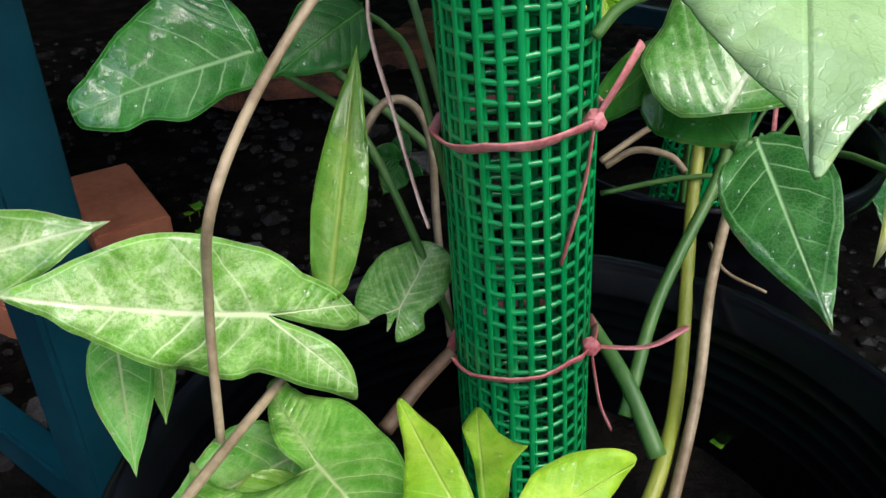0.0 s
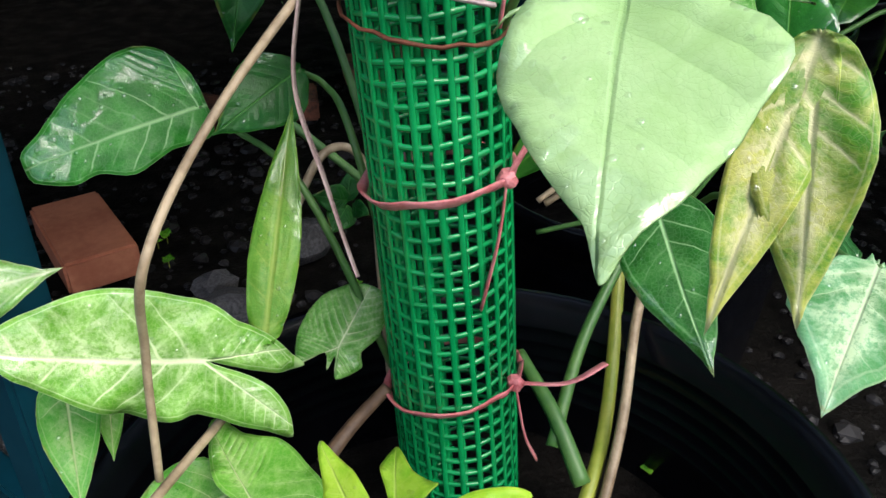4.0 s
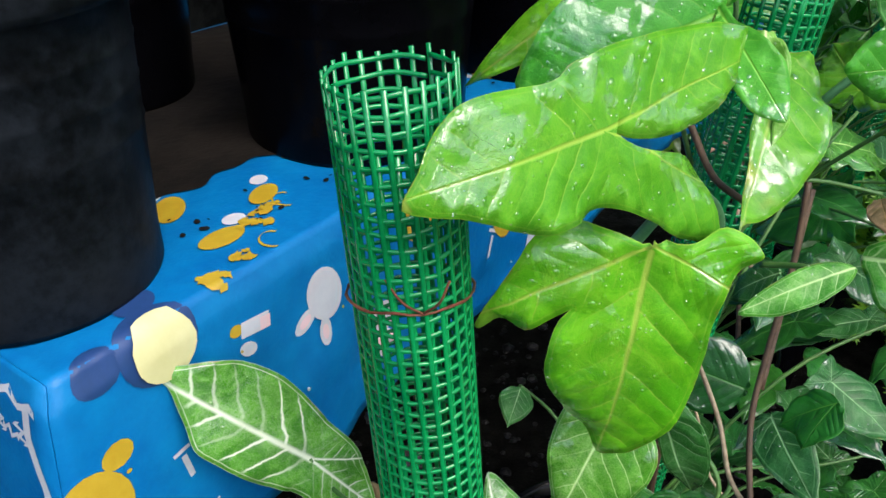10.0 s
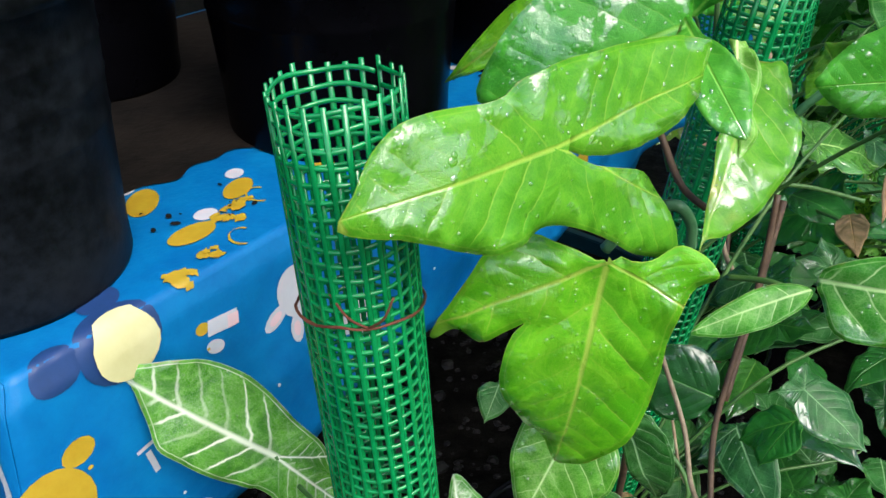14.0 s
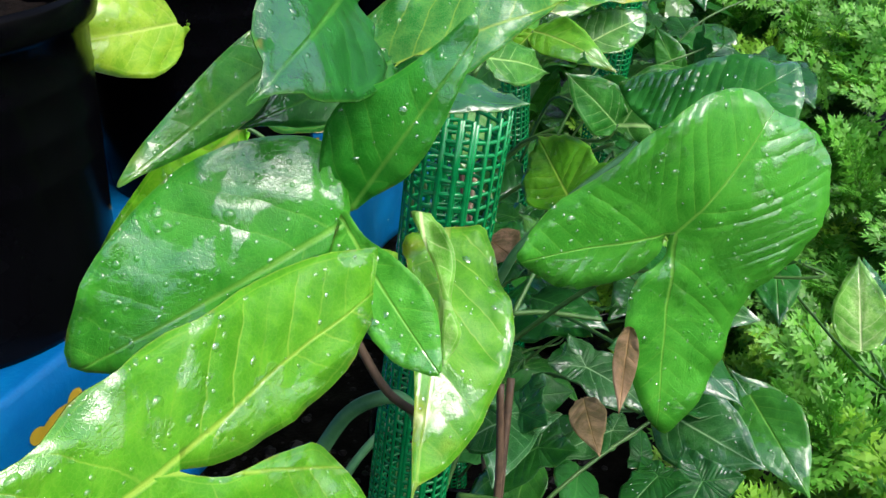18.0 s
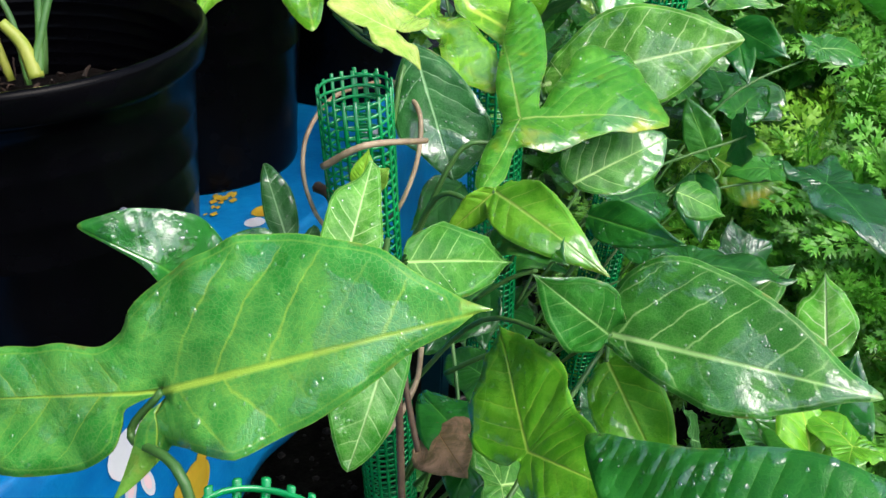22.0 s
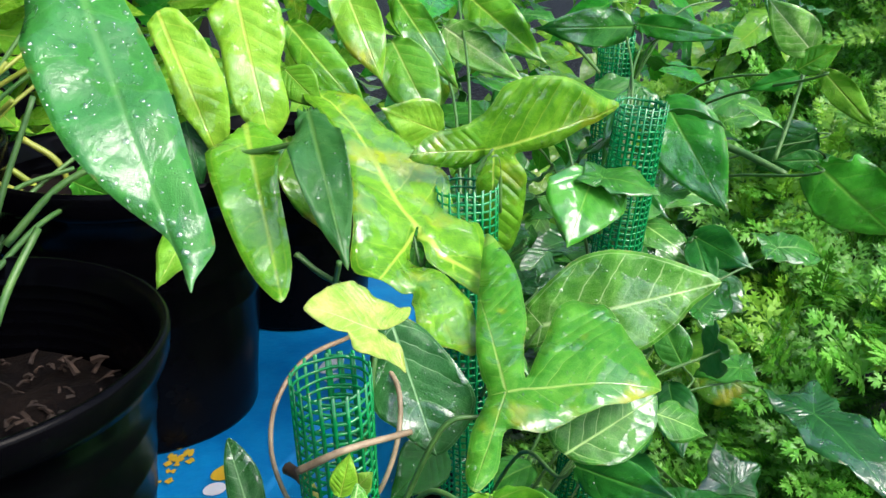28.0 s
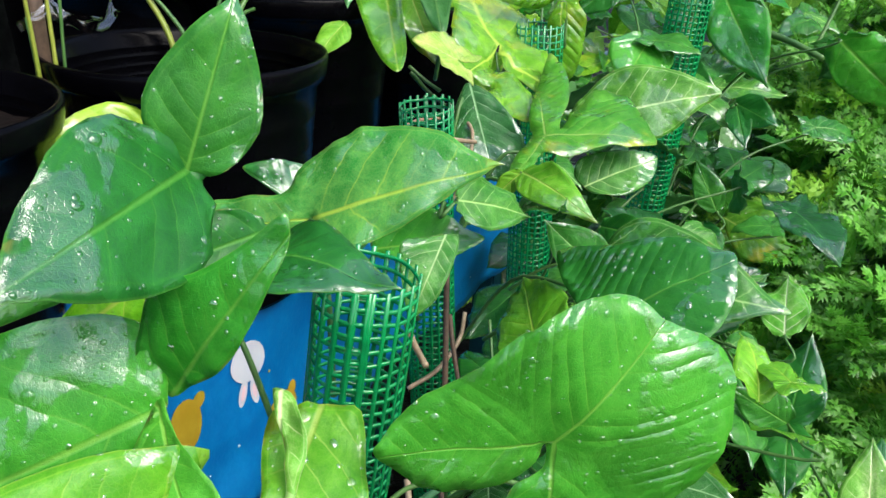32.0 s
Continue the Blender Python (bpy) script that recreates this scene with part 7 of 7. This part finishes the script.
stem("stem", [(0.380, 0.835, 0.817), (0.384, 0.796, 0.771), (0.401, 0.767, 0.743)], 0.0034, STEM_TAN, PLANT[2], 0.003)
stem("stem", [(0.410, 0.756, 0.885), (0.443, 0.749, 0.885), (0.493, 0.730, 0.880)], 0.0026, STEM_GREEN, PLANT[2], 0.0024)
stem("stem", [(0.340, 0.742, 0.857), (0.370, 0.754, 0.874), (0.404, 0.753, 0.879)], 0.0026, STEM_GREEN, PLANT[2], 0.0024)
stem("stem", [(0.436, 0.832, 0.672), (0.471, 0.816, 0.665), (0.505, 0.805, 0.664)], 0.003, STEM_GREEN, PLANT[2], 0.0026)
stem("stem", [(0.481, 1.245, 1.095), (0.494, 1.183, 1.090), (0.488, 1.153, 1.055), (0.470, 1.142, 1.012), (0.454, 1.159, 0.979)], 0.0026, STEM_TAN, PLANT[3], 0.0022)
stem("stem", [(0.480, 1.322, 1.068), (0.428, 1.285, 1.069), (0.395, 1.253, 1.045), (0.385, 1.225, 1.013), (0.392, 1.204, 0.980), (0.406, 1.198, 0.955)], 0.0026, STEM_TAN, PLANT[3], 0.0022)
stem("stem", [(0.393, 1.090, 1.082), (0.427, 1.072, 1.107), (0.483, 1.096, 1.097)], 0.0032, STEM_TAN, PLANT[3], 0.0026)
stem("stem", [(0.396, 1.198, 1.008), (0.404, 1.185, 1.008), (0.409, 1.180, 1.001)], 0.006, STEM_BROWN, PLANT[3], 0.004)
stem("stem", [(0.410, 1.184, 1.008), (0.417, 1.164, 0.995)], 0.005, STEM_LIME, PLANT[3], 0.004)
stem("stem", [(0.489, 1.120, 0.854), (0.479, 1.098, 0.825), (0.445, 1.058, 0.805), (0.405, 1.037, 0.792)], 0.003, STEM_TAN, PLANT[3], 0.003)
stem("stem", [(0.460, 1.077, 0.874), (0.462, 1.048, 0.841), (0.465, 1.017, 0.811)], 0.0035, STEM_BROWN, PLANT[3], 0.003)
stem("stem", [(0.521, 1.135, 0.802), (0.553, 1.099, 0.850), (0.589, 1.056, 0.896), (0.630, 0.994, 0.946)], 0.003, STEM_GREEN, PLANT[3], 0.0026)
stem("stem", [(0.573, 1.214, 0.838), (0.604, 1.193, 0.877), (0.629, 1.173, 0.899)], 0.0026, STEM_GREEN, PLANT[3], 0.0024)
stem("stem", [(0.542, 1.194, 0.800), (0.541, 1.152, 0.751), (0.537, 1.117, 0.714)], 0.0026, STEM_GREEN, PLANT[3], 0.0024)
stem("stem", [(1.198, 1.748, 1.144), (1.231, 1.679, 1.131), (1.263, 1.620, 1.112)], 0.007, STEM_GREEN, PLANT[5], 0.006)
stem("stem", [(1.262, 1.652, 1.127), (1.302, 1.678, 1.197), (1.328, 1.695, 1.260)], 0.004, STEM_GREEN, PLANT[5], 0.003)
stem("stem", [(1.039, 1.991, 1.286), (1.065, 1.913, 1.235)], 0.004, STEM_GREEN, PLANT[5], 0.003)
stem("stem", [(0.359, 1.488, 1.224), (0.407, 1.438, 1.241), (0.447, 1.386, 1.262)], 0.0022, STEM_GREEN, PLANT[9], 0.002)
stem("stem", [(0.154, 1.466, 1.202), (0.181, 1.512, 1.164), (0.223, 1.604, 1.103)], 0.0045, STEM_LIME, PLANT[9], 0.004)
stem("stem", [(0.164, 1.299, 1.179), (0.197, 1.367, 1.200), (0.232, 1.426, 1.206)], 0.003, STEM_GREEN, PLANT[9], 0.0025)
stem("stem", [(0.157, 1.262, 1.113), (0.174, 1.291, 1.221), (0.214, 1.331, 1.326)], 0.003, STEM_GREEN, PLANT[9], 0.0025)
stem("stem", [(0.129, 1.255, 1.110), (0.113, 1.271, 1.182), (0.084, 1.295, 1.232)], 0.004, STEM_LIME, PLANT[9], 0.004)
stem("stem", [(0.162, 1.384, 1.176), (0.217, 1.401, 1.228), (0.285, 1.410, 1.255)], 0.004, STEM_GREEN, PLANT[9], 0.003)
stem("stem", [(0.466, 1.298, 1.163), (0.467, 1.335, 1.120)], 0.003, STEM_GREEN, PLANT[9], 0.003)
stem("stem", [(0.442, 1.446, 1.117), (0.466, 1.435, 1.098), (0.490, 1.425, 1.083)], 0.003, STEM_GREEN, PLANT[9], 0.003)
stem("stem", [(0.247, 0.847, 0.619), (0.280, 0.859, 0.651), (0.358, 0.878, 0.710), (0.448, 0.895, 0.769), (0.486, 0.899, 0.790)], 0.0058, STEM_BLUISH, PLANT[2], 0.004)
stem("stem", [(0.464, 0.659, 1.094), (0.455, 0.658, 1.086), (0.414, 0.662, 1.053), (0.374, 0.663, 1.014), (0.360, 0.671, 0.980)], 0.004, STEM_BLUISH, PLANT[2], 0.004)
stem("stem", [(0.201, 0.615, 0.887), (0.225, 0.608, 0.927), (0.251, 0.590, 0.950), (0.270, 0.596, 0.929), (0.276, 0.600, 0.899)], 0.006, STEM_BLUISH, PLANT[2], 0.005)
stem("stem", [(0.331, 0.560, 0.973), (0.312, 0.522, 0.901), (0.288, 0.475, 0.828)], 0.003, STEM_BROWN, PLANT[2], 0.0028)
stem("stem", [(0.275, 0.499, 0.937), (0.295, 0.474, 0.951), (0.309, 0.447, 0.960)], 0.0026, STEM_GREEN, PLANT[2], 0.0022)
stem("stem", [(0.223, 0.568, 1.027), (0.241, 0.545, 0.992), (0.267, 0.527, 0.976)], 0.003, STEM_BROWN, PLANT[2], 0.003)
stem("stem", [(0.147, 1.238, 1.111), (0.140, 1.254, 1.173), (0.108, 1.278, 1.217), (0.075, 1.295, 1.244)], 0.003, STEM_GREEN, PLANT[9], 0.0025)
stem("stem", [(0.195, 1.080, 1.172), (0.201, 1.100, 1.224), (0.205, 1.116, 1.282)], 0.003, STEM_GREEN, PLANT[9], 0.0025)
stem("stem", [(0.190, 1.079, 1.173), (0.213, 1.107, 1.236), (0.234, 1.141, 1.272)], 0.003, STEM_GREEN, PLANT[9], 0.0025)
stem("stem", [(0.193, 1.080, 1.172), (0.187, 1.087, 1.194), (0.176, 1.089, 1.210)], 0.006, STEM_LIME, PLANT[9], 0.004)
stem("stem", [(0.232, 1.488, 1.163), (0.197, 1.468, 1.185), (0.181, 1.448, 1.202)], 0.004, STEM_LIME, PLANT[9], 0.004)
stem("stem", [(0.255, 1.489, 1.158), (0.240, 1.492, 1.177), (0.221, 1.495, 1.201)], 0.004, STEM_LIME, PLANT[9], 0.004)
stem("stem", [(0.279, 1.491, 1.159), (0.288, 1.497, 1.180), (0.304, 1.502, 1.203)], 0.004, STEM_LIME, PLANT[9], 0.004)
stem("stem", [(0.095, 1.407, 1.105), (0.130, 1.447, 1.130), (0.160, 1.499, 1.181), (0.221, 1.539, 1.224)], 0.003, STEM_GREEN, PLANT[9], 0.0025)
stem("stem", [(0.110, 1.475, 1.135), (0.151, 1.500, 1.193), (0.215, 1.516, 1.213)], 0.003, STEM_GREEN, PLANT[9], 0.0025)
stem("stem", [(0.121, 1.547, 1.196), (0.168, 1.579, 1.159), (0.217, 1.597, 1.121)], 0.004, STEM_LIME, PLANT[9], 0.004)
stem("stem", [(0.125, 1.601, 1.203), (0.161, 1.601, 1.168), (0.189, 1.614, 1.120)], 0.004, STEM_LIME, PLANT[9], 0.004)
stem("stem", [(0.152, 1.611, 1.226), (0.189, 1.610, 1.191), (0.198, 1.615, 1.119)], 0.004, STEM_LIME, PLANT[9], 0.004)
stem("stem", [(0.094, 1.461, 1.130), (0.092, 1.457, 1.081), (0.096, 1.463, 1.032)], 0.003, STEM_GREEN, PLANT[9], 0.0025)
stem("stem", [(0.124, 1.467, 1.128), (0.114, 1.465, 1.091), (0.105, 1.467, 1.037)], 0.003, STEM_GREEN, PLANT[9], 0.0025)
stem("stem", [(0.359, 1.469, 1.230), (0.401, 1.438, 1.241), (0.448, 1.406, 1.257)], 0.004, STEM_GREEN, PLANT[9], 0.003)
stem("stem", [(0.451, 1.492, 1.098), (0.482, 1.496, 1.065), (0.514, 1.512, 1.040)], 0.004, STEM_GREEN, PLANT[9], 0.003)
stem("stem", [(0.252, 0.550, 0.815), (0.267, 0.494, 0.776), (0.267, 0.450, 0.753), (0.274, 0.413, 0.746), (0.276, 0.369, 0.732), (0.270, 0.328, 0.721)], 0.0024, STEM_TAN, PLANT[2], 0.0022)
stem("stem", [(0.312, 0.531, 0.994), (0.306, 0.510, 0.926), (0.290, 0.484, 0.855), (0.278, 0.456, 0.803), (0.275, 0.410, 0.743), (0.272, 0.356, 0.689)], 0.0026, STEM_BROWN, PLANT[2], 0.0026)
stem("stem", [(0.230, 0.386, 0.697), (0.264, 0.389, 0.715), (0.296, 0.385, 0.730), (0.333, 0.372, 0.757)], 0.0022, STEM_GREEN, PLANT[2], 0.002)
stem("stem", [(0.209, 0.456, 0.701), (0.252, 0.450, 0.712), (0.273, 0.456, 0.731), (0.270, 0.474, 0.751)], 0.0022, STEM_GREEN, PLANT[2], 0.002)
stem("stem", [(0.245, 0.362, 0.682), (0.255, 0.378, 0.700), (0.258, 0.391, 0.715), (0.269, 0.400, 0.729)], 0.0009, STEM_TAN, PLANT[2], 0.0007)
# ---- leaves of the potted plant on the table ----
leaf(9, "lime3", (0.401, 1.518, 1.254), (0.405, 1.256, 1.147), (0.988, -0.044, 0.149), w=0.23, outline=((-43.7, 0.095), (-32.3, 0.310), (-13.1, 0.611), (-6.0, 0.843), (-0.3, 1.006), (3.8, 0.855), (8.5, 0.504), (25.2, 0.302), (37.6, 0.140), (138.6, 0.056)))
leaf(9, "lime", (0.319, 1.580, 1.365), (0.373, 1.533, 1.200), (0.953, 0.037, 0.302), w=0.20, outline=((-84.0, 0.092), (-17.7, 0.281), (-11.0, 0.570), (-5.0, 0.729), (0.4, 0.983), (9.7, 0.807), (24.8, 0.529), (48.3, 0.257), (115.1, 0.102)))
leaf(9, "lime", (0.407, 1.599, 1.381), (0.430, 1.536, 1.229), (0.982, -0.063, 0.177), w=0.21, outline=((-92.1, 0.202), (-31.2, 0.373), (-17.6, 0.674), (-8.6, 0.870), (0.0, 1.000), (12.0, 0.854), (20.3, 0.540), (45.4, 0.391), (105.1, 0.238)))
leaf(9, "deep", (0.260, 1.285, 1.442), (0.328, 1.055, 1.253), (0.965, 0.084, 0.247), w=0.21, drops=170, outline=((-48, 0.14), (-24, 0.38), (-13, 0.62), (-7, 0.75), (-1, 0.85), (0, 0.91), (0, 0.96), (-0, 1.00), (1, 0.97), (3, 0.94), (5, 0.91), (6, 0.84), (7, 0.75), (12, 0.51), (25, 0.18), (132, 0.00)))
leaf(9, "dull", (0.455, 1.392, 1.291), (0.455, 1.205, 1.199), (0.970, -0.105, 0.219), w=0.13, shape=-0.80)
leaf(9, "limey", (0.459, 1.610, 1.209), (0.503, 1.537, 1.096), (0.927, -0.027, 0.374), w=0.22, shape=-0.80)
leaf(9, "lime3", (0.475, 1.673, 1.348), (0.572, 1.615, 1.226), (0.771, -0.038, 0.635), w=0.16, shape=-0.80)
leaf(9, "limey", (0.628, 1.721, 1.317), (0.670, 1.636, 1.206), (0.872, -0.171, 0.458), w=0.27, shape=-0.80)
leaf(9, "limey", (0.560, 1.744, 1.398), (0.600, 1.669, 1.270), (0.911, -0.160, 0.380), w=0.22, shape=-0.80)
leaf(9, "lime3", (0.641, 1.776, 1.383), (0.716, 1.685, 1.255), (0.796, -0.169, 0.582), w=0.15, shape=-0.80)
leaf(9, "dark", (0.336, 1.566, 1.247), (0.349, 1.527, 1.177), (0.985, 0.029, 0.173), w=0.24)
leaf(9, "lime", (0.466, 1.647, 1.293), (0.508, 1.612, 1.248), (0.742, 0.009, 0.670), w=0.36, stalk=0)
leaf(9, "limey", (0.338, 1.359, 1.192), (0.295, 1.321, 1.144), (0.791, -0.541, -0.287), w=0.3, stalk=0)
leaf(9, "green2", (0.220, 1.462, 1.212), (0.282, 1.434, 1.193), (0.284, -0.022, 0.958), w=0.5)

# ---- stalks rising out of the pots on the table ----
def stalks(plant, seed, at, count, reach, height, radius, spread):
    """Long lime leaf stalks leaning out of a pot."""
    rnd = random.Random(seed)
    for i in range(count):
        g, r = rnd.uniform(0, 2 * math.pi), spread * math.sqrt(rnd.random())
        o = at + Vector((r * math.cos(g), r * math.sin(g), 0))
        g += rnd.uniform(-0.7, 0.7)
        h, q = height * rnd.uniform(0.6, 1.1), reach * rnd.uniform(0.4, 1.1)
        out = Vector((math.cos(g), math.sin(g), 0))
        stem("stalk", [o, o + out * (0.25 * q) + Vector((0, 0, 0.5 * h)), o + out * q + Vector((0, 0, h))], radius * rnd.uniform(0.7, 1.2), STEM_LIME if rnd.random() < 0.7 else STEM_GREEN, PLANT[plant], radius * 0.6, 6, 5)


PLANT[10] = thing("potted_sprouts", on_table(0.85, 0.2, 0.25), "cluster of bare lime green stalks in a pot of husk", "plant")
stalks(10, 5, on_table(0.715, 0.15, 0.2), 5, 0.012, 0.2, 0.0027, 0.016)
stalks(9, 6, on_table(1.08, 0.42, 0.29), 34, 0.16, 0.2, 0.004, 0.1)
# a strip of clear film caught on a brown stake in the pot
stem("stake", [on_table(0.73, 0.18, 0.19), on_table(0.73, 0.185, 0.4)], 0.009, STEM_BROWN, PLANT[10], 0.009, 8, 3, 1.0, "brown wooden stake")
film_v, film_f = [], []
for i in range(25):
    g = i / 24
    q = on_table(0.7 + 0.12 * g, 0.17 - 0.02 * math.sin(3 * g), 0.335 + 0.01 * math.sin(7 * g))
    for j in range(5):
        film_v.append(q + Vector((0.004 * math.sin(5 * j + 9 * g), 0.006 * math.sin(11 * g + 3 * j), 0.009 * (j - 2) / 2 + 0.003 * math.sin(17 * g + j))))
for i in range(24):
    for j in range(4):
        film_f.append((i * 5 + j, i * 5 + j + 1, i * 5 + j + 6, i * 5 + j + 5))
piece("film", mesh_of("film", film_v, film_f, [WATER]), PLANT[10], None, "crumpled strip of clear plastic film")


# ---- small seedlings on the soil ----
def seedling(x, y, z, size, seed):
    rnd = random.Random(seed)
    ob = thing("seedling", (x, y, z), "tiny green seedling sprouting from the dark wet soil", "seedling", "seedlings on the soil")
    stem("stalk", [(x, y, z - 0.004), (x, y, z + size)], 0.0008, STEM_LIME, ob, 0.0006, 5, 2)
    for k in range(4):
        g = k * 1.6 + rnd.uniform(-0.3, 0.3)
        ax = Vector((math.cos(g), math.sin(g), rnd.uniform(0.1, 0.4))).normalized()
        sd = Vector((0, 0, 1)).cross(ax).normalized()
        up = ax.cross(sd)
        me = leaf_mesh(size * rnd.uniform(0.8, 1.2), 0.45, (), 0.05, 0.1, 0.1, 0.02, "lime3", seed + k)
        piece("leaf", me, ob, Matrix(((ax.x, sd.x, up.x, x), (ax.y, sd.y, up.y, y), (ax.z, sd.z, up.z, z + size), (0, 0, 0, 1))))


seedling(-0.369, 1.034, 0.012, 0.012, 40)
seedling(-0.347, 0.965, 0.012, 0.011, 47)
seedling(-0.075, 0.905, 0.012, 0.009, 54)
seedling(0.193, 0.413, 0.176, 0.007, 61)
seedling(-0.379, 1.020, 0.012, 0.008, 68)
